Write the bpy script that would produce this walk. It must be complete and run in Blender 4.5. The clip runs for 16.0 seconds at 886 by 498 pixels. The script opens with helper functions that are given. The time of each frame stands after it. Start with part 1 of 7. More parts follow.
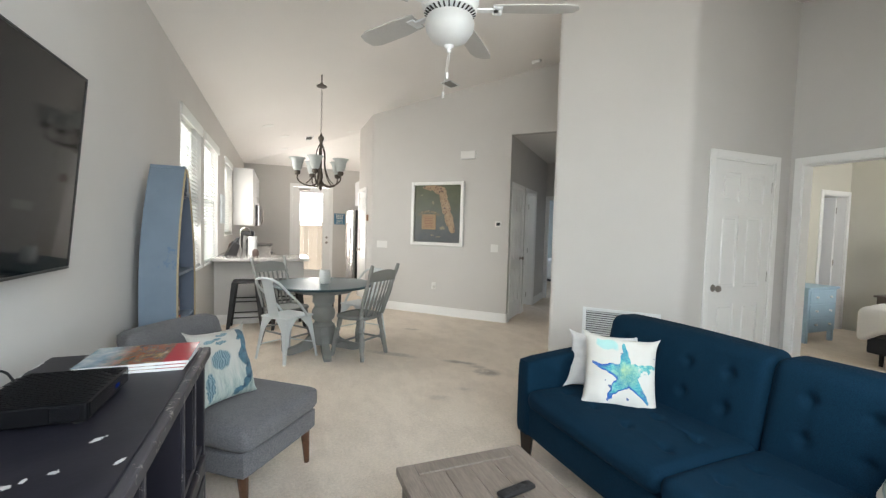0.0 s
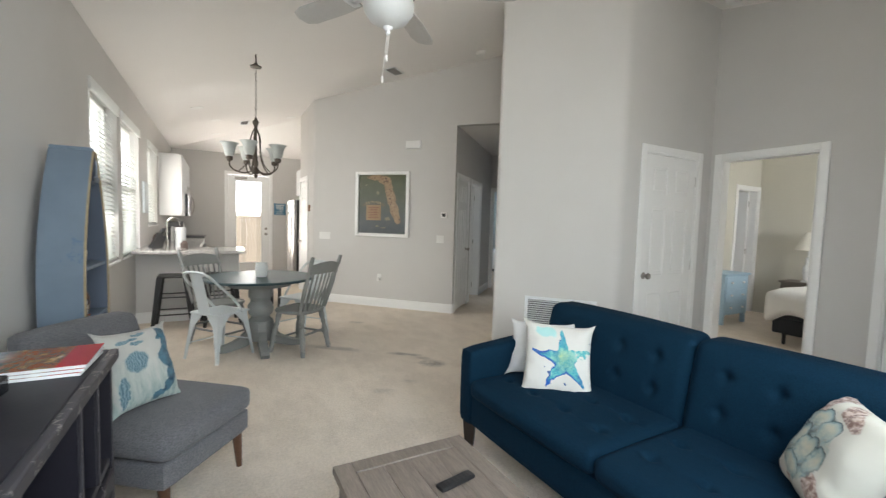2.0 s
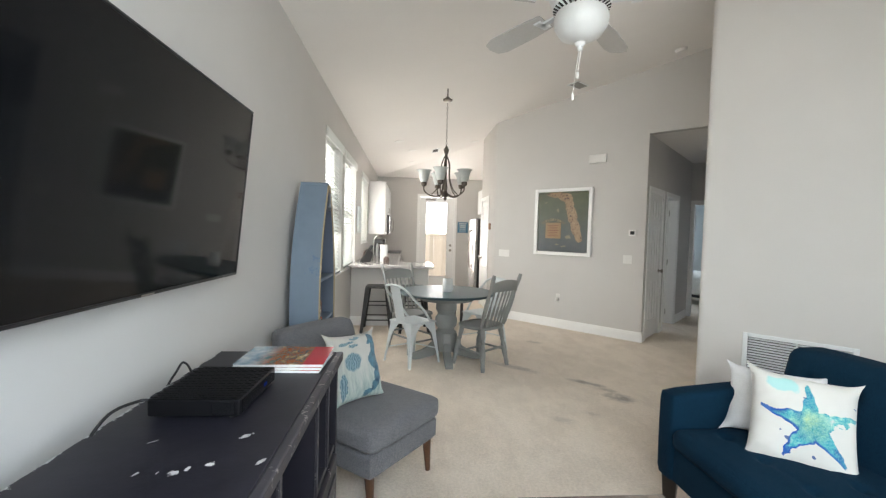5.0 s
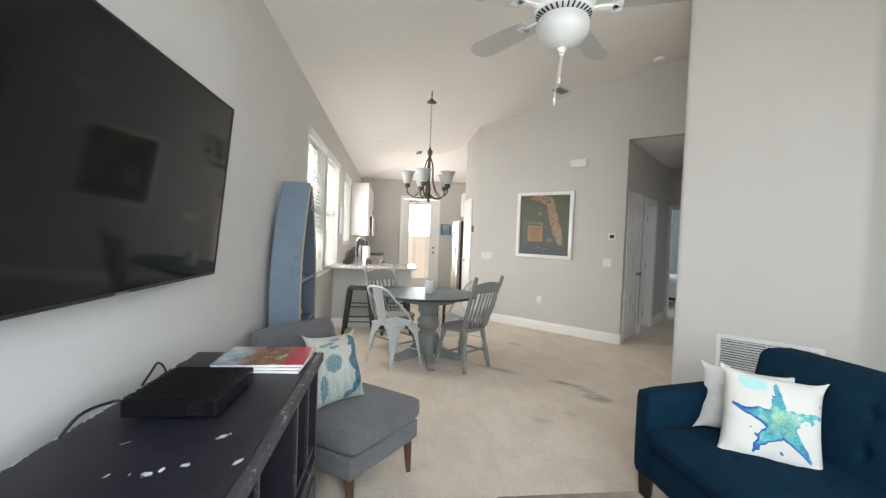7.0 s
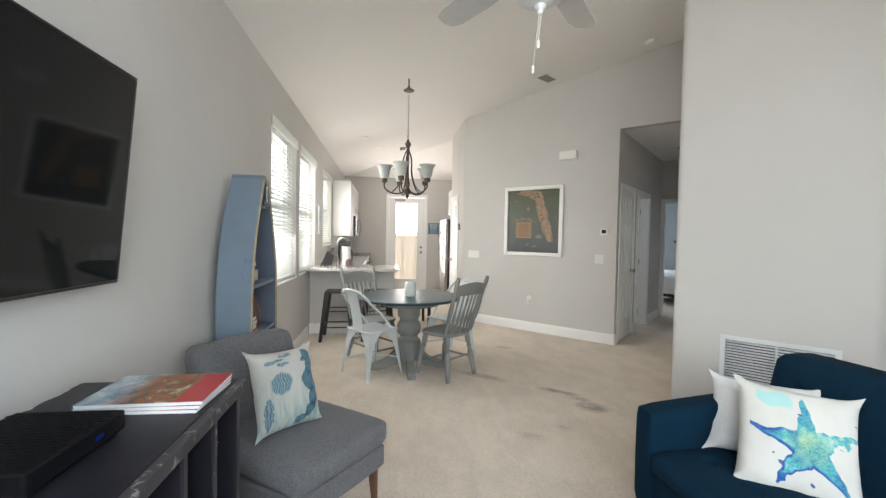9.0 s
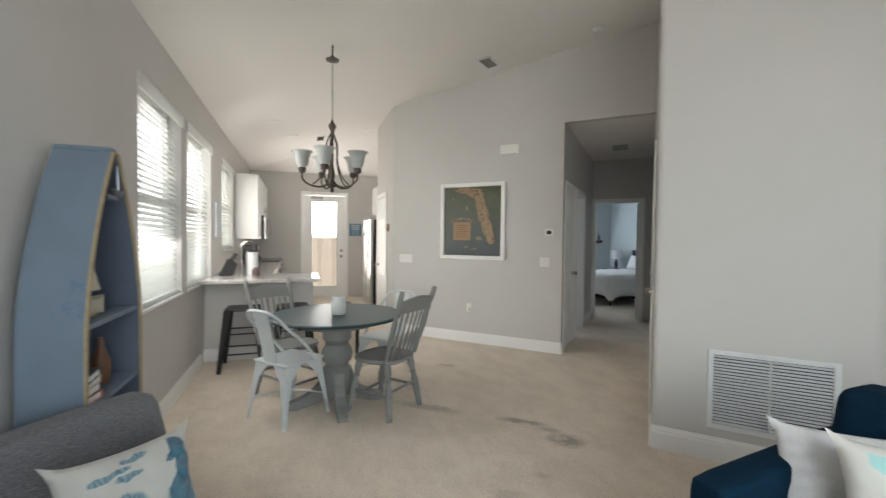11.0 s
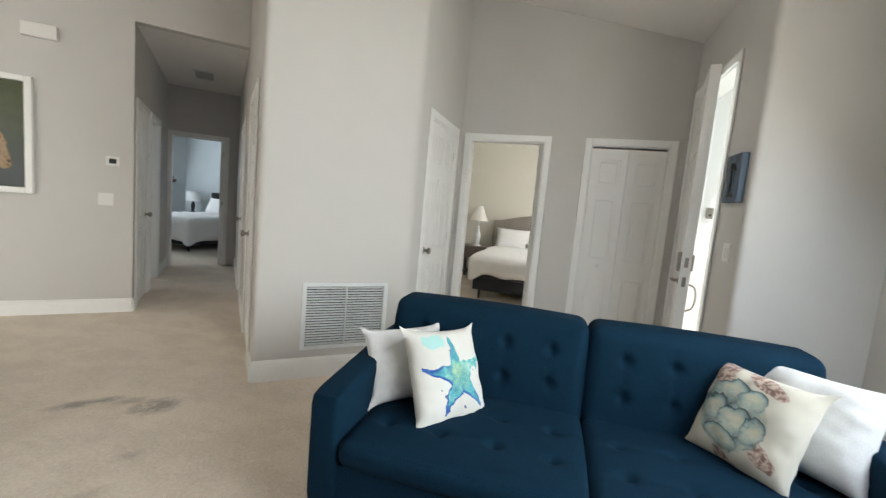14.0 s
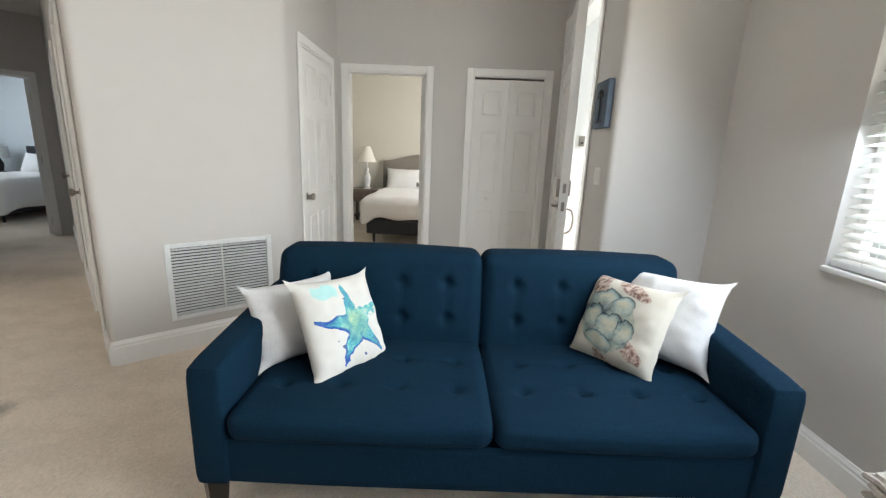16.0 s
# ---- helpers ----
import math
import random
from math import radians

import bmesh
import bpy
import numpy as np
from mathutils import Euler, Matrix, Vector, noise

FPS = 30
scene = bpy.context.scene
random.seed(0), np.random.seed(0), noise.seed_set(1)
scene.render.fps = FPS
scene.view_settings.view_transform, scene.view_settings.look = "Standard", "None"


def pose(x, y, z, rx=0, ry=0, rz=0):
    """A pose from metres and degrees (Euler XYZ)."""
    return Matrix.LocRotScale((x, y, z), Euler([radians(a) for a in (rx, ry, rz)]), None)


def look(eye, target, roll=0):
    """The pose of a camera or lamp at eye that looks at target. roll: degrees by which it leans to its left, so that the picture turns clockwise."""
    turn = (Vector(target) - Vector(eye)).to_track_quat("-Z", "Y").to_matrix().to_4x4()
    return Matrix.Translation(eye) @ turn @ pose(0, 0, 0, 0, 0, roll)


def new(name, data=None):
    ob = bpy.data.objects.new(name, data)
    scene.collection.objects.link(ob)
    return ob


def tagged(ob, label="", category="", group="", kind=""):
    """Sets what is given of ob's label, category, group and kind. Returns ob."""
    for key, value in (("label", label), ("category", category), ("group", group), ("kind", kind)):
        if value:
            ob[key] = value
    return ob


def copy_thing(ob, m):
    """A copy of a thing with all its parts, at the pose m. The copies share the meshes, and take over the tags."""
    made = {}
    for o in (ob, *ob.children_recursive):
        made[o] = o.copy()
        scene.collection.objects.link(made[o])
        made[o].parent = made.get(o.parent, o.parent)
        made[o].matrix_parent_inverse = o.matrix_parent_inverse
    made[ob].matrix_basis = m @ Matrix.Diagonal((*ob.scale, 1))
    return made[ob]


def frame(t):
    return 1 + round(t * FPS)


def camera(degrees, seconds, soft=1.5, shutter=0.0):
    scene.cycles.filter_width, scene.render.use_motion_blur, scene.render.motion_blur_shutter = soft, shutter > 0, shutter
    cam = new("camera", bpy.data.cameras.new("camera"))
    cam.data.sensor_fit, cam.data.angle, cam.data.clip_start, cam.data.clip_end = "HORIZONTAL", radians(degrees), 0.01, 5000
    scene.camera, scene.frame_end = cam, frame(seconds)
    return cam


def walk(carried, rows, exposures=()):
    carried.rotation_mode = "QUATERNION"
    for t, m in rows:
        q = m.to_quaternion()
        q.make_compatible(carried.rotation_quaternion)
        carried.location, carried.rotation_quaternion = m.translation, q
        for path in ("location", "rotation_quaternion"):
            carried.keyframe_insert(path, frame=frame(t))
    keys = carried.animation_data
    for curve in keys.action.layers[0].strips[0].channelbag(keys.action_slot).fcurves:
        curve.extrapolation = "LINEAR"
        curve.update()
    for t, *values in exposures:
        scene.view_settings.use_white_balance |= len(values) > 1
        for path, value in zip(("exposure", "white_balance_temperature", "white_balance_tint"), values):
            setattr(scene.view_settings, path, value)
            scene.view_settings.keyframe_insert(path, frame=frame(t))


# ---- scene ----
cam = camera(93.7, 16.0, soft=1.3, shutter=0.25)
# seconds, eye x y z, yaw, pitch, roll
PATH = [
    (0.0, 0.835, 0.378, 1.366, -21.34, -2.74, 1.59),
    (0.5, 0.845, 0.396, 1.368, -22.36, -4.19, 0.97),
    (1.0, 0.861, 0.400, 1.364, -22.87, -5.05, 1.19),
    (1.5, 0.863, 0.409, 1.364, -23.84, -4.31, 1.41),
    (2.0, 0.887, 0.406, 1.356, -28.53, -3.69, 1.71),
    (2.5, 0.927, 0.408, 1.358, -38.88, -3.96, 1.00),
    (2.6, 0.938, 0.419, 1.354, -40.22, -3.96, 0.94),
    (3.0, 0.918, 0.413, 1.354, -37.50, -2.32, 0.66),
    (3.5, 0.857, 0.421, 1.359, -18.90, -1.72, -1.03),
    (4.0, 0.824, 0.449, 1.406, -6.59, -2.40, 0.49),
    (4.5, 0.843, 0.457, 1.390, -4.63, -2.24, 1.59),
    (7.0, 0.848, 0.448, 1.379, -6.97, -1.76, 2.15),
    (7.5, 0.840, 0.471, 1.365, -10.51, -1.20, 1.50),
    (8.0, 0.911, 0.508, 1.351, -8.60, -8.32, 0.52),
    (8.2, 0.966, 0.547, 1.349, -7.89, -7.17, 1.40),
    (10.3, 1.037, 1.205, 1.387, -8.40, 1.93, 0.42),
    (10.5, 0.993, 1.285, 1.372, -11.05, -0.33, 0.50),
    (11.0, 0.960, 1.507, 1.374, -19.32, -1.45, 0.64),
    (11.5, 0.933, 1.636, 1.368, -38.21, -3.58, 2.64),
    (11.6, 0.917, 1.656, 1.369, -40.12, -3.92, 2.65),
    (12.0, 0.866, 1.693, 1.352, -43.07, -5.24, 2.55),
    (12.5, 0.811, 1.709, 1.359, -41.98, -4.53, 3.47),
    (13.0, 0.824, 1.719, 1.354, -46.55, -4.00, 4.20),
    (13.5, 0.858, 1.700, 1.349, -61.54, -3.77, 4.55),
    (14.0, 0.896, 1.692, 1.329, -74.17, -6.03, 5.13),
    (14.5, 0.928, 1.687, 1.323, -79.59, -7.45, 3.11),
    (15.0, 0.960, 1.646, 1.313, -85.32, -9.14, 1.39),
    (15.5, 0.975, 1.622, 1.301, -89.90, -11.95, 1.86),
    (16.0, 1.000, 1.680, 1.299, -89.10, -12.94, 2.29),
]


def aim(x, y, z, yaw, pitch, roll):
    a, b = radians(yaw), radians(pitch)
    return look((x, y, z), (x - math.sin(a) * math.cos(b), y + math.cos(a) * math.cos(b), z + math.sin(b)), roll)


walk(cam, [(r[0], aim(*r[1:])) for r in PATH], exposures=[(0.0, -0.18, 6360, 11), (1.5, -0.18, 6360, 11), (2.4, -0.42, 6360, 11), (3.0, -0.40, 6360, 11), (3.5, -0.18, 6360, 11), (4.0, -0.18, 6360, 11), (7.0, -0.16, 6360, 12), (8.2, -0.16, 6360, 12), (10.3, -0.38, 6360, 11), (11.5, -0.56, 6360, 11), (12.6, -0.54, 6360, 11), (13.5, -0.38, 6360, 10), (14.0, -0.16, 6550, 11), (14.5, -0.02, 6550, 12), (15.5, -0.12, 6550, 13), (16.0, -0.08, 6550, 13)])

# ---- world and lights ----
world = bpy.data.worlds.new("sky")
scene.world = world
world.use_nodes = True
wn = world.node_tree
sky = wn.nodes.new("ShaderNodeTexSky")
sky.sky_type, sky.sun_disc = "NISHITA", False
sky.sun_elevation, sky.sun_rotation = radians(58), radians(216)
wn.links.new(sky.outputs[0], wn.nodes["Background"].inputs[0])
wn.nodes["Background"].inputs[1].default_value = 0.12

sun_data = bpy.data.lights.new("sun", "SUN")
sun_data.energy, sun_data.angle, sun_data.color = 4.0, radians(0.5), (1.0, 0.95, 0.87)
sun = new("sun", sun_data)
sun.matrix_world = look((0, 0, 20), (6.2, 8.6, 3.1))


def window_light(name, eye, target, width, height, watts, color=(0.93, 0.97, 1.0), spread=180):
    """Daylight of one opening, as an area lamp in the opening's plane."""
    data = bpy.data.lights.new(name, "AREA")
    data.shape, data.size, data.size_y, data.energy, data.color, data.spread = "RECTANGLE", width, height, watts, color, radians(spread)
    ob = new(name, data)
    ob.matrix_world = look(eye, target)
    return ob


# each front window: cool skylight falling in, warm light thrown up from the sunny garden
for wx, watts in ((2.3, 1.0), (0.95, 1.2)):
    window_light("skylight_front_window", (wx, 0.10, 1.6), (wx, 1.6, 0.35), 1.0, 1.4, 33 * watts, (0.76, 0.885, 1.0))
    window_light("garden_light_front_window", (wx, 0.105, 1.6), (wx + 0.7, 2.6, 2.5), 1.0, 1.4, 16 * watts, (1.0, 0.95, 0.82), 135)
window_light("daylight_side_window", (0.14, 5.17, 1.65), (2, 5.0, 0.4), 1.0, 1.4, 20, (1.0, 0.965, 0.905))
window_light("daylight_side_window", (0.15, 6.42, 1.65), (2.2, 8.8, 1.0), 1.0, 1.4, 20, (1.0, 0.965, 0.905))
# light thrown up by the side blinds
for wy in (5.17, 6.42):
    window_light("blind_light_side_window", (0.145, wy, 1.65), (1.3, wy - 0.1, 3.0), 1.0, 1.4, 6, (1.0, 0.93, 0.83), 150)
window_light("daylight_kitchen_window", (0.14, 8.27, 1.75), (2.6, 10.2, 1.9), 0.9, 1.0, 15, (1.0, 0.91, 0.79), 120)
window_light("daylight_back_door", (1.54, 11.2, 1.2), (1.54, 9.0, 3.2), 0.5, 1.9, 41, (1.0, 0.93, 0.84), 150)
window_light("daylight_front_door", (4.45, 0.66, 1.3), (4.3, 3, 1.2), 0.4, 2.2, 4, (1.0, 0.98, 0.97))
window_light("daylight_bedroom", (7.2, 0.0, 1.6), (8.2, 3.4, 0.8), 1.4, 1.3, 105, (0.98, 0.99, 0.98))
window_light("daylight_guest_room", (7.4, 10.8, 1.7), (7.9, 8.0, 0.6), 1.6, 1.3, 62, (0.80, 0.91, 1.0))
window_light("daylight_bathroom", (3.98, 7.86, 1.7), (5.2, 6.7, 0.3), 0.8, 0.9, 15, (0.86, 0.93, 1.0))

# ---- materials ----


def nodes_of(name):
    m = bpy.data.materials.new(name)
    m.use_nodes = True
    t = m.node_tree
    return m, t, t.nodes["Principled BSDF"]


def noise_node(t, scale, detail=3.0, rough=0.55, vec=None, stretch=None):
    n = t.nodes.new("ShaderNodeTexNoise")
    n.inputs["Scale"].default_value, n.inputs["Detail"].default_value, n.inputs["Roughness"].default_value = scale, detail, rough
    c = vec
    if c is None:
        c = t.nodes.new("ShaderNodeTexCoord").outputs["Object"]
    if stretch:
        mp = t.nodes.new("ShaderNodeMapping")
        mp.inputs["Scale"].default_value = stretch
        t.links.new(c, mp.inputs[0])
        c = mp.outputs[0]
    t.links.new(c, n.inputs["Vector"])
    return n.outputs["Fac"]


def ramp(t, fac, stops):
    r = t.nodes.new("ShaderNodeValToRGB")
    e = r.color_ramp.elements
    for i, (p, c) in enumerate(stops):
        el = e[i] if i < 2 else e.new(p)
        el.position, el.color = p, (*c, 1)
    t.links.new(fac, r.inputs[0])
    return r.outputs[0]


def mix(t, fac, a, b, mode="MIX"):
    m = t.nodes.new("ShaderNodeMix")
    m.data_type, m.blend_type = "RGBA", mode
    for k, v in ((0, fac), (6, a), (7, b)):
        if isinstance(v, (int, float)):
            m.inputs[k].default_value = v
        elif isinstance(v, tuple):
            m.inputs[k].default_value = (*v, 1)
        else:
            t.links.new(v, m.inputs[k])
    return m.outputs[2]


def bump(t, bsdf, height, strength, distance):
    b = t.nodes.new("ShaderNodeBump")
    b.inputs["Strength"].default_value, b.inputs["Distance"].default_value = strength, distance
    t.links.new(height, b.inputs["Height"])
    t.links.new(b.outputs[0], bsdf.inputs["Normal"])


def tint(c, f):
    return tuple(min(1.0, v * f) for v in c)


def surface(name, color, rough=0.6, metal=0.0, vary=0.06, broad=1.3, fine=60.0, relief=0.15, depth=0.002, stretch=None, sheen=0.0, coat=0.0, spec=0.5):
    """A painted, woven or moulded surface: broad tone drift, fine grain, uneven gloss and relief."""
    m, t, b = nodes_of(name)
    big = noise_node(t, broad, 4, 0.6, stretch=stretch)
    small = noise_node(t, fine, 3, 0.6, stretch=stretch)
    base = ramp(t, big, [(0.3, tint(color, 1 - vary)), (0.7, tint(color, 1 + vary))])
    base = mix(t, 0.25, base, ramp(t, small, [(0.35, tint(color, 1 - 2 * vary)), (0.65, tint(color, 1 + 2 * vary))]))
    t.links.new(base, b.inputs["Base Color"])
    b.inputs["Metallic"].default_value = metal
    rr = ramp(t, big, [(0.25, (max(0.02, rough - 0.07),) * 3), (0.75, (min(1, rough + 0.07),) * 3)])
    t.links.new(rr, b.inputs["Roughness"])
    b.inputs["Sheen Weight"].default_value = sheen
    b.inputs["Coat Weight"].default_value = coat
    b.inputs["Specular IOR Level"].default_value = spec
    if relief:
        bump(t, b, small, relief, depth)
    return m


def wall_paint():
    m, t, b = nodes_of("greige_wall_paint")
    big = noise_node(t, 0.9, 4, 0.6)
    peel = noise_node(t, 130, 2, 0.5)
    base = ramp(t, big, [(0.3, (0.595, 0.578, 0.552)), (0.7, (0.63, 0.612, 0.587))])
    t.links.new(base, b.inputs["Base Color"])
    b.inputs["Roughness"].default_value = 0.72
    b.inputs["Specular IOR Level"].default_value = 0.3
    bump(t, b, peel, 0.18, 0.002)
    return m


def carpet_stuff():
    m, t, b = nodes_of("beige_carpet")
    co = t.nodes.new("ShaderNodeTexCoord").outputs["Object"]
    big = noise_node(t, 0.8, 4, 0.6, co)
    mid = noise_node(t, 3.4, 8, 0.74, co, (1.0, 0.6, 1.0))
    tuft = noise_node(t, 210, 3, 0.7, co)
    clump = noise_node(t, 60, 3, 0.6, co)
    base = ramp(t, big, [(0.32, (0.72, 0.61, 0.485)), (0.68, (0.82, 0.71, 0.585))])
    base = mix(t, 0.7, base, ramp(t, mid, [(0.43, (0.64, 0.53, 0.415)), (0.56, (0.93, 0.81, 0.675))]))
    base = mix(t, 0.38, base, ramp(t, clump, [(0.38, (0.58, 0.49, 0.385)), (0.62, (0.95, 0.83, 0.70))]))
    base = mix(t, 0.32, base, ramp(t, tuft, [(0.36, (0.60, 0.51, 0.41)), (0.64, (0.96, 0.85, 0.71))]))
    # dark worn spots in the walkway
    geo = t.nodes.new("ShaderNodeNewGeometry").outputs["Position"]
    wob = ramp(t, noise_node(t, 7.0, 8, 0.8, geo), [(0.36, (0.1, 0.1, 0.1)), (0.62, (0.9, 0.9, 0.9))])
    for cx, cy, rx, ry, k in ((2.56, 4.23, 0.12, 0.032, 0.6), (2.68, 4.05, 0.06, 0.03, 0.35), (2.70, 3.88, 0.085, 0.07, 0.65), (1.95, 4.72, 0.17, 0.045, 0.4), (2.50, 5.70, 0.07, 0.035, 0.4), (2.10, 4.56, 0.10, 0.04, 0.2), (2.05, 3.45, 0.07, 0.04, 0.25), (2.32, 3.55, 0.06, 0.03, 0.25)):
        mp = t.nodes.new("ShaderNodeMapping")
        mp.vector_type = "TEXTURE"
        mp.inputs["Location"].default_value = (cx, cy, 0)
        mp.inputs["Rotation"].default_value = (0, 0, radians(-38))
        mp.inputs["Scale"].default_value = (rx * 2, ry * 2, 1)
        t.links.new(geo, mp.inputs[0])
        g = t.nodes.new("ShaderNodeTexGradient")
        g.gradient_type = "SPHERICAL"
        t.links.new(mp.outputs[0], g.inputs[0])
        mul = t.nodes.new("ShaderNodeMath")
        mul.operation = "MULTIPLY"
        t.links.new(g.outputs[1], mul.inputs[0])
        t.links.new(wob, mul.inputs[1])
        f = ramp(t, mul.outputs[0], [(0.05, (0, 0, 0)), (0.38, (k, k, k))])
        base = mix(t, f, base, (0.17, 0.135, 0.105))
    t.links.new(base, b.inputs["Base Color"])
    b.inputs["Roughness"].default_value = 0.95
    b.inputs["Specular IOR Level"].default_value = 0.1
    b.inputs["Sheen Weight"].default_value = 0.25
    add = t.nodes.new("ShaderNodeMath")
    t.links.new(tuft, add.inputs[0])
    t.links.new(clump, add.inputs[1])
    bump(t, b, add.outputs[0], 0.7, 0.010)
    return m


def math_add(t, a, b, k):
    """a + k * b"""
    n = t.nodes.new("ShaderNodeMath")
    n.operation = "MULTIPLY_ADD"
    n.inputs[1].default_value = k
    t.links.new(b, n.inputs[0])
    t.links.new(a, n.inputs[2])
    return n.outputs[0]


def weave(name, dark, light, scale=420.0, rough=0.9, sheen=0.3, blotch=0.5, relief=0.55, spec=0.2):
    """Woven upholstery: two thread tones and a broad drift."""
    m, t, b = nodes_of(name)
    co = t.nodes.new("ShaderNodeTexCoord").outputs["Object"]
    thread = noise_node(t, scale, 2, 0.6, co)
    mid = noise_node(t, 7, 4, 0.6, co)
    base = ramp(t, thread, [(0.38, dark), (0.62, light)])
    avg = tuple((a + c) / 2 for a, c in zip(dark, light))
    base = mix(t, 0.3, base, ramp(t, mid, [(0.3, tint(avg, 1 - 0.3 * blotch)), (0.7, tint(avg, 1 + 0.3 * blotch))]))
    t.links.new(base, b.inputs["Base Color"])
    b.inputs["Roughness"].default_value = rough
    b.inputs["Specular IOR Level"].default_value = spec
    b.inputs["Sheen Weight"].default_value = sheen
    b.inputs["Sheen Roughness"].default_value = 0.5
    soft = math_add(t, thread, noise_node(t, 11, 4, 0.6, co), 2.5)
    bump(t, b, soft, relief, 0.004)
    return m


def wood(name, dark, light, rough=0.5, scale=3.0, stretch=(14, 1.2, 14)):
    m, t, b = nodes_of(name)
    co = t.nodes.new("ShaderNodeTexCoord").outputs["Object"]
    rnd = t.nodes.new("ShaderNodeObjectInfo").outputs["Random"]
    shift = t.nodes.new("ShaderNodeVectorMath")
    t.links.new(co, shift.inputs[0])
    comb = t.nodes.new("ShaderNodeCombineXYZ")
    mul = t.nodes.new("ShaderNodeMath")
    mul.operation = "MULTIPLY"
    mul.inputs[1].default_value = 9.0
    t.links.new(rnd, mul.inputs[0])
    for k in range(3):
        t.links.new(mul.outputs[0], comb.inputs[k])
    t.links.new(comb.outputs[0], shift.inputs[1])
    grain = noise_node(t, scale, 6, 0.7, shift.outputs[0], stretch)
    fine = noise_node(t, scale * 7, 3, 0.6, shift.outputs[0], stretch)
    base = mix(t, 0.35, ramp(t, grain, [(0.3, dark), (0.7, light)]), ramp(t, fine, [(0.3, tint(dark, 0.8)), (0.7, tint(light, 1.1))]))
    tone = ramp(t, rnd, [(0.0, (0.86,) * 3), (1.0, (1.1,) * 3)])
    base = mix(t, 1.0, base, tone, "MULTIPLY")
    t.links.new(base, b.inputs["Base Color"])
    b.inputs["Roughness"].default_value = rough
    bump(t, b, fine, 0.3, 0.002)
    return m


def worn_paint(name, color, under, amount=0.62, rough=0.45, scale=6.0):
    """Paint rubbed through in flecks to the wood or primer below."""
    m, t, b = nodes_of(name)
    co = t.nodes.new("ShaderNodeTexCoord").outputs["Object"]
    flake = noise_node(t, scale, 8, 0.72, co)
    big = noise_node(t, 2.0, 4, 0.6, co)
    base = ramp(t, big, [(0.3, tint(color, 0.85)), (0.7, tint(color, 1.15))])
    f = ramp(t, flake, [(amount, (0, 0, 0)), (amount + 0.02, (1, 1, 1))])
    base = mix(t, f, base, under)
    t.links.new(base, b.inputs["Base Color"])
    b.inputs["Roughness"].default_value = rough
    bump(t, b, flake, 0.12, 0.002)
    return m


def glass_pane():
    m, t, b = nodes_of("window_glass")
    b.inputs["Transmission Weight"].default_value = 1.0
    b.inputs["Roughness"].default_value = 0.0
    b.inputs["IOR"].default_value = 1.05
    return m


def granite():
    m, t, b = nodes_of("speckled_granite")
    co = t.nodes.new("ShaderNodeTexCoord").outputs["Object"]
    v = t.nodes.new("ShaderNodeTexVoronoi")
    v.inputs["Scale"].default_value = 130
    t.links.new(co, v.inputs[0])
    a = noise_node(t, 40, 5, 0.7, co)
    base = ramp(t, v.outputs["Color"], [(0.25, (0.10, 0.09, 0.085)), (0.55, (0.50, 0.47, 0.44))])
    base = mix(t, 0.55, base, ramp(t, a, [(0.35, (0.2, 0.18, 0.17)), (0.6, (0.62, 0.60, 0.57))]))
    t.links.new(base, b.inputs["Base Color"])
    b.inputs["Roughness"].default_value = 0.12
    return m


def glow(name, color, strength, scale=0.0, other=None):
    """Bright hazy distance outside a window."""
    m, t, b = nodes_of(name)
    t.nodes.remove(b)
    e = t.nodes.new("ShaderNodeEmission")
    e.inputs[1].default_value = strength
    if other:
        t.links.new(ramp(t, noise_node(t, scale, 5, 0.65), [(0.42, color), (0.58, other)]), e.inputs[0])
    else:
        e.inputs[0].default_value = (*color, 1)
    t.links.new(e.outputs[0], t.nodes["Material Output"].inputs[0])
    return m


WALL = wall_paint()
CEIL = surface("white_ceiling_paint", (0.81, 0.785, 0.755), 0.85, vary=0.015, fine=90, relief=0.3, depth=0.004)
TRIM = surface("white_semigloss_trim", (0.88, 0.875, 0.855), 0.38, vary=0.015, fine=25, relief=0.03)
DOORW = surface("white_door_paint", (0.85, 0.845, 0.825), 0.42, vary=0.015, fine=40, relief=0.06)
CARPET = carpet_stuff()
GLASS = glass_pane()
NICKEL = surface("brushed_nickel", (0.36, 0.33, 0.30), 0.3, 1.0, 0.05, fine=200, relief=0.05)
BRONZE = surface("dark_antique_bronze", (0.10, 0.085, 0.07), 0.45, 0.8, 0.2, fine=90, relief=0.1)


def slat_paint():
    """White faux wood that lets a little daylight through."""
    m, t, b = nodes_of("white_faux_wood_slat")
    b.inputs["Base Color"].default_value = (0.84, 0.84, 0.82, 1)
    b.inputs["Roughness"].default_value = 0.45
    tr = t.nodes.new("ShaderNodeBsdfTranslucent")
    tr.inputs[0].default_value = (0.85, 0.86, 0.84, 1)
    mx = t.nodes.new("ShaderNodeMixShader")
    mx.inputs[0].default_value = 0.5
    t.links.new(b.outputs[0], mx.inputs[1])
    t.links.new(tr.outputs[0], mx.inputs[2])
    t.links.new(mx.outputs[0], t.nodes["Material Output"].inputs[0])
    return m


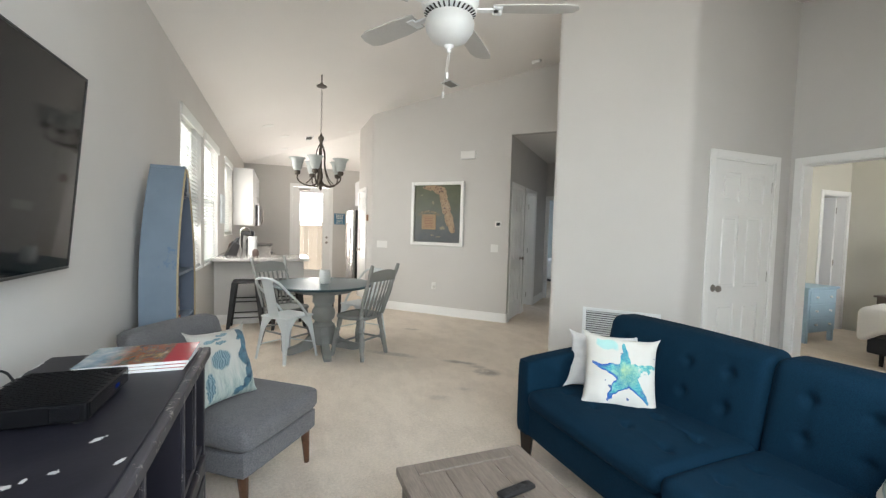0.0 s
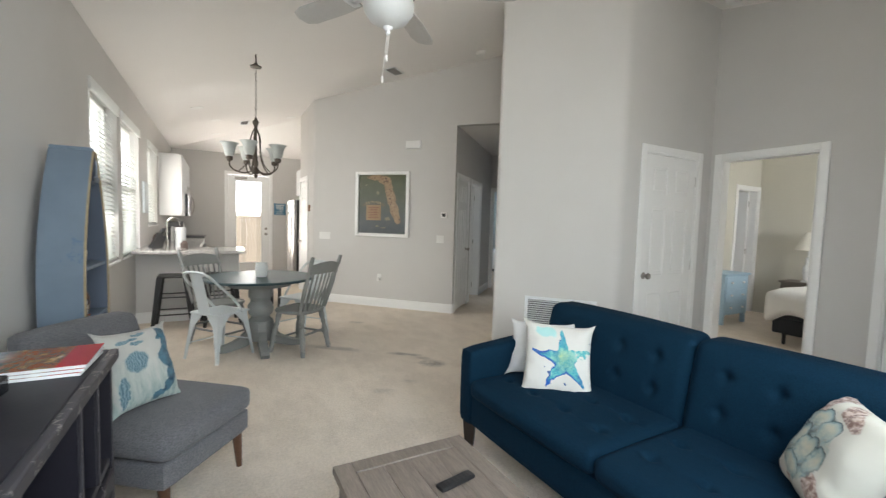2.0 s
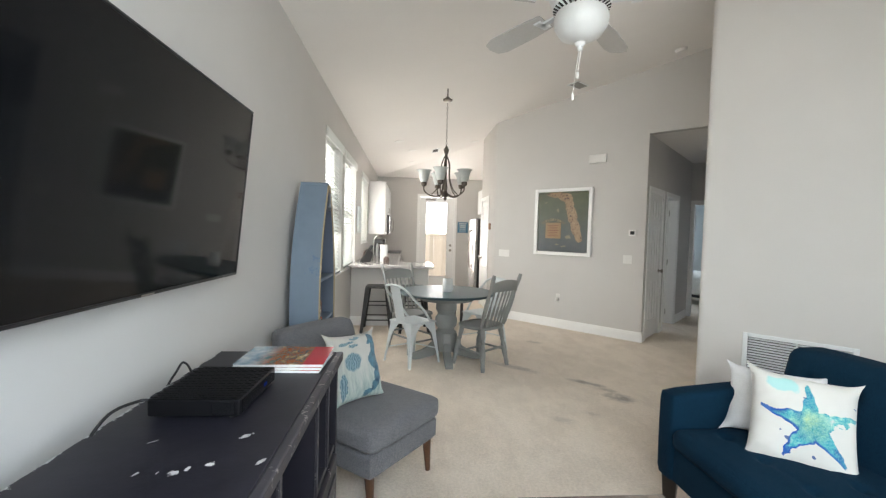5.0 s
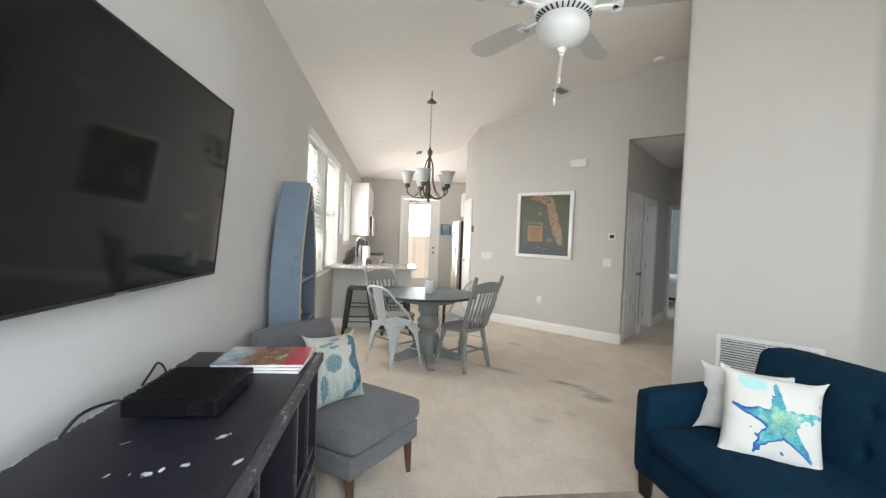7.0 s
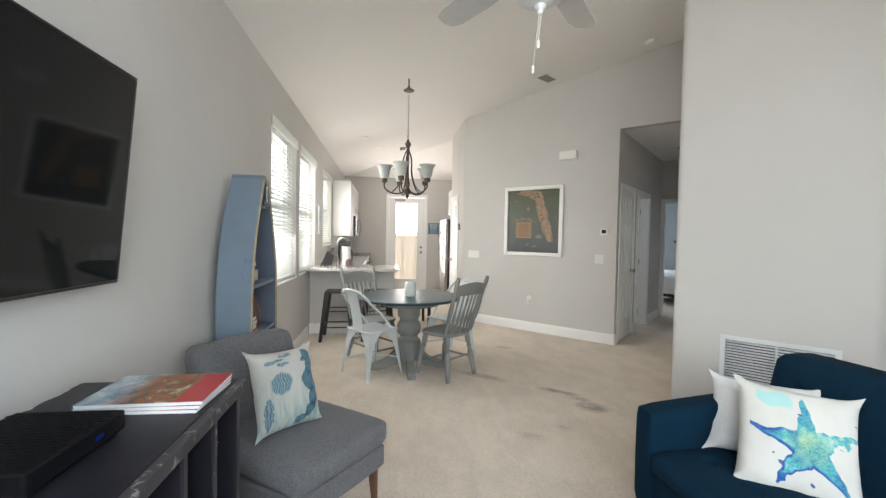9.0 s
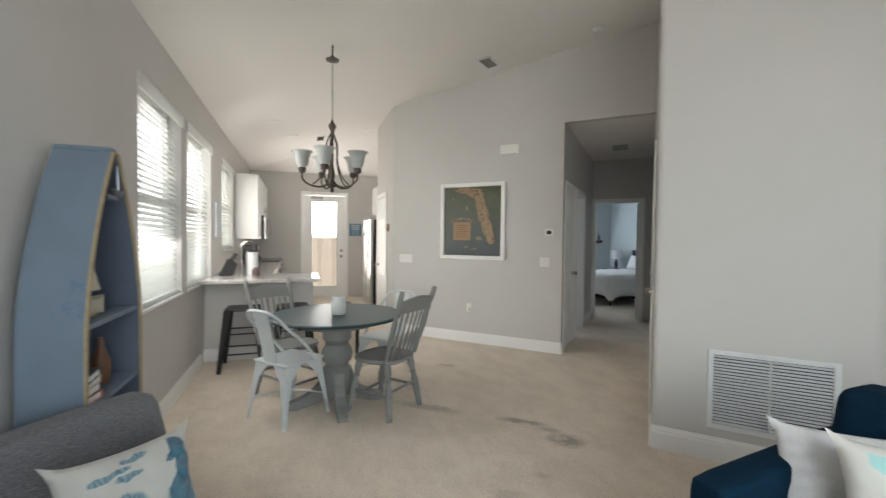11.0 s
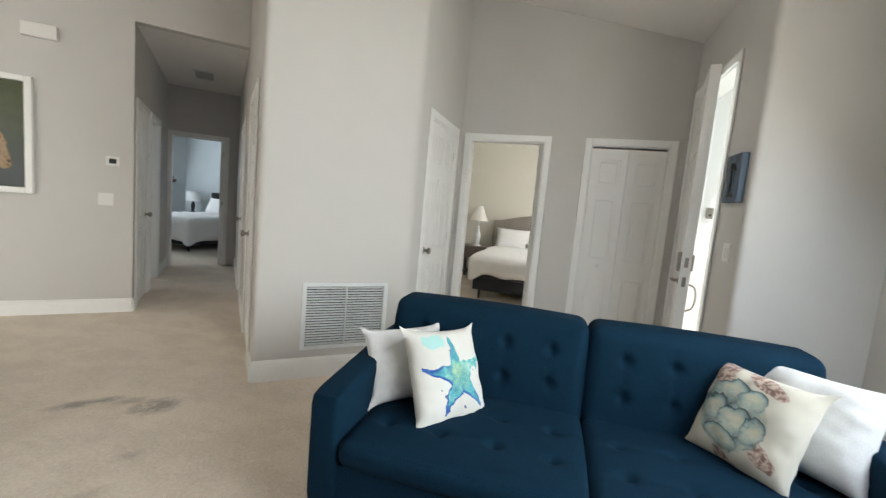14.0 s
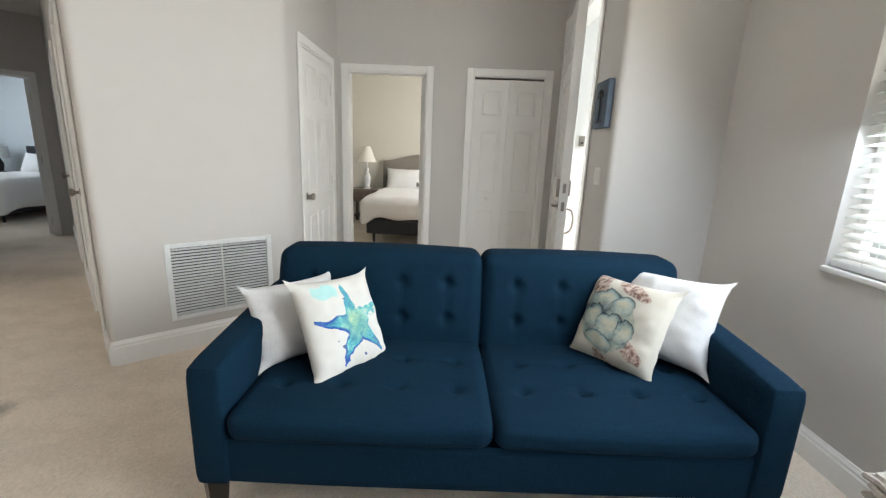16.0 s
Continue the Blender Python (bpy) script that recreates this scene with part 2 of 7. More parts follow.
BLIND = slat_paint()
STEEL = surface("stainless_steel", (0.55, 0.55, 0.54), 0.28, 1.0, 0.05, fine=150, relief=0.03, stretch=(1, 1, 0.05))
BLACKP = surface("black_plastic", (0.012, 0.012, 0.013), 0.35, vary=0.1, relief=0.05)
BLACKM = surface("black_powder_coat", (0.016, 0.015, 0.015), 0.5, vary=0.1, relief=0.08)
WHITEM = surface("white_enamel_metal", (0.76, 0.78, 0.78), 0.3, vary=0.03, relief=0.02)
WHITEP = surface("white_plastic", (0.80, 0.79, 0.76), 0.4, vary=0.01, relief=0.0)
GREYPAINT = worn_paint("grey_chalk_paint", (0.235, 0.24, 0.23), (0.12, 0.10, 0.085), 0.68, 0.6, 16)
TABLETOP = worn_paint("dark_teal_tabletop", (0.022, 0.055, 0.066), (0.06, 0.07, 0.065), 0.72, 0.36, 7)
CABW = surface("white_cabinet_paint", (0.66, 0.66, 0.655), 0.35, vary=0.02, relief=0.03)
GRANITE = granite()
GROUND = surface("pale_concrete_ground", (0.42, 0.40, 0.37), 0.9, vary=0.15, fine=20)
CEDAR = wood("cedar_fence_board", (0.60, 0.48, 0.36), (0.80, 0.70, 0.58), 0.8)

# ---- building helpers ----


def part(name, bm, material, parent=None, label=""):
    me = bpy.data.meshes.new(name)
    bm.normal_update()
    bm.to_mesh(me)
    bm.free()
    me.materials.append(material)
    ob = new(name, me)
    ob.parent = parent
    if label:
        ob["label"] = label
    return ob


def smooth(ob, angle=40):
    ob.data.shade_smooth()
    ob.data.set_sharp_from_angle(angle=radians(angle))
    return ob


def thing(name, m, label, category, group="", kind=""):
    ob = new(name)
    ob.empty_display_size = 0.1
    ob.matrix_world = m
    return tagged(ob, label, category, group, kind)


def box(bm, a, b, bevel=0.0, seg=2, m=None):
    """A box from corner a to corner b, its edges rounded by bevel."""
    r = bmesh.ops.create_cube(bm, size=1)
    vs = r["verts"]
    for v in vs:
        v.co = Vector([a[i] + (v.co[i] + 0.5) * (b[i] - a[i]) for i in range(3)])
    if bevel:
        es = list({e for v in vs for e in v.link_edges})
        g = bmesh.ops.bevel(bm, geom=es, offset=bevel, segments=seg, affect="EDGES", profile=0.5)
        vs = list({v for f in g["faces"] for v in f.verts} | {v for v in vs if v.is_valid})
    if m is not None:
        bmesh.ops.transform(bm, matrix=m, verts=vs)
    return vs


def bx(a, b, bevel=0.0, seg=2):
    bm = bmesh.new()
    box(bm, a, b, bevel, seg)
    return bm


def rod(bm, p, q, r0, r1=None, seg=12, caps=True):
    """A tapered round bar from p to q."""
    p, q = Vector(p), Vector(q)
    r1 = r0 if r1 is None else r1
    rot = (q - p).to_track_quat("Z", "Y").to_matrix()
    rings = []
    for c, r in ((p, r0), (q, r1)):
        rings.append([bm.verts.new(c + rot @ Vector((r * math.cos(2 * math.pi * k / seg), r * math.sin(2 * math.pi * k / seg), 0))) for k in range(seg)])
    for k in range(seg):
        bm.faces.new((rings[0][k], rings[0][(k + 1) % seg], rings[1][(k + 1) % seg], rings[1][k]))
    if caps:
        bm.faces.new(rings[0][::-1])
        bm.faces.new(rings[1])
    return bm


def lathe(bm, prof, seg=20, base=(0, 0, 0), axis=None):
    """Turned work: prof is (radius, height) from bottom to top."""
    rot = Matrix.Identity(3) if axis is None else Vector(axis).to_track_quat("Z", "Y").to_matrix()
    rings = []
    for r, h in prof:
        rings.append([bm.verts.new(Vector(base) + rot @ Vector((max(r, 0.0005) * math.cos(2 * math.pi * k / seg), max(r, 0.0005) * math.sin(2 * math.pi * k / seg), h))) for k in range(seg)])
    for a, b in zip(rings, rings[1:]):
        for k in range(seg):
            bm.faces.new((a[k], a[(k + 1) % seg], b[(k + 1) % seg], b[k]))
    bm.faces.new(rings[0][::-1])
    bm.faces.new(rings[-1])
    return bm


def tube(bm, pts, r, seg=8):
    """A bent pipe through the points."""
    pts = [Vector(p) for p in pts]
    rings, up = [], None
    for i, p in enumerate(pts):
        d = (pts[min(i + 1, len(pts) - 1)] - pts[max(i - 1, 0)]).normalized()
        if up is None:
            up = d.orthogonal().normalized()
        up = (up - d * up.dot(d)).normalized()
        side = d.cross(up)
        rr = r[i] if isinstance(r, (list, tuple)) else r
        rings.append([bm.verts.new(p + rr * (math.cos(2 * math.pi * k / seg) * up + math.sin(2 * math.pi * k / seg) * side)) for k in range(seg)])
    for a, b in zip(rings, rings[1:]):
        for k in range(seg):
            bm.faces.new((a[k], a[(k + 1) % seg], b[(k + 1) % seg], b[k]))
    bm.faces.new(rings[0][::-1])
    bm.faces.new(rings[-1])
    return bm


def arc(c, r, a0, a1, n, plane="xz"):
    out = []
    for k in range(n + 1):
        a = radians(a0 + (a1 - a0) * k / n)
        u, v = r * math.cos(a), r * math.sin(a)
        out.append({"xz": (c[0] + u, c[1], c[2] + v), "yz": (c[0], c[1] + u, c[2] + v), "xy": (c[0] + u, c[1] + v, c[2])}[plane])
    return out


def spline(pts, n=6):
    """Points of a smooth curve through pts."""
    pts = [Vector(p) for p in pts]
    out = []
    for i in range(len(pts) - 1):
        p0, p1, p2, p3 = pts[max(i - 1, 0)], pts[i], pts[i + 1], pts[min(i + 2, len(pts) - 1)]
        for k in range(n):
            t = k / n
            out.append(0.5 * (2 * p1 + (p2 - p0) * t + (2 * p0 - 5 * p1 + 4 * p2 - p3) * t * t + (3 * p1 - p0 - 3 * p2 + p3) * t ** 3))
    out.append(pts[-1])
    return out


def prism(bm, outline, depth, m=None):
    """A flat outline (x, z) given thickness along y, from 0 to depth."""
    lo = [bm.verts.new((x, 0, z)) for x, z in outline]
    hi = [bm.verts.new((x, depth, z)) for x, z in outline]
    n = len(outline)
    fs = [bm.faces.new(lo), bm.faces.new(hi[::-1])]
    for k in range(n):
        fs.append(bm.faces.new((lo[(k + 1) % n], lo[k], hi[k], hi[(k + 1) % n])))
    bmesh.ops.recalc_face_normals(bm, faces=fs)
    if m is not None:
        bmesh.ops.transform(bm, matrix=m, verts=lo + hi)
    return bm


def flat(bm, verts):
    bm.faces.new([bm.verts.new(v) for v in verts])


# ---- plan ----
PLATE, BACK = 2.80, 11.31


def ceiling_height(x, y):
    return min(PLATE + 0.205 * max(x, 0), 2.78 + 0.255 * max(y, 0), PLATE + 0.205 * max(BACK - y, 0))


def wall(name, p, q, thick, top=None, holes=(), base=0.0, label="greige painted drywall", trim=(0.0, 0.0)):
    """A wall whose room face runs from p to q; its thickness lies to the right of that way. holes: (from, to, sill, head) along it."""
    p, q = Vector((*p, 0)), Vector((*q, 0))
    d = (q - p).normalized()
    n = Vector((d.y, -d.x, 0))
    length = (q - p).length
    cuts = {0.0, length} | {h[0] for h in holes} | {h[1] for h in holes}
    if top is None:
        cuts |= {k * 0.3 for k in range(1, int(length / 0.3) + 1)}
    cuts |= {trim[0], length - trim[1]}
    cuts = sorted(c for c in cuts if trim[0] - 1e-6 <= c <= length - trim[1] + 1e-6)
    bm = bmesh.new()
    for a, b in zip(cuts, cuts[1:]):
        if b - a < 1e-4:
            continue
        spans, low = [], base
        for h in sorted((h for h in holes if h[0] - 1e-4 <= a and b <= h[1] + 1e-4), key=lambda h: h[2]):
            if h[2] - low > 0.01:
                spans.append((low, h[2]))
            low = h[3]
        spans.append((low, None))
        for lo, hi in spans:
            c = []
            for s in (a, b):
                for off in (0, thick):
                    g = p + d * s + n * off
                    e = p + d * s
                    z = hi if hi is not None else (top if top is not None else ceiling_height(e.x, e.y) + 0.04)
                    c.append((bm.verts.new((g.x, g.y, lo)), bm.verts.new((g.x, g.y, z))))
            (a0, a1), (b0, b1), (c0, c1), (d0, d1) = c
            for f in ((a0, c0, c1, a1), (d0, b0, b1, d1), (a1, c1, d1, b1), (a0, b0, d0, c0), (a0, a1, b1, b0), (c0, d0, d1, c1)):
                bm.faces.new(f)
    bmesh.ops.remove_doubles(bm, verts=bm.verts, dist=0.0005)
    ob = part(name, bm, WALL)
    return tagged(ob, label, "wall", kind="structure")


def run(name, p, q, height=0.135, thick=0.016, gaps=(), material=None):
    """Baseboard along a wall face from p to q, standing out to the left of that way, with a moulded top."""
    p, q = Vector((*p, 0)), Vector((*q, 0))
    d = (q - p).normalized()
    n = Vector((-d.y, d.x, 0))
    cuts, at = [], 0.0
    for a, b in sorted(gaps):
        cuts.append((at, a))
        at = b
    cuts.append((at, (q - p).length))
    bm = bmesh.new()
    prof = [(0, 0), (thick, 0), (thick, height * 0.72), (thick * 0.75, height * 0.78), (thick * 0.75, height * 0.86), (thick * 0.35, height * 0.95), (thick * 0.3, height), (0, height)]
    for a, b in cuts:
        if b - a < 0.01:
            continue
        ends = []
        for s in (a, b):
            ends.append([bm.verts.new(p + d * s + n * o + Vector((0, 0, z))) for o, z in prof])
        k = len(prof)
        for i in range(k):
            bm.faces.new((ends[0][i], ends[1][i], ends[1][(i + 1) % k], ends[0][(i + 1) % k]))
        bm.faces.new(ends[0][::-1])
        bm.faces.new(ends[1])
    bmesh.ops.recalc_face_normals(bm, faces=bm.faces)
    return tagged(part(name, bm, material or TRIM), "white moulded wooden baseboard", "baseboard", kind="structure")


U, V, H0 = Vector((0.719, 0.695, 0)), Vector((0.695, -0.719, 0)), Vector((3.95, 5.72, 0))


def hall(u, v):
    g = H0 + U * u + V * v
    return (g.x, g.y)


GC, GE = (3.194, 3.63), (3.925, 2.82)
CNR = (2.27, 7.46)

# floor and ground
floor = tagged(part("floor", bx((-0.15, -0.15, -0.12), (9.6, 11.45, 0.0)), CARPET), "worn beige cut-pile carpet with dark stains", "floor", kind="structure")
ground = tagged(part("ground", bx((-60, -60, -0.5), (60, 60, -0.14)), GROUND), "pale concrete and dry ground outside", "ground", kind="structure")

WIN1, WIN2, WIN3 = (4.66, 5.70), (5.89, 7.0), (7.76, 8.78)
SILL, HEAD = 0.88, 2.39
# walls, each with the room on its left
wall("wall_west", (0, 11.31), (0, -0.15), 0.15, holes=[(11.31 - b, 11.31 - a, SILL if b < 7.5 else 1.19, HEAD) for a, b in (WIN1, WIN2, WIN3)])
wall("wall_south", (0, 0), (3.74, 0), 0.15, holes=[(1.78, 2.835, SILL, HEAD), (0.42, 1.48, SILL, HEAD)])
wall("wall_entry_return", (3.71, -0.15), (3.71, 0.69), 0.16, trim=(0, 0.045))
wall("wall_entry", (3.71, 0.69), (5.21, 0.69), 0.15, holes=[(0.48, 1.395, 0, 2.46)], trim=(0.045, 0))
wall("wall_east", (5.21, 0.54), (5.21, 2.82), 0.12, holes=[(0.285, 0.985, 0, 2.04), (1.415, 2.185, 0, 2.04)])
wall("wall_closet", (5.33, 2.82), (GE[0], 2.82), 0.12, holes=[(0.345, 1.135, 0, 2.04)], trim=(0, 0.045))
wall("wall_grille", GE, GC, 0.12, holes=[(0.175, 0.765, 0.23, 0.68)], trim=(0.045, 0.045))
wall("wall_hall_right", GC, hall(2.72, 0.97), 0.12, holes=[(0.33, 1.10, 0, 2.04), (2.15, 2.92, 0, 2.04)], trim=(0.045, 0))
wall("wall_hall_end", hall(2.72, 1.1), hall(2.72, -0.13), 0.12, top=2.9, holes=[(0.32, 1.06, 0, 2.04)])
wall("wall_hall_left", hall(2.72, 0), hall(0, 0), 0.12, holes=[(0.99, 1.71, 0, 2.04), (1.92, 2.58, 0, 2.04)])
wall("wall_hall_header", hall(0, 0.97), hall(0, 0), 0.12, base=2.77)
wall("wall_painting", hall(0, 0), CNR, 0.12, trim=(0, 0.045))
wall("wall_pantry", CNR, (2.27, 8.69), 0.12, holes=[(0.50, 1.16, 0, 2.04)], trim=(0.045, 0))
wall("wall_kitchen_return", (2.39, 8.69), (3.0, 8.69), 0.12)
wall("wall_kitchen_east", (3.0, 8.57), (3.0, 11.31), 0.12)
wall("wall_north", (3.12, BACK), (-0.15, BACK), 0.14, holes=[(3.12 - 2.005, 3.12 - 1.085, 0, 2.34)])



def bullnose(name, corner, a, b, r=0.045):
    """Rounded drywall corner between two faces that run from the corner towards a and b."""
    c = Vector((*corner, 0))
    p = c + (Vector((*a, 0)) - c).normalized() * r
    q = c + (Vector((*b, 0)) - c).normalized() * r
    top = ceiling_height(c.x, c.y) + 0.04
    bm = bmesh.new()
    line = []
    for k in range(11):
        t = k / 10
        g = p * (1 - t) ** 2 + c * 2 * t * (1 - t) + q * t * t
        line.append((bm.verts.new((g.x, g.y, 0)), bm.verts.new((g.x, g.y, top))))
    back = c + (p - c) + (q - c)
    line.append((bm.verts.new((back.x, back.y, 0)), bm.verts.new((back.x, back.y, top))))
    n = len(line)
    for k in range(n):
        bm.faces.new((line[k][0], line[(k + 1) % n][0], line[(k + 1) % n][1], line[k][1]))
    bm.faces.new([v[0] for v in line])
    bm.faces.new([v[1] for v in line][::-1])
    bmesh.ops.recalc_face_normals(bm, faces=bm.faces)
    return tagged(smooth(part(name, bm, WALL), 50), "rounded greige drywall corner", "wall", kind="structure")


bullnose("wall_corner_entry", (3.71, 0.69), (3.71, 0), (5, 0.69))
bullnose("wall_corner_closet", GE, (5.2, 2.82), GC)
bullnose("wall_corner_hall", GC, GE, hall(2.72, 0.97))
bullnose("wall_corner_pantry", CNR, hall(0, 0), (2.27, 8.69))

# one hipped ceiling over the open room, thick enough to close it
bm = bmesh.new()
X = 5.5


def cz(x, y, k):
    return {"a": PLATE + 0.205 * x, "f": 2.78 + 0.255 * y, "b": PLATE + 0.205 * (BACK - y)}[k]


hip = 0.078 + 0.804 * X
sheets = (("a", [(-0.15, -0.043), (X, hip), (X, BACK - X), (-0.15, BACK + 0.15)]), ("f", [(-0.15, -0.16), (X, -0.16), (X, hip), (-0.15, -0.043)]), ("b", [(-0.15, BACK + 0.15), (X, BACK - X), (X, BACK + 0.16)]))
for k, poly in sheets:
    lo = [bm.verts.new((x, y, cz(x, y, k))) for x, y in poly]
    hi = [bm.verts.new((x, y, cz(x, y, k) + 0.12)) for x, y in poly]
    bm.faces.new(lo[::-1])
    bm.faces.new(hi)
    for i in range(len(poly)):
        j = (i + 1) % len(poly)
        bm.faces.new((lo[i], lo[j], hi[j], hi[i]))
tagged(part("ceiling", bm, CEIL), "white textured vaulted hip ceiling", "ceiling", kind="structure")
bm = bmesh.new()
q = [hall(-0.02, -0.12), hall(2.9, -0.12), hall(2.9, 1.09), hall(-0.02, 1.09)]
q[0], q[3] = hall(0.1, -0.1), hall(0.1, 1.05)
lo = [bm.verts.new((*c, 2.77)) for c in q]
hi = [bm.verts.new((*c, 2.83)) for c in q]
bm.faces.new(lo)
bm.faces.new(hi[::-1])
for i in range(4):
    bm.faces.new((lo[i], hi[i], hi[(i + 1) % 4], lo[(i + 1) % 4]))
tagged(part("hall_ceiling", bm, CEIL), "flat white hallway ceiling", "ceiling", kind="structure")

# bedrooms beyond the doorways
WARMW = surface("cream_bedroom_paint", (0.63, 0.61, 0.53), 0.75, vary=0.02, fine=120, relief=0.15)
COOLW = surface("pale_blue_bedroom_paint", (0.55, 0.60, 0.62), 0.75, vary=0.02, fine=120, relief=0.15)


def plain_wall(name, a, b, material, label):
    return tagged(part(name, bx(a, b), material), label, "wall", kind="structure")


plain_wall("bedroom_wall_east", (8.90, -0.2, 0), (9.02, 4.18, 2.85), WARMW, "cream painted bedroom wall")
plain_wall("bedroom_wall_north", (5.33, 4.055, 0), (8.21, 4.175, 2.85), WARMW, "cream painted bedroom wall")
plain_wall("bedroom_wall_north_end", (8.84, 4.055, 0), (8.90, 4.175, 2.85), WARMW, "cream painted bedroom wall")
plain_wall("bedroom_wall_north_head", (8.21, 4.055, 2.04), (8.84, 4.175, 2.85), WARMW, "cream painted bedroom wall")
plain_wall("bedroom_wall_south", (5.33, -0.2, 0), (8.90, -0.08, 2.85), WARMW, "cream painted bedroom wall")
plain_wall("bedroom_wall_west", (5.334, 2.94, 0), (5.45, 4.055, 2.85), WARMW, "cream painted bedroom wall")
plain_wall("porch_wall", (5.211, -1.2, 0), (5.33, 0.535, 3.3), TRIM, "white exterior porch wall")
plain_wall("bedroom_lining", (5.334, -0.08, 2.06), (5.36, 4.055, 2.85), WARMW, "cream painted bedroom wall above the door")
plain_wall("bedroom_ceiling", (5.34, -0.2, 2.85), (9.52, 4.3, 2.93), CEIL, "flat white bedroom ceiling")
plain_wall("guest_wall_east", (9.2, 6.2, 0), (9.32, 11.4, 2.85), COOLW, "pale blue bedroom wall")
plain_wall("guest_wall_north", (5.0, 10.9, 0), (9.2, 11.02, 2.85), COOLW, "pale blue bedroom wall")
plain_wall("guest_wall_west", (5.0, 8.4, 0), (5.12, 10.9, 2.85), COOLW, "pale blue bedroom wall")
plain_wall("guest_ceiling", (4.9, 6.0, 2.88), (9.4, 11.5, 2.95), CEIL, "flat white bedroom ceiling")
plain_wall("guest_wall_south", (6.7, 6.1, 0), (9.2, 6.22, 2.85), COOLW, "pale blue bedroom wall")
plain_wall("bath_wall_back", (7.6, 5.3, 0), (9.3, 5.42, 2.85), WARMW, "cream bathroom wall beyond the open door")
plain_wall("bath_wall_side", (9.18, 4.18, 0), (9.30, 5.298, 2.85), WARMW, "cream bathroom wall beyond the open door")

# small bathroom beside the hall
for nm, u0, u1, v0, v1, z0, z1 in (("bath_wall_far", 0.74, 2.12, -1.72, -1.62, 0.0, 2.75), ("bath_wall_near", 0.74, 0.84, -1.62, -0.125, 0.0, 2.75), ("bath_wall_end", 2.02, 2.12, -1.62, -0.125, 0.0, 2.75), ("bath_ceiling", 0.74, 2.12, -1.72, -0.125, 2.752, 2.80)):
    bm = bmesh.new()
    low = [bm.verts.new((*hall(u, v), z0)) for u, v in ((u0, v0), (u1, v0), (u1, v1), (u0, v1))]
    high = [bm.verts.new((c.co.x, c.co.y, z1)) for c in low]
    bm.faces.new(low)
    bm.faces.new(high[::-1])
    for k in range(4):
        bm.faces.new((low[k], high[k], high[(k + 1) % 4], low[(k + 1) % 4]))
    bmesh.ops.recalc_face_normals(bm, faces=bm.faces)
    tagged(part(nm, bm, COOLW), "pale painted bathroom " + ("ceiling" if "ceiling" in nm else "wall"), "ceiling" if "ceiling" in nm else "wall", kind="structure")

lb = thing("lock_box", pose(5.209, 0.44, 1.47), "grey doorbell box on the white porch wall", "doorbell")
part("case", bx((-0.022, -0.028, -0.05), (-0.0005, 0.028, 0.05), 0.006), NICKEL, lb)
part("button", rod(bmesh.new(), (-0.027, 0, -0.02), (-0.0225, 0, -0.02), 0.011), BLACKM, lb)

# baseboards
run("baseboard", (0, 6.45), (0, 0), gaps=())
run("baseboard", (0, 0), (3.74, 0))
run("baseboard", (3.74, 0), (3.74, 0.69))
run("baseboard", (3.74, 0.69), (4.12, 0.69))
run("baseboard", (5.21, 0.7), (5.21, 2.82), gaps=((0.05, 0.90), (1.2, 2.09)))
run("baseboard", (5.21, 2.82), (GE[0], 2.82), gaps=((0.16, 1.08),))
run("baseboard", GE, GC, height=0.15)
run("baseboard", GC, hall(2.72, 0.97), gaps=((0.27, 1.16), (2.09, 2.98)))
run("baseboard", hall(2.72, 0), hall(0, 0), gaps=((0.0, 0.1), (0.93, 1.77), (1.86, 2.64)))
run("baseboard", hall(0, 0), CNR)
run("baseboard", CNR, (2.27, 8.69), gaps=((0.44, 1.22),))

# ---- doors, windows and trim ----


def opening(p, q, s):
    """The frame of an opening whose far end along the wall is at s: x to the viewer's right, y into the wall."""
    p, q = Vector((*p, 0)), Vector((*q, 0))
    d = (q - p).normalized()
    n = Vector((d.y, -d.x, 0))
    o = p + d * s
    return Matrix(((-d.x, n.x, 0, o.x), (-d.y, n.y, 0, o.y), (0, 0, 1, 0), (0, 0, 0, 1)))


def casing(name, m, w, h, thick=0.12, face=0.062, back=False):
    """Jambs, head and flat moulded casing round an opening."""
    ob = thing(name, m, "white painted door casing and jambs", "door frame", kind="structure")
    j = 0.018
    bm = bmesh.new()
    box(bm, (0, -0.002, 0), (j, thick + 0.002, h), 0.002, 1)
    box(bm, (w - j, -0.002, 0), (w, thick + 0.002, h), 0.002, 1)
    box(bm, (j, -0.002, h - j), (w - j, thick + 0.002, h), 0.002, 1)
    part("jamb", bm, TRIM, ob)
    sides = [(-0.018, -0.003)] + ([(thick + 0.003, thick + 0.018)] if back else [])
    for y0, y1 in sides:
        for a, b in (((-face + 0.006, y0, 0), (0.006, y1, h + face - 0.006)), ((w - 0.006, y0, 0), (w + face - 0.006, y1, h + face - 0.006)), ((0.006, y0, h - 0.006), (w - 0.006, y1, h + face - 0.006))):
            part("casing_board", bx(a, b, 0.005, 2), TRIM, ob)
    return ob


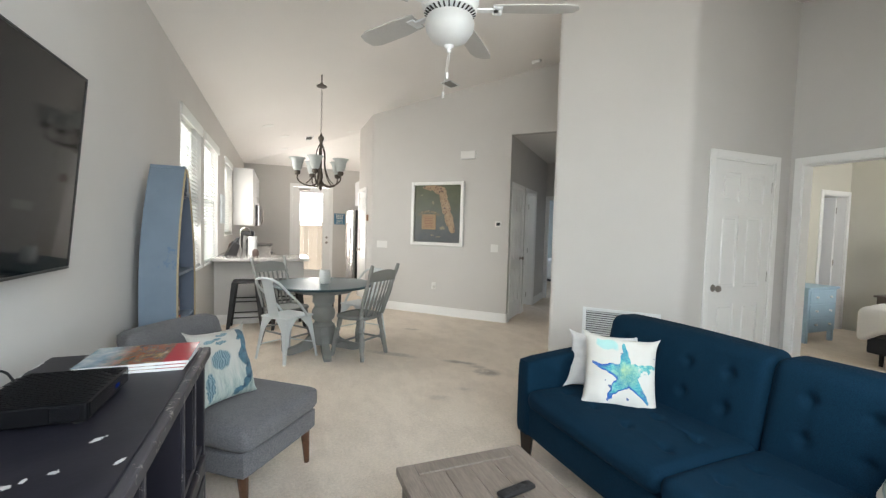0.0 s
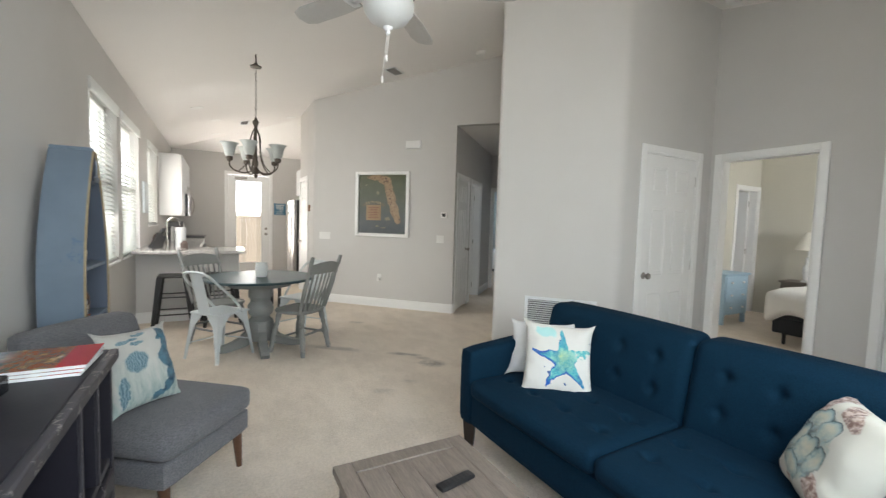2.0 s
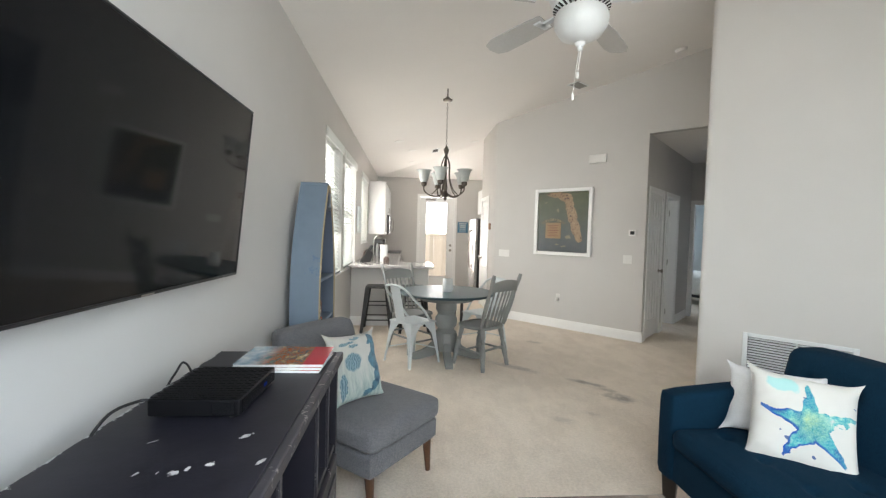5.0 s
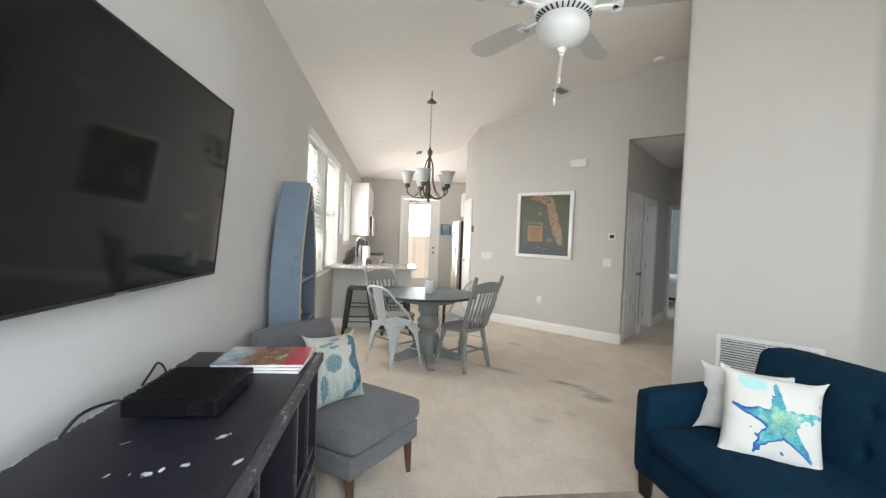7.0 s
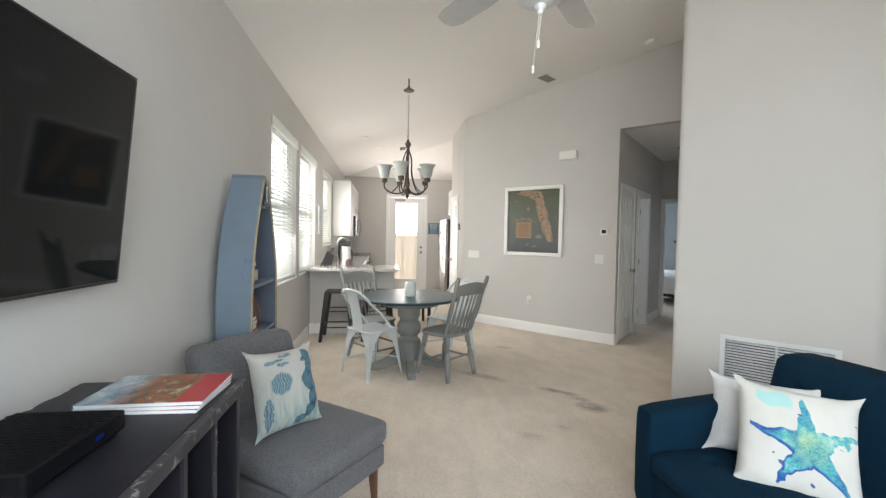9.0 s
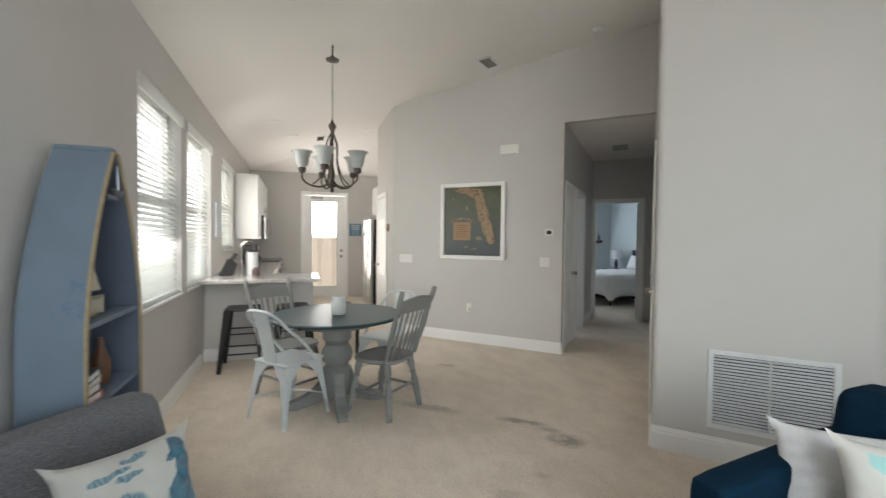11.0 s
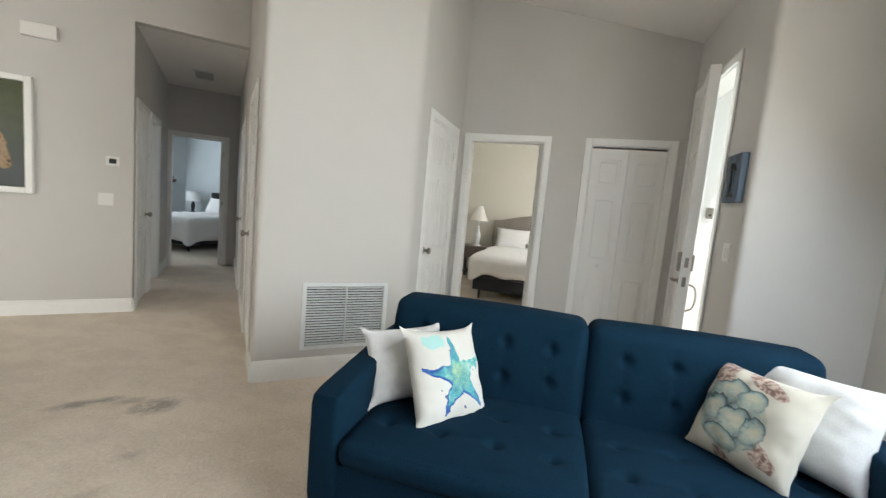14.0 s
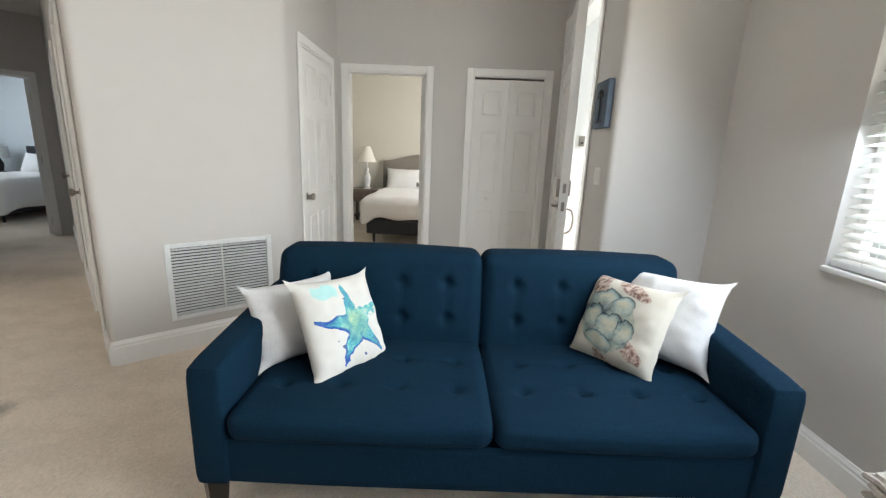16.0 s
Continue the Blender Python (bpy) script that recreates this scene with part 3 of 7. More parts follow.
def panels(bm_leaf, out, x0, w, h, cols, y, proud=0.011):
    """Stiles and rails of a panelled leaf on the face y; collects the raised fields."""
    stile = 0.105 if cols > 1 else 0.06
    rows = [(0.24, 0.78), (0.93, 1.56), (1.68, 1.93)]
    rows = [(a * h / 2.03, b * h / 2.03) for a, b in rows]
    inner = w - 2 * stile
    cw = (inner - (0.10 if cols > 1 else 0)) / cols
    xs = [x0 + stile + k * (cw + 0.10) for k in range(cols)]
    ya, yb = (y - proud, y + 0.001) if y <= 0.01 else (y - 0.001, y + proud)
    prev = 0.0
    for a, b in rows + [(h, None)]:
        box(bm_leaf, (x0, ya, prev), (x0 + w, yb, a))
        if b is None:
            break
        box(bm_leaf, (x0, ya, a), (x0 + stile, yb, b))
        box(bm_leaf, (x0 + w - stile, ya, a), (x0 + w, yb, b))
        if cols > 1:
            box(bm_leaf, (xs[0] + cw, ya, a), (xs[1], yb, b))
        for x in xs:
            out.append(((x + 0.026, ya + 0.002, a + 0.026), (x + cw - 0.026, yb - 0.001, b - 0.026)))
        prev = b


def knob(parent, x, z, y=0.0, both=None):
    bm = bmesh.new()
    lathe(bm, [(0.033, 0), (0.033, 0.004), (0.026, 0.009), (0.012, 0.012), (0.011, 0.03), (0.018, 0.036), (0.027, 0.045), (0.029, 0.055), (0.024, 0.064), (0.010, 0.068)], 18, (x, y, z), (0, -1, 0))
    if both:
        lathe(bm, [(0.033, 0), (0.033, 0.004), (0.026, 0.009), (0.012, 0.012), (0.011, 0.03), (0.018, 0.036), (0.027, 0.045), (0.029, 0.055), (0.024, 0.064), (0.010, 0.068)], 18, (x, both, z), (0, 1, 0))
    smooth(part("door_knob", bm, NICKEL, parent, "brushed nickel door knob"))


def hinge_set(parent, x, h, y=-0.001):
    for z in (0.18, h * 0.5, h - 0.2):
        bm = bmesh.new()
        box(bm, (x - 0.012, y - 0.004, z - 0.045), (x + 0.012, y + 0.004, z + 0.045), 0.001, 1)
        rod(bm, (x, y - 0.006, z - 0.048), (x, y - 0.006, z + 0.048), 0.006)
        part("hinge", bm, NICKEL, parent, "brushed nickel butt hinge")


def panel_door(name, m, w, h=2.02, cols=2, knob_side="left", hinges=True, label="white six-panel interior door, closed", material=None, bothfaces=False):
    material = material or DOORW
    ob = thing(name, m, label, "door", kind="structure")
    t = 0.035
    bm, fields = bmesh.new(), []
    box(bm, (0, 0, 0), (w, t, h))
    panels(bm, fields, 0, w, h, cols, 0.0)
    if bothfaces:
        panels(bm, fields, 0, w, h, cols, t)
    part("leaf", bm, material, ob)
    for a, b in fields:
        part("raised_panel", bx(a, b, 0.008, 1), material, ob)
    if knob_side:
        knob(ob, 0.052 if knob_side == "left" else w - 0.052, 0.915, -0.006, t + 0.006 if bothfaces else None)
    if hinges:
        hinge_set(ob, w - 0.002 if knob_side == "left" else 0.002, h)
    return ob


def set_door(n, p, q, hole, depth=0.012, **kw):
    """A cased opening with a closed door in it."""
    m = opening(p, q, hole[1])
    w = hole[1] - hole[0]
    casing(f"door_{n}_frame", m, w, 2.04)
    panel_door(f"door_{n}", m @ Matrix.Translation((0.021, depth, 0.012)), w - 0.042, 2.005, **kw)


# closet beside the grille, hall doors, pantry
set_door(1, (5.33, 2.82), (GE[0], 2.82), (0.345, 1.135), knob_side="left")
set_door(2, GC, hall(2.72, 0.97), (0.33, 1.10), knob_side="left")
set_door(3, GC, hall(2.72, 0.97), (2.15, 2.92), knob_side="left")
set_door(4, hall(2.72, 0), hall(0, 0), (1.92, 2.58), knob_side="right")
m = opening(hall(2.72, 0), hall(0, 0), 1.71)
casing("door_5_frame", m, 0.72, 2.04, back=True)
panel_door("door_5", m @ Matrix.Translation((0.70, 0.12, 0.012)) @ pose(0, 0, 0, 0, 0, 96), 0.67, 2.005, knob_side="right", bothfaces=True, label="white six-panel bathroom door standing open")
set_door(6, CNR, (2.27, 8.69), (0.50, 1.16), knob_side="left", hinges=False)

# bifold closet by the entry: two narrow leaves with a dark track gap above
m = opening((5.21, 0.54), (5.21, 2.82), 0.985)
casing("door_7_frame", m, 0.70, 2.04)
bif = thing("door_7", m @ Matrix.Translation((0.02, 0.03, 0.012)), "white panelled bifold closet door, closed", "door", kind="structure")
for x0 in (0.0, 0.331):
    bm, fields = bmesh.new(), []
    box(bm, (x0, 0, 0), (x0 + 0.328, 0.033, 1.985))
    panels(bm, fields, x0, 0.328, 1.985, 1, 0.0)
    leaf = part("leaf", bm, DOORW, bif)
    for a, b in fields:
        part("raised_panel", bx(a, b, 0.004, 1), DOORW, leaf)
smooth(part("pull_knob", lathe(bmesh.new(), [(0.008, 0), (0.008, 0.012), (0.017, 0.02), (0.015, 0.028), (0.005, 0.031)], 14, (0.17, -0.006, 0.86), (0, -1, 0)), WHITEP, bif, "small white wooden pull knob"))
part("track", bx((0, 0.004, 1.995), (0.66, 0.03, 2.008)), BLACKP, bif, "dark bifold track gap")

# bedroom doorway, its door swung away into the room
m = opening((5.21, 0.54), (5.21, 2.82), 2.185)
casing("door_8_frame", m, 0.77, 2.04, back=True)
ob = panel_door("door_8", m @ Matrix.Translation((0.748, 0.12, 0.012)) @ pose(0, 0, 0, 0, 0, 92), 0.72, 2.005, knob_side="right", bothfaces=True, label="white six-panel bedroom door standing open")
# guest room doorway
m = opening(hall(2.72, 1.1), hall(2.72, -0.13), 1.06)
casing("door_9_frame", m, 0.74, 2.04, back=True)
panel_door("door_9", m @ Matrix.Translation((0.72, 0.12, 0.012)) @ pose(0, 0, 0, 0, 0, 84), 0.69, 2.005, knob_side="right", bothfaces=True, label="white six-panel guest room door standing open")
# bathroom door inside the bedroom
m = opening((8.90, 4.055), (5.33, 4.055), 0.69)
casing("door_10_frame", m, 0.63, 2.04)
panel_door("door_10", m @ Matrix.Translation((0.60, 0.12, 0.012)) @ pose(0, 0, 0, 0, 0, 100), 0.58, 2.005, knob_side="right", bothfaces=True, label="white panelled bathroom door, half open")

# front door: tall leaf, ajar, with keypad lock, lever and outside handle
m = opening((3.71, 0.69), (5.21, 0.69), 1.395)
casing("front_door_frame", m, 0.915, 2.46, thick=0.15)
fd = thing("front_door", pose(5.088, 0.688, 0.014, 0, 0, 180 - 10.2), "tall white panelled front door standing ajar", "door", kind="structure")
bm, fields = bmesh.new(), []
box(bm, (0, 0, 0), (0.88, 0.044, 2.43))
panels(bm, fields, 0, 0.88, 2.43, 2, 0.0)
panels(bm, fields, 0, 0.88, 2.43, 2, 0.044)
part("leaf", bm, DOORW, fd)
for a, b in fields:
    part("raised_panel", bx(a, b, 0.005, 1), DOORW, fd)
hinge_set(fd, 0.004, 2.43, 0.0)
part("keypad_lock", bx((0.79, -0.034, 0.99), (0.855, -0.006, 1.13), 0.008), NICKEL, fd, "brushed nickel keypad deadbolt")
part("keypad_plate", bx((0.795, 0.05, 1.0), (0.85, 0.072, 1.12), 0.006), NICKEL, fd)
bm = bmesh.new()
lathe(bm, [(0.032, 0), (0.032, 0.006), (0.012, 0.012), (0.011, 0.045)], 16, (0.82, -0.005, 0.92), (0, -1, 0))
tube(bm, spline([(0.82, -0.048, 0.92), (0.78, -0.052, 0.922), (0.71, -0.05, 0.918)], 5), 0.009)
smooth(part("lever", bm, NICKEL, fd, "brushed nickel lever handle"))
bm = bmesh.new()
box(bm, (0.79, 0.049, 0.86), (0.85, 0.056, 0.98), 0.004)
tube(bm, spline([(0.82, 0.056, 0.90), (0.82, 0.10, 0.88), (0.82, 0.115, 0.80), (0.82, 0.10, 0.73), (0.82, 0.055, 0.70)], 6), 0.008)
box(bm, (0.80, 0.049, 0.67), (0.84, 0.056, 0.73), 0.004)
smooth(part("pull_handle", bm, NICKEL, fd, "curved nickel outside pull handle"))
for z in (0.885, 1.025):
    part("latch_plate", bx((0.8795, 0.010, z), (0.882, 0.034, z + 0.07)), NICKEL, fd, "nickel latch plate in the door edge")

# back door: full-light glass leaf with a blind track at its head
m = opening((3.12, BACK), (-0.15, BACK), 3.12 - 1.085)
casing("back_door_frame", m, 0.92, 2.34, thick=0.14)
bd = thing("back_door", m @ Matrix.Translation((0.02, 0.03, 0.01)), "white back door with a full glass pane, closed", "door", kind="structure")
W, Hh = 0.88, 2.30
for a, b in (((0, 0, 0), (0.155, 0.044, Hh)), ((W - 0.165, 0, 0), (W, 0.044, Hh)), ((0.155, 0, 0), (W - 0.165, 0.044, 0.24)), ((0.155, 0, Hh - 0.12), (W - 0.165, 0.044, Hh))):
    part("stile", bx(a, b, 0.004, 1), DOORW, bd)
part("glass_pane", bx((0.156, 0.018, 0.241), (W - 0.166, 0.026, Hh - 0.121)), GLASS, bd).visible_shadow = False
for a, b in (((0.14, -0.012, 0.225), (0.165, 0, Hh - 0.105)), ((W - 0.175, -0.012, 0.225), (W - 0.15, 0, Hh - 0.105)), ((0.165, -0.012, 0.225), (W - 0.175, 0, 0.25)), ((0.165, -0.012, Hh - 0.13), (W - 0.175, 0, Hh - 0.105))):
    part("glazing_bead", bx(a, b, 0.004, 1), DOORW, bd)
knob(bd, W - 0.07, 0.93, 0.0)
smooth(part("deadbolt", lathe(bmesh.new(), [(0.03, 0), (0.03, 0.008), (0.014, 0.012), (0.012, 0.03)], 16, (W - 0.07, 0, 1.06), (0, -1, 0)), NICKEL, bd))
bar = tagged(part("door_closer", bx((1.24, BACK - 0.07, 2.22), (1.50, BACK - 0.03, 2.27), 0.008), NICKEL), "small metal arm over the back door", "door closer")


def window(n, m, w, sill, head, group):
    """Recessed double-hung window with sill, faux-wood blind of single slats and valance."""
    ob = thing(f"window_{n}", m, "white double-hung window with lowered faux-wood blind", "window", group, "structure")
    h = head - sill
    fr = []
    for a, b in (((0, 0.09, sill), (0.045, 0.14, head)), ((w - 0.045, 0.09, sill), (w, 0.14, head)), ((0.045, 0.09, sill), (w - 0.045, 0.14, sill + 0.05)), ((0.045, 0.09, head - 0.045), (w - 0.045, 0.14, head)), ((0.045, 0.085, sill + h * 0.5 - 0.03), (w - 0.045, 0.14, sill + h * 0.5 + 0.03))):
        part("sash_frame", bx(a, b, 0.004, 1), WHITEP, ob)
    for a, b in ((sill + 0.05, sill + h * 0.5 - 0.03), (sill + h * 0.5 + 0.03, head - 0.045)):
        part("pane", bx((0.046, 0.11, a + 0.001), (w - 0.046, 0.116, b - 0.001)), GLASS, ob).visible_shadow = False
    part("window_sill", bx((-0.008, -0.016, sill - 0.026), (w + 0.008, 0.09, sill), 0.006), TRIM, ob)
    part("valance", bx((-0.02, -0.022, head - 0.075), (w + 0.02, -0.002, head + 0.025), 0.006), BLIND, ob)
    part("bottom_rail", bx((0.006, 0.012, sill + 0.001), (w - 0.006, 0.076, sill + 0.034), 0.006), BLIND, ob)
    first = None
    n_slat = int((h - 0.12) / 0.042)
    for k in range(n_slat):
        z = sill + 0.06 + k * 0.042
        if first is None:
            bm = bmesh.new()
            box(bm, (0.012, -0.024, -0.0015), (w - 0.012, 0.024, 0.0015))
            first = part("slat", bm, BLIND, ob)
            o = first
        else:
            o = new("slat", first.data)
            o.parent = ob
        o.location = (0, 0.045, z)
        o.rotation_euler = (radians((44 if n < 4 else 20) + random.uniform(-2, 2)), 0, 0)
    bm = bmesh.new()
    for x in (0.14, w - 0.14):
        rod(bm, (x, 0.02, sill + 0.03), (x, 0.02, head - 0.05), 0.0012, seg=5)
        rod(bm, (x, 0.07, sill + 0.03), (x, 0.07, head - 0.05), 0.0012, seg=5)
    part("ladder_cord", bm, WHITEP, ob)
    part("tilt_wand", rod(bmesh.new(), (0.07, 0.012, head - 0.72), (0.07, 0.012, head - 0.06), 0.004, seg=8), WHITEP, ob)
    return ob


for n, (a, b) in enumerate((WIN1, WIN2, WIN3), 1):
    window(n, opening((0, 11.31), (0, -0.15), 11.31 - a), b - a, SILL if n < 3 else 1.19, HEAD, "side windows")
for n, (a, b) in enumerate(((1.78, 2.835), (0.42, 1.48)), 4):
    window(n, opening((0, 0), (3.74, 0), b), b - a, SILL, HEAD, "front windows")

# air-return grille
M = opening(GE, GC, 0.785)
gr = thing("return_air_grille", M, "large white louvred return-air grille in the wall", "vent")
gw, z0, z1 = 0.63, 0.207, 0.70
for a, b in (((0, -0.012, z0), (0.032, -0.002, z1)), ((gw - 0.032, -0.012, z0), (gw, -0.002, z1)), ((0.032, -0.012, z0), (gw - 0.032, -0.002, z0 + 0.03)), ((0.032, -0.012, z1 - 0.03), (gw - 0.032, -0.002, z1)), ((gw / 2 - 0.006, -0.010, z0 + 0.03), (gw / 2 + 0.006, -0.001, z1 - 0.03))):
    part("grille_frame", bx(a, b, 0.003, 1), WHITEM, gr)
# filter kept near black: the shade between the louvres is put into its colour
part("filter", bx((0.02, 0.05, z0 + 0.02), (gw - 0.02, 0.06, z1 - 0.02)), surface("gap_shade_filter", (0.07, 0.07, 0.075), 0.9, vary=0.1), gr)
first = None
for k in range(22):
    z = z0 + 0.040 + k * 0.0196
    if first is None:
        first = part("louvre", bx((0.033, -0.0085, -0.001), (gw - 0.033, 0.0085, 0.001)), WHITEM, gr)
        o = first
    else:
        o = new("louvre", first.data)
        o.parent = gr
    o.location, o.rotation_euler = (0, 0.002, z), (radians(30), 0, 0)

# ---- living room things ----
NAVY = weave("navy_linen_upholstery", (0.0023, 0.0135, 0.029), (0.0050, 0.027, 0.052), 260, 0.92, 0.0, 0.5, 0.5, 0.1)
GREYF = weave("grey_tweed_upholstery", (0.095, 0.095, 0.10), (0.195, 0.195, 0.202), 190, 0.95, 0.1)
DARKLEG = wood("dark_stained_leg", (0.012, 0.008, 0.006), (0.03, 0.02, 0.014), 0.4)
WALNUT = wood("walnut_leg", (0.06, 0.028, 0.014), (0.12, 0.055, 0.028), 0.4)
WHITEF = weave("white_cotton_cover", (0.64, 0.637, 0.63), (0.74, 0.737, 0.73), 220, 0.95, 0.1, 0.15, 0.12)
OAKGREY = wood("weathered_grey_oak", (0.12, 0.092, 0.073), (0.25, 0.205, 0.17), 0.5, 2.5, (16, 1.5, 16))
CONSOLE = worn_paint("chipped_black_paint", (0.012, 0.011, 0.017), (0.62, 0.60, 0.60), 0.675, 0.42, 8)
CONSEDGE = worn_paint("rubbed_black_edge", (0.03, 0.028, 0.034), (0.24, 0.22, 0.21), 0.575, 0.5, 26)


def chipped_top():
    """Black painted wood, scratched through to pale primer in short flecks."""
    m, t, b = nodes_of("chipped_black_top")
    co, x, y = plane_coords(t, 0.0, 0.0, 0.004, 45.0)
    sep = t.nodes.new("ShaderNodeSeparateXYZ")
    t.links.new(co, sep.inputs[0])
    y = math_node(t, "ADD", sep.outputs[1], math_node(t, "SUBTRACT", x, sep.outputs[0]))
    base = ramp(t, noise_node(t, 9, 5, 0.6, co), [(0.3, (0.009, 0.009, 0.014)), (0.7, (0.018, 0.017, 0.024))])
    scuff = ramp(t, noise_node(t, 14, 6, 0.7, co, (1, 0.25, 1)), [(0.66, (0, 0, 0)), (0.72, (0.5, 0.5, 0.5))])
    base = mix(t, scuff, base, (0.10, 0.10, 0.11))
    rag = math_node(t, "MULTIPLY", math_node(t, "SUBTRACT", noise_node(t, 130, 4, 0.7, co), 0.5), 3.6)
    for cx, cy, rx, ry, turn in ((0.349, 0.820, 0.012, 0.016, -0.6), (0.362, 0.832, 0.006, 0.008, 0.3), (0.424, 0.712, 0.008, 0.026, -0.45), (0.326, 0.703, 0.012, 0.014, -0.9), (0.269, 0.675, 0.016, 0.012, -0.7), (0.290, 0.690, 0.007, 0.012, 0.2), (0.198, 0.672, 0.006, 0.012, -0.5), (0.238, 0.676, 0.004, 0.007, 0), (0.157, 0.800, 0.003, 0.018, -0.8), (0.40, 0.40, 0.007, 0.022, 0.1), (0.22, 0.46, 0.006, 0.016, -0.9), (0.30, 0.25, 0.007, 0.014, 0.6), (0.425, 0.14, 0.007, 0.03, 0.05), (0.36, 0.56, 0.005, 0.010, -0.2)):
        e = math_node(t, "ADD", ellipse(t, x, y, cx, cy, rx * 0.7, ry * 0.7, turn), rag)
        base = mix(t, ramp(t, e, [(0.5, (1, 1, 1)), (1.0, (0, 0, 0))]), base, (0.56, 0.55, 0.54))
    back = math_node(t, "ADD", math_node(t, "MULTIPLY", sep.outputs[0], 14.0), noise_node(t, 26, 5, 0.75, co))
    base = mix(t, ramp(t, back, [(0.46, (1, 1, 1)), (0.50, (0, 0, 0))]), base, (0.66, 0.65, 0.64))
    t.links.new(base, b.inputs["Base Color"])
    b.inputs["Roughness"].default_value = 0.42
    b.inputs["Specular IOR Level"].default_value = 0.28
    bump(t, b, noise_node(t, 60, 4, 0.6, co), 0.12, 0.002)
    return m


def soft_box(a, b, r, cuts=7, puff=0.0, dimples=(), depth=0.02, spread=0.05, face=None):
    """An upholstered block: rounded edges, a slight swell, and buttoned dimples on one face (axis, sign)."""
    bm = bmesh.new()
    bmesh.ops.create_cube(bm, size=2)
    bmesh.ops.subdivide_edges(bm, edges=bm.edges[:], cuts=cuts, use_grid_fill=True)
    c = Vector([(a[i] + b[i]) / 2 for i in range(3)])
    s = Vector([(b[i] - a[i]) / 2 for i in range(3)])
    for v in bm.verts:
        p = Vector([v.co[i] * s[i] for i in range(3)])
        inner = Vector([max(-(s[i] - r), min(s[i] - r, p[i])) for i in range(3)])
        d = p - inner
        if d.length > 1e-6:
            p = inner + d.normalized() * min(r, d.length * 1.0 if d.length < r else r)
        k = [1 - min(1, abs(p[i]) / s[i]) ** 2 for i in range(3)]
        for i in range(3):
            j, l = (i + 1) % 3, (i + 2) % 3
            if abs(v.co[i]) > 0.999:
                p[i] += math.copysign(puff * k[j] * k[l], p[i])
        if face and v.co[face[0]] * face[1] > 0.999:
            j, l = [n for n in range(3) if n != face[0]]
            for u, w in dimples:
                q = (p[j] - u) ** 2 + (p[l] - w) ** 2
                p[face[0]] -= face[1] * depth * math.exp(-q / (2 * (spread * 0.5) ** 2))
                p[face[0]] -= face[1] * depth * 0.45 * math.exp(-abs(p[l] - w) / (spread * 1.6)) * math.exp(-abs(p[j] - u) / (spread * 0.25))
        v.co = c + p
    return bm


def cushion_shape(w, h, t, ears=0.02, n=30, crease=0.010, seed=1):
    """A knife-edge scatter cushion in the xz plane, thick along y, with pulled-out corners and creases."""
    bm = bmesh.new()
    grid = {}
    for side in (-1, 1):
        for i in range(n + 1):
            for j in range(n + 1):
                u, v = 2 * i / n - 1, 2 * j / n - 1
                edge = i in (0, n) or j in (0, n)
                if side == 1 and edge:
                    grid[(side, i, j)] = grid[(-1, i, j)]
                    continue
                pull = 1 - 0.06 * ((1 - u * u) * abs(v) ** 4 + (1 - v * v) * abs(u) ** 4)
                cor = (abs(u) * abs(v)) ** 12 * ears * 1.05
                x = u * w / 2 * pull + math.copysign(cor, u)
                z = v * h / 2 * pull + math.copysign(cor, v)
                th = t / 2 * ((1 - u ** 4) * (1 - v ** 4)) ** 0.62
                fold = max(0.0, abs(v) - 0.45) * math.sin(u * 19 + seed) + max(0.0, abs(u) - 0.45) * math.sin(v * 21 + 2 * seed)
                th += 0.005 * fold * (1 - abs(u) ** 6) * (1 - abs(v) ** 6)
                th += crease * (noise.noise(Vector((x * 12 + seed, z * 12, side))) + 0.5 * noise.noise(Vector((x * 34 + seed, z * 26, side)))) * (1 - (u * v) ** 2)
                grid[(side, i, j)] = bm.verts.new((x, side * max(th, 0.0) if not edge else 0, z))
    for side in (-1, 1):
        for i in range(n):
            for j in range(n):
                q = [grid[(side, i, j)], grid[(side, i + 1, j)], grid[(side, i + 1, j + 1)], grid[(side, i, j + 1)]]
                bm.faces.new(q if side == -1 else q[::-1])
    return bm


def math_node(t, op, a, b=None):
    n = t.nodes.new("ShaderNodeMath")
    n.operation = op
    for k, v in ((0, a), (1, b)):
        if v is None:
            continue
        if isinstance(v, (int, float)):
            n.inputs[k].default_value = v
        else:
            t.links.new(v, n.inputs[k])
    return n.outputs[0]


def plane_coords(t, cx=0.0, cz=0.0, wobble=0.012, scale=9.0):
    co = t.nodes.new("ShaderNodeTexCoord").outputs["Object"]
    sep = t.nodes.new("ShaderNodeSeparateXYZ")
    t.links.new(co, sep.inputs[0])
    wob = noise_node(t, scale, 4, 0.6, co)
    off = math_node(t, "MULTIPLY", math_node(t, "SUBTRACT", wob, 0.5), wobble * 4)
    x = math_node(t, "ADD", math_node(t, "SUBTRACT", sep.outputs[0], cx), off)
    z = math_node(t, "SUBTRACT", math_node(t, "SUBTRACT", sep.outputs[2], cz), off)
    return co, x, z


def linen_base(name):
    m, t, b = nodes_of(name)
    b.inputs["Roughness"].default_value = 0.9
    b.inputs["Sheen Weight"].default_value = 0.2
    b.inputs["Specular IOR Level"].default_value = 0.2
    return m, t, b


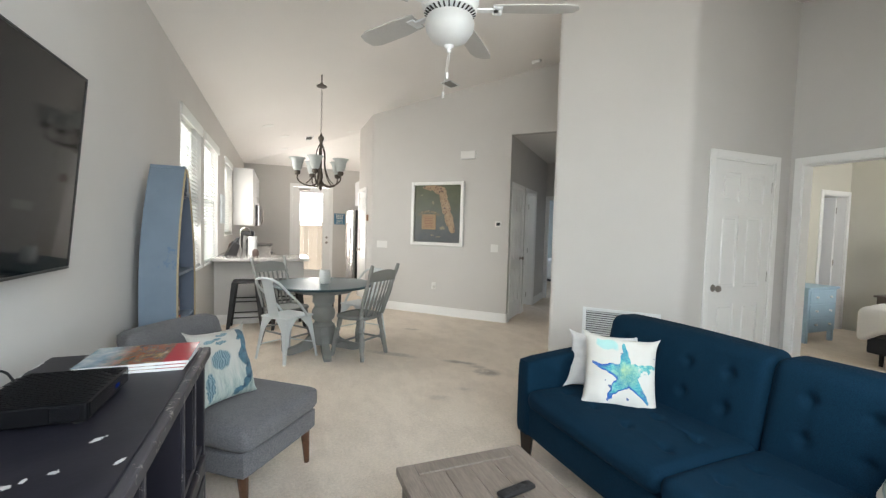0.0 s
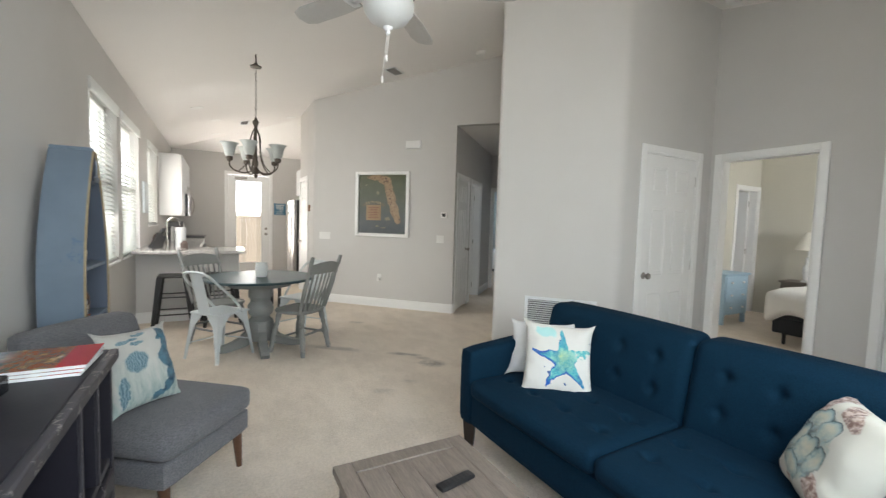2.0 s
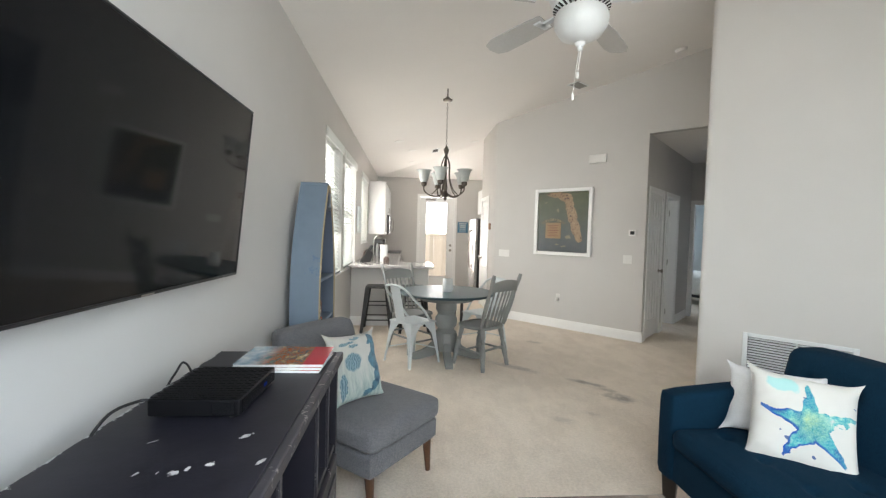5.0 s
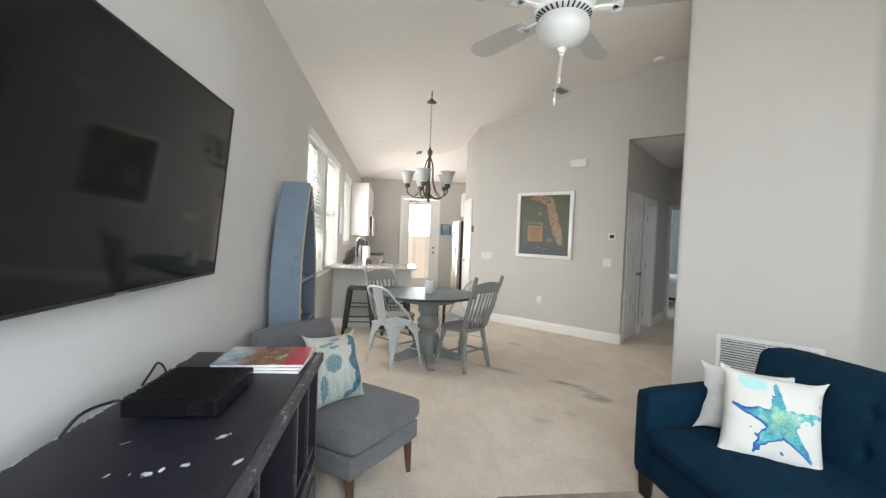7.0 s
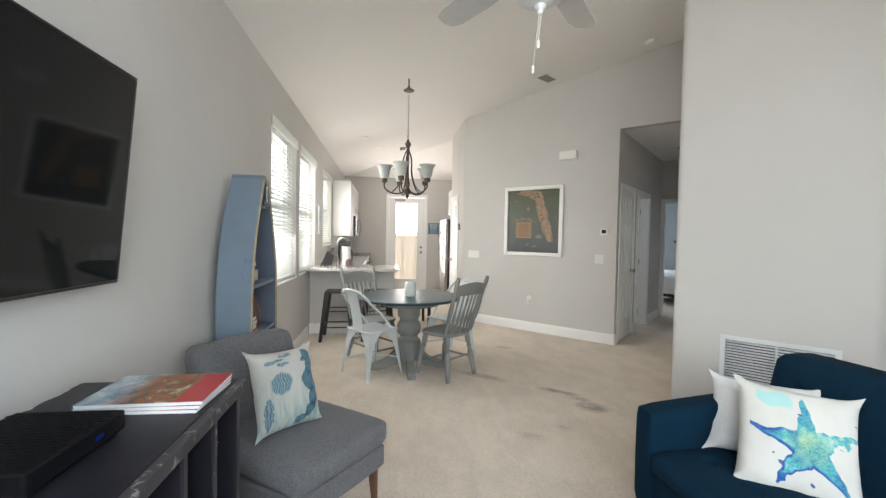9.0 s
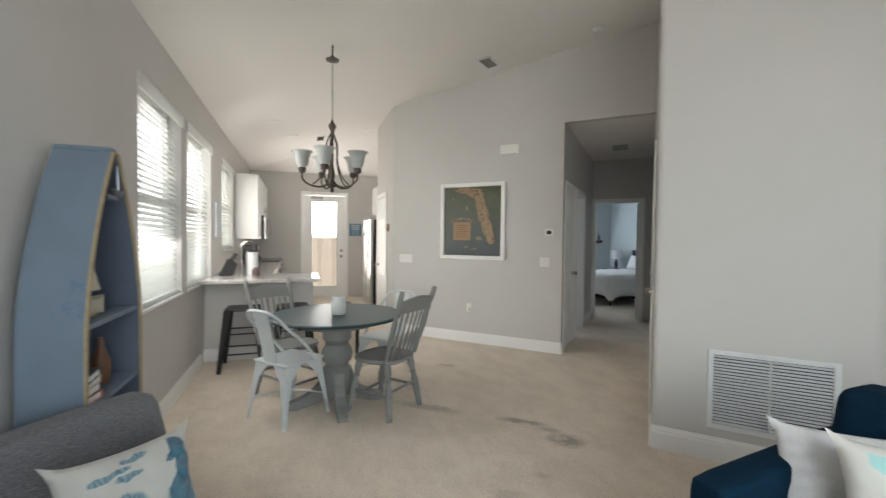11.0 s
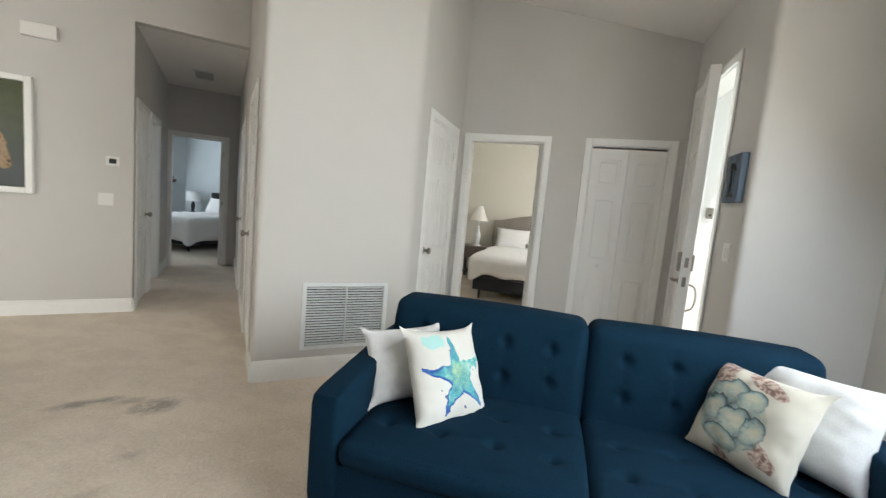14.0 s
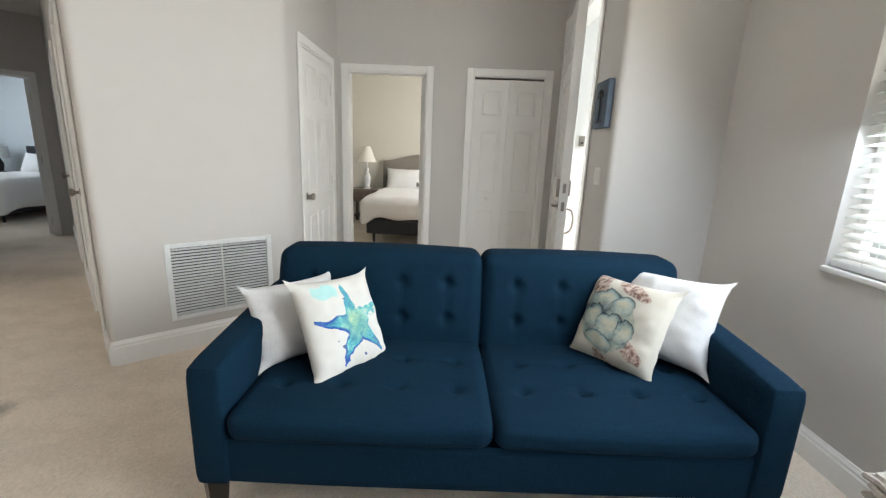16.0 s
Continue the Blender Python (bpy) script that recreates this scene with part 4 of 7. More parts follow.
def starfish_print():
    m, t, b = linen_base("starfish_print_linen")
    co, x, z = plane_coords(t, 0.022, -0.012, 0.016, 13)
    r = math_node(t, "SQRT", math_node(t, "ADD", math_node(t, "MULTIPLY", x, x), math_node(t, "MULTIPLY", z, z)))
    a = math_node(t, "ARCTAN2", z, x)
    away = math_node(t, "DIVIDE", math_node(t, "ARCSINE", math_node(t, "ABSOLUTE", math_node(t, "SINE", math_node(t, "MULTIPLY", math_node(t, "SUBTRACT", a, 0.40), 2.5)))), 2.5)
    tip, waist, half = 0.190, 0.054, math.pi / 5
    den = math_node(t, "ADD", math_node(t, "MULTIPLY", math_node(t, "SINE", away), tip), math_node(t, "MULTIPLY", math_node(t, "SINE", math_node(t, "SUBTRACT", half, away)), waist))
    edge = math_node(t, "DIVIDE", tip * waist * math.sin(half), den)
    edge = math_node(t, "MINIMUM", math_node(t, "ADD", edge, 0.006), 0.172)
    q = math_node(t, "DIVIDE", r, edge)
    wash = noise_node(t, 16, 5, 0.7, co)
    sand = noise_node(t, 240, 2, 0.6, co)
    ink = ramp(t, wash, [(0.32, (0.006, 0.10, 0.27)), (0.43, (0.015, 0.24, 0.36)), (0.53, (0.05, 0.40, 0.42)), (0.61, (0.26, 0.58, 0.50)), (0.68, (0.56, 0.58, 0.52))])
    heart = ramp(t, r, [(0.015, (0.75, 0.75, 0.75)), (0.075, (0, 0, 0))])
    ink = mix(t, heart, ink, ramp(t, wash, [(0.38, (0.07, 0.36, 0.30)), (0.60, (0.50, 0.60, 0.22))]))
    ink = mix(t, 0.22, ink, ramp(t, sand, [(0.4, (0.01, 0.10, 0.22)), (0.6, (0.50, 0.70, 0.62))]))
    inside = ramp(t, q, [(0.97, (1, 1, 1)), (1.0, (0, 0, 0))])
    rim = ramp(t, q, [(0.74, (0, 0, 0)), (0.86, (0.85, 0.85, 0.85)), (0.99, (0.85, 0.85, 0.85)), (1.0, (0, 0, 0))])
    side = ramp(t, math_node(t, "ADD", math_node(t, "ADD", x, z), 0.5), [(0.46, (1, 1, 1)), (0.52, (0, 0, 0))])
    cream = ramp(t, noise_node(t, 5, 3, 0.5, co), [(0.3, (0.57, 0.555, 0.51)), (0.7, (0.64, 0.63, 0.585))])
    base = mix(t, inside, cream, ink)
    base = mix(t, mix(t, 1.0, rim, side, "MULTIPLY"), base, (0.01, 0.05, 0.32))
    # pale wash mark and small ink spots
    wx = math_node(t, "DIVIDE", math_node(t, "ADD", x, 0.10), 0.06)
    wz = math_node(t, "DIVIDE", math_node(t, "SUBTRACT", z, 0.15), 0.032)
    w = math_node(t, "ADD", math_node(t, "MULTIPLY", wx, wx), math_node(t, "MULTIPLY", wz, wz))
    base = mix(t, ramp(t, w, [(0.7, (0.75, 0.75, 0.75)), (1.0, (0, 0, 0))]), base, (0.28, 0.60, 0.58))
    for sx, sz, sr in ((-0.075, -0.075, 0.008), (-0.07, -0.10, 0.006), (0.015, -0.13, 0.006), (-0.03, 0.115, 0.006), (-0.10, -0.05, 0.004), (0.14, 0.12, 0.005)):
        dx, dz = math_node(t, "SUBTRACT", x, sx), math_node(t, "SUBTRACT", z, sz)
        d = math_node(t, "DIVIDE", math_node(t, "ADD", math_node(t, "MULTIPLY", dx, dx), math_node(t, "MULTIPLY", dz, dz)), sr * sr)
        base = mix(t, ramp(t, d, [(0.8, (0.9, 0.9, 0.9)), (1.0, (0, 0, 0))]), base, (0.03, 0.08, 0.22))
    t.links.new(base, b.inputs["Base Color"])
    bump(t, b, noise_node(t, 320, 2, 0.6, co), 0.35, 0.002)
    return m


def ellipse(t, x, z, cx, cz, rx, rz, turn=0.0):
    dx, dz = math_node(t, "SUBTRACT", x, cx), math_node(t, "SUBTRACT", z, cz)
    c, s = math.cos(turn), math.sin(turn)
    ex = math_node(t, "DIVIDE", math_node(t, "ADD", math_node(t, "MULTIPLY", dx, c), math_node(t, "MULTIPLY", dz, s)), rx)
    ez = math_node(t, "DIVIDE", math_node(t, "SUBTRACT", math_node(t, "MULTIPLY", dz, c), math_node(t, "MULTIPLY", dx, s)), rz)
    return math_node(t, "ADD", math_node(t, "MULTIPLY", ex, ex), math_node(t, "MULTIPLY", ez, ez))


def turtle_print():
    m, t, b = linen_base("turtle_print_linen")
    co, x, z = plane_coords(t, 0.0, 0.0, 0.02, 12)
    base = ramp(t, noise_node(t, 5, 3, 0.5, co), [(0.3, (0.52, 0.49, 0.41)), (0.7, (0.59, 0.565, 0.49))])
    v = t.nodes.new("ShaderNodeTexVoronoi")
    v.feature = "DISTANCE_TO_EDGE"
    v.inputs["Scale"].default_value = 11
    wv = t.nodes.new("ShaderNodeMix")
    wv.data_type = "VECTOR"
    wv.inputs[0].default_value = 0.06
    nz = t.nodes.new("ShaderNodeTexNoise")
    nz.inputs["Scale"].default_value = 26
    t.links.new(co, nz.inputs["Vector"])
    t.links.new(co, wv.inputs[4])
    t.links.new(nz.outputs["Color"], wv.inputs[5])
    t.links.new(wv.outputs[1], v.inputs[0])
    scale = ramp(t, v.outputs["Distance"], [(0.04, (0.03, 0.05, 0.06)), (0.11, (0.14, 0.23, 0.25)), (0.22, (0.34, 0.42, 0.38)), (0.4, (0.55, 0.50, 0.38))])
    scale = mix(t, 0.35, scale, ramp(t, noise_node(t, 34, 4, 0.7, co), [(0.36, (0.09, 0.15, 0.15)), (0.50, (0.30, 0.40, 0.38)), (0.64, (0.52, 0.46, 0.32))]))
    for cx, cz, rx, rz, turn in ((-0.13, 0.15, 0.05, 0.075, 0.3), (0.03, 0.14, 0.08, 0.026, -0.3), (0.10, -0.11, 0.05, 0.03, -0.8), (-0.02, -0.17, 0.045, 0.022, -0.5)):
        e = ellipse(t, x, z, cx, cz, rx, rz, turn)
        spots = ramp(t, noise_node(t, 60, 3, 0.6, co), [(0.42, (0.16, 0.07, 0.055)), (0.6, (0.55, 0.42, 0.35))])
        base = mix(t, ramp(t, e, [(0.75, (0.9, 0.9, 0.9)), (1.0, (0, 0, 0))]), base, spots)
    # the shell: a pale green oval with dark-rimmed plates
    e = ellipse(t, x, z, -0.03, -0.015, 0.120, 0.140, 0.5)
    base = mix(t, ramp(t, e, [(0.9, (0.9, 0.9, 0.9)), (1.0, (0, 0, 0))]), base, scale)
    for cx, cz, rx, rz, turn in ((-0.075, 0.078, 0.066, 0.044, 0.3), (0.015, 0.060, 0.056, 0.050, -0.4), (-0.100, -0.005, 0.050, 0.058, 0.5), (-0.015, -0.030, 0.060, 0.056, 0.2), (0.050, -0.040, 0.040, 0.052, -0.2), (-0.035, -0.105, 0.070, 0.034, -0.35)):
        e = ellipse(t, x, z, cx, cz, rx, rz, turn)
        tone = ramp(t, e, [(0.1, (0.52, 0.49, 0.36)), (0.45, (0.36, 0.43, 0.39)), (0.72, (0.16, 0.25, 0.26)), (0.90, (0.03, 0.05, 0.06))])
        upper = ramp(t, math_node(t, "ADD", math_node(t, "SUBTRACT", z, cz), 0.5), [(0.495, (0.6, 0.6, 0.6)), (0.515, (0.0, 0.0, 0.0))])
        tone = mix(t, upper, tone, ramp(t, noise_node(t, 46, 4, 0.6, co), [(0.36, (0.24, 0.34, 0.34)), (0.62, (0.52, 0.52, 0.42))]))
        base = mix(t, ramp(t, e, [(0.94, (0.92, 0.92, 0.92)), (1.0, (0, 0, 0))]), base, tone)
    t.links.new(base, b.inputs["Base Color"])
    bump(t, b, noise_node(t, 320, 2, 0.6, co), 0.35, 0.002)
    return m


def seahorse_print():
    m, t, b = linen_base("sea_life_print_linen")
    co, x, z = plane_coords(t, 0.0, 0.0, 0.010, 16)
    base = ramp(t, noise_node(t, 5, 3, 0.5, co), [(0.3, (0.44, 0.43, 0.39)), (0.7, (0.53, 0.52, 0.48))])
    low = ramp(t, math_node(t, "ADD", z, 0.5), [(0.34, (0.65, 0.65, 0.65)), (0.58, (0, 0, 0))])
    weed = ramp(t, noise_node(t, 8, 5, 0.7, co, (4, 1, 0.7)), [(0.40, (0.10, 0.23, 0.22)), (0.50, (0.30, 0.42, 0.39)), (0.62, (0.50, 0.52, 0.48))])
    base = mix(t, low, base, weed)
    wv = t.nodes.new("ShaderNodeTexWave")
    wv.inputs["Scale"].default_value, wv.inputs["Distortion"].default_value = 30, 9
    t.links.new(co, wv.inputs[0])
    shell = ramp(t, wv.outputs["Fac"], [(0.25, (0.06, 0.14, 0.19)), (0.75, (0.20, 0.31, 0.35))])
    blue = ramp(t, noise_node(t, 30, 4, 0.6, co), [(0.35, (0.008, 0.05, 0.095)), (0.65, (0.05, 0.17, 0.24))])
    for cx, cz, rx, rz, turn, ink in ((-0.045, 0.025, 0.060, 0.052, 0.3, shell), (0.112, 0.135, 0.030, 0.034, 0.0, blue), (0.090, 0.120, 0.026, 0.012, 0.2, blue), (0.122, 0.085, 0.030, 0.050, 0.1, blue), (0.108, 0.015, 0.044, 0.060, 0.0, blue), (0.112, -0.060, 0.030, 0.050, -0.3, blue), (0.085, -0.120, 0.024, 0.040, -0.8, blue), (0.035, -0.148, 0.040, 0.014, 0.2, blue), (-0.06, 0.125, 0.050, 0.010, 0.15, shell), (0.0, 0.15, 0.036, 0.009, 0.1, shell), (-0.02, 0.11, 0.032, 0.008, 0.2, shell), (-0.12, -0.10, 0.016, 0.075, -0.2, shell)):
        e = ellipse(t, x, z, cx, cz, rx, rz, turn)
        base = mix(t, ramp(t, e, [(0.7, (0.9, 0.9, 0.9)), (1.0, (0, 0, 0))]), base, ink)
    t.links.new(base, b.inputs["Base Color"])
    bump(t, b, noise_node(t, 320, 2, 0.6, co), 0.35, 0.002)
    return m


# sofa, its front towards the television
SX0, SX1, SY0, SY1 = 2.17, 3.02, 0.505, 2.51
sofa = thing("sofa", pose(SX0, SY1, 0, 0, 0, 1.2) @ pose(-SX0, -SY1, 0), "navy blue tufted two-seat fabric sofa with dark legs", "sofa")
part("base", soft_box((SX0 + 0.012, SY0 + 0.10, 0.168), (SX1 - 0.05, SY1 - 0.10, 0.352), 0.02, 5), NAVY, sofa)
for y0, y1 in ((SY0, SY0 + 0.125), (SY1 - 0.125, SY1)):
    bm = soft_box((SX0, y0, 0.168), (SX1 - 0.06, y1, 0.625), 0.028, 9, 0.006)
    for v in bm.verts:
        if v.co.z > 0.35:
            v.co.z += 0.065 * (v.co.x - SX0) / 0.8 - 0.014
    smooth(part("arm", bm, NAVY, sofa), 60)
mid = (SY0 + SY1) / 2
for y0, y1 in ((SY0 + 0.128, mid - 0.003), (mid + 0.003, SY1 - 0.128)):
    w = y1 - y0
    du = [(-0.12 + 0.20 * j, -w * 0.36 + w * 0.24 * k) for j in range(2) for k in range(4)]
    bm = soft_box((SX0 - 0.02, y0, 0.350), (SX0 + 0.62, y1, 0.460), 0.045, 58, 0.014, du, 0.024, 0.036, (2, 1))
    smooth(part("seat_cushion", bm, NAVY, sofa), 80)
for y0, y1 in ((SY0 + 0.095, mid - 0.003), (mid + 0.003, SY1 - 0.065)):
    w = y1 - y0
    du = [(-w * 0.33 + w * 0.22 * k, z) for k in range(4) for z in (-0.06, 0.095)]
    bm = soft_box((SX0 + 0.56, y0, 0.40), (SX0 + 0.76, y1, 0.85), 0.05, 58, 0.014, du, 0.021, 0.036, (0, -1))
    for v in bm.verts:
        v.co.x += 0.10 * (v.co.z - 0.40) / 0.46
    smooth(part("back_cushion", bm, NAVY, sofa), 80)
part("back_frame", soft_box((SX1 - 0.16, SY0 + 0.06, 0.168), (SX1 - 0.02, SY1 - 0.06, 0.70), 0.03, 5), NAVY, sofa)
for x in (SX0 + 0.06, SX1 - 0.16):
    for y in (SY0 + 0.042, SY1 - 0.042):
        bm = rod(bmesh.new(), (x, y, 0), (x, y, 0.172), 0.034, 0.050, 4)
        part("leg", bm, DARKLEG, sofa, "tapered dark wooden leg")


def pillow(name, at, w, h, t, yaw, lean, roll, material, label, seed=1, group=""):
    """A scatter cushion whose printed face looks along its local -y, leaned back."""
    ob = smooth(part(name, cushion_shape(w, h, t, seed=seed), material), 80)
    ob.matrix_world = pose(*at) @ pose(0, 0, 0, 0, 0, yaw) @ pose(0, 0, 0, lean, 0, 0) @ pose(0, 0, 0, 0, roll, 0)
    return tagged(ob, label, "cushion", group)


PIL = "cushions on the sofa"
pillow("throw_pillow", (2.62, 2.30, 0.607), 0.375, 0.325, 0.10, -48.6, -32, -1.6, WHITEF, "plain white cotton cushion propped on the navy sofa", 3, PIL)
pillow("throw_pillow", (2.562, 2.10, 0.608), 0.375, 0.40, 0.11, -33.5, -28.4, 4.9, starfish_print(), "cream cushion printed with a blue-green starfish", 5, PIL)
pillow("throw_pillow", (2.715, 0.732, 0.645), 0.405, 0.38, 0.17, -139.5, -28, -3.1, WHITEF, "plain white cotton cushion leaning on the sofa arm", 7, PIL)
pillow("throw_pillow", (2.672, 0.93, 0.622), 0.368, 0.38, 0.16, -142, -28, -1, turtle_print(), "cream cushion printed with a sea turtle", 9, PIL)

# coffee table with planked top and a remote
ct = thing("coffee_table", pose(1.255, 0.78, 0), "weathered grey oak coffee table with planked top", "table")
for k in range(4):
    part("plank", bx((0.07 + k * 0.102, 0.073, 0.42), (0.07 + k * 0.102 + 0.1, 1.032, 0.4445), 0.002, 1), OAKGREY, ct)
for a, b in (((0, 0, 0.415), (0.068, 1.105, 0.446)), ((0.478, 0, 0.415), (0.546, 1.105, 0.446)), ((0.0685, 0, 0.415), (0.4775, 0.071, 0.446)), ((0.0685, 1.034, 0.415), (0.4775, 1.105, 0.446))):
    part("border_board", bx(a, b, 0.003, 1), OAKGREY, ct)
for a, b in (((0.03, 0.03, 0.34), (0.05, 1.075, 0.415)), ((0.496, 0.03, 0.34), (0.516, 1.075, 0.415)), ((0.05, 0.03, 0.34), (0.496, 0.05, 0.415)), ((0.05, 1.055, 0.34), (0.496, 1.075, 0.415))):
    part("apron", bx(a, b, 0.002, 1), OAKGREY, ct)
for x in (0.02, 0.466):
    for y in (0.02, 1.025):
        part("leg", bx((x, y, 0), (x + 0.06, y + 0.06, 0.415), 0.004, 1), OAKGREY, ct)
rem = thing("remote_control", pose(1.615, 1.60, 0.4465, 0, 0, -80), "slim black remote control on the coffee table", "remote")
part("body", soft_box((-0.022, -0.075, 0), (0.022, 0.075, 0.018), 0.008, 6), BLACKP, rem)
bm = bmesh.new()
for k in range(6):
    for j in range(3):
        box(bm, (-0.014 + j * 0.011, -0.06 + k * 0.018, 0.0175), (-0.007 + j * 0.011, -0.05 + k * 0.018, 0.0195), 0.001, 1)
part("buttons", bm, surface("dark_grey_rubber", (0.03, 0.03, 0.032), 0.7), rem)

# media console against the west wall
cs = thing("media_console", pose(0.125, 0.62, 0), "black painted media console with chipped worn edges", "console")
L, D, T = 1.50, 0.455, 0.90
part("top", bx((-0.005, -0.01, T - 0.032), (D - 0.014, L + 0.012, T), 0.003, 1), chipped_top(), cs, "black top with white paint chips")
part("front_edge", bx((D - 0.0135, -0.01, T - 0.034), (D + 0.012, L + 0.012, T + 0.0005), 0.005, 2), CONSEDGE, cs, "rubbed front edge showing grey wood")
for y in (0, L - 0.028):
    part("side_panel", bx((0.004, y, 0), (D - 0.006, y + 0.028, T - 0.033), 0.003, 1), CONSOLE, cs)
part("back_panel", bx((0.0, 0.029, 0.05), (0.012, L - 0.029, T - 0.034)), CONSOLE, cs)
part("cubby_floor", bx((0.013, 0.029, 0.52), (D - 0.012, L - 0.029, 0.545), 0.002, 1), CONSOLE, cs)
part("plinth", bx((0.013, 0.029, 0.05), (D - 0.012, L - 0.029, 0.08), 0.002, 1), CONSOLE, cs)
for y in (0.37, 0.75, 1.13, 1.30):
    part("divider", bx((0.013, y, 0.5455), (D - 0.012, y + 0.018, T - 0.0335), 0.002, 1), CONSOLE, cs)
    part("divider_edge", bx((D - 0.0115, y - 0.001, 0.546), (D - 0.004, y + 0.019, T - 0.035), 0.002, 1), CONSEDGE, cs)
for k in range(3):
    y0 = 0.034 + k * 0.479
    dr = part("drawer", bx((D - 0.03, y0, 0.09), (D + 0.002, y0 + 0.472, 0.512), 0.005, 2), CONSOLE, cs)
    part("drawer_panel", bx((D + 0.0025, y0 + 0.05, 0.14), (D + 0.009, y0 + 0.422, 0.462), 0.004, 1), CONSEDGE, dr)
    smooth(part("drawer_knob", lathe(bmesh.new(), [(0.008, 0), (0.009, 0.01), (0.017, 0.018), (0.015, 0.027), (0.004, 0.03)], 14, (D + 0.009, y0 + 0.236, 0.30), (1, 0, 0)), BLACKM, dr))

cb = thing("cable_box", pose(0.317, 1.662, 0.9005, 0, 0, -1), "black cable box with perforated ridged top", "set-top box")
BOXB = surface("matt_black_box", (0.005, 0.005, 0.006), 0.45, vary=0.1, spec=0.12)
part("body", bx((-0.113, -0.132, 0.006), (0.113, 0.132, 0.050), 0.005), BOXB, cb)
part("front_window", bx((0.1132, -0.118, 0.012), (0.1145, 0.118, 0.045)), surface("gloss_black", (0.006, 0.006, 0.007), 0.08, relief=0), cb)
part("side_window", bx((0.045, -0.1338, 0.012), (0.100, -0.1325, 0.045), 0.001, 1), surface("gloss_black_side", (0.006, 0.006, 0.007), 0.08, relief=0), cb)
first = None
for k in range(20):
    for j in range(9):
        if first is None:
            first = o = part("vent_ridge", bx((-0.0095, -0.0022, 0.0502), (0.0095, 0.0022, 0.0516)), BOXB, cb)
        else:
            o = new("vent_ridge", first.data)
            o.parent = cb
        o.location = (-0.096 + j * 0.024 + (0.006 if k % 2 else -0.006), -0.118 + k * 0.0124, 0)
for x in (-0.09, 0.09):
    for y in (-0.11, 0.11):
        part("foot", rod(bmesh.new(), (x, y, 0), (x, y, 0.0065), 0.012), BLACKM, cb)
bm = tube(bmesh.new(), spline([(0.206, 1.57, 0.93), (0.165, 1.56, 0.935), (0.14, 1.47, 0.925), (0.112, 1.43, 0.80), (0.10, 1.42, 0.40), (0.095, 1.43, 0.01)], 6), 0.004)
tube(bm, spline([(0.206, 1.75, 0.93), (0.16, 1.80, 0.955), (0.135, 1.80, 0.94), (0.11, 1.74, 0.80), (0.10, 1.73, 0.30), (0.09, 1.75, 0.01)], 6), 0.0035)
tagged(smooth(part("cable", bm, BLACKP)), "black cables running behind the console", "cable")

part("clock_display", bx((0.1146, 0.03, 0.022), (0.1150, 0.055, 0.032)), glow("blue_clock_digits", (0.02, 0.06, 0.4), 0.25), cb, "small blue clock display")

COVER = nodes_of("glossy_travel_cover")
m, t, b = COVER
co = t.nodes.new("ShaderNodeTexCoord").outputs["Object"]
pic = ramp(t, noise_node(t, 24, 6, 0.75, co), [(0.32, (0.008, 0.012, 0.015)), (0.42, (0.05, 0.08, 0.03)), (0.49, (0.42, 0.10, 0.03)), (0.55, (0.06, 0.05, 0.03)), (0.62, (0.50, 0.30, 0.12)), (0.72, (0.60, 0.60, 0.58))])
sep = t.nodes.new("ShaderNodeSeparateXYZ")
t.links.new(co, sep.inputs[0])
red = ramp(t, math_node(t, "ADD", sep.outputs[0], 0.5), [(0.575, (0, 0, 0)), (0.582, (1, 1, 1))])
sky_side = ramp(t, math_node(t, "ADD", sep.outputs[0], 0.5), [(0.40, (1, 1, 1)), (0.47, (0, 0, 0))])
pic = mix(t, sky_side, pic, ramp(t, noise_node(t, 16, 4, 0.6, co), [(0.35, (0.16, 0.26, 0.33)), (0.65, (0.46, 0.52, 0.55))]))
t.links.new(mix(t, red, pic, (0.45, 0.025, 0.03)), b.inputs["Base Color"])
b.inputs["Roughness"].default_value = 0.18
PAGES = surface("magazine_pages", (0.74, 0.74, 0.72), 0.6, vary=0.1, fine=400, relief=0.3, stretch=(0.1, 0.1, 8))
for k in range(3):
    mg = thing("magazine", pose(0.408 + 0.004 * k, 1.985 - 0.003 * k, 0.9005 + 0.0105 * k, 0, 0, -2 + 1.4 * k), "glossy travel magazine in a stack on the console", "magazine", "magazines on the console")
    part("page_block", bx((-0.146, -0.108, 0.0006), (0.146, 0.108, 0.0094)), PAGES, mg)
    part("cover", bx((-0.148, -0.110, 0.0095), (0.148, 0.110, 0.0102)), COVER[0], mg, "glossy red and blue cover")

# television on its wall bracket
SCREEN = surface("dark_glass_screen", (0.005, 0.0055, 0.0065), 0.04, vary=0.02, relief=0, spec=0.24)
tv = thing("television", pose(0.108, 1.742, 1.537, 0, 5.4, 0), "large flat black television on a wall bracket", "television")
part("screen", bx((-0.004, -0.622, -0.352), (0.002, 0.622, 0.352)), SCREEN, tv, "dark reflective screen")
part("shell", bx((-0.05, -0.628, -0.358), (-0.0045, 0.628, 0.358), 0.008), BLACKP, tv)
for a, b in (((-0.004, -0.632, -0.362), (0.005, 0.632, -0.353)), ((-0.004, -0.632, 0.353), (0.005, 0.632, 0.362)), ((-0.004, -0.632, -0.3525), (0.005, -0.623, 0.3525)), ((-0.004, 0.623, -0.3525), (0.005, 0.632, 0.3525))):
    part("bezel", bx(a, b, 0.002, 1), BLACKP, tv)
part("badge", bx((0.0052, -0.03, -0.3605), (0.006, 0.03, -0.3545)), NICKEL, tv)
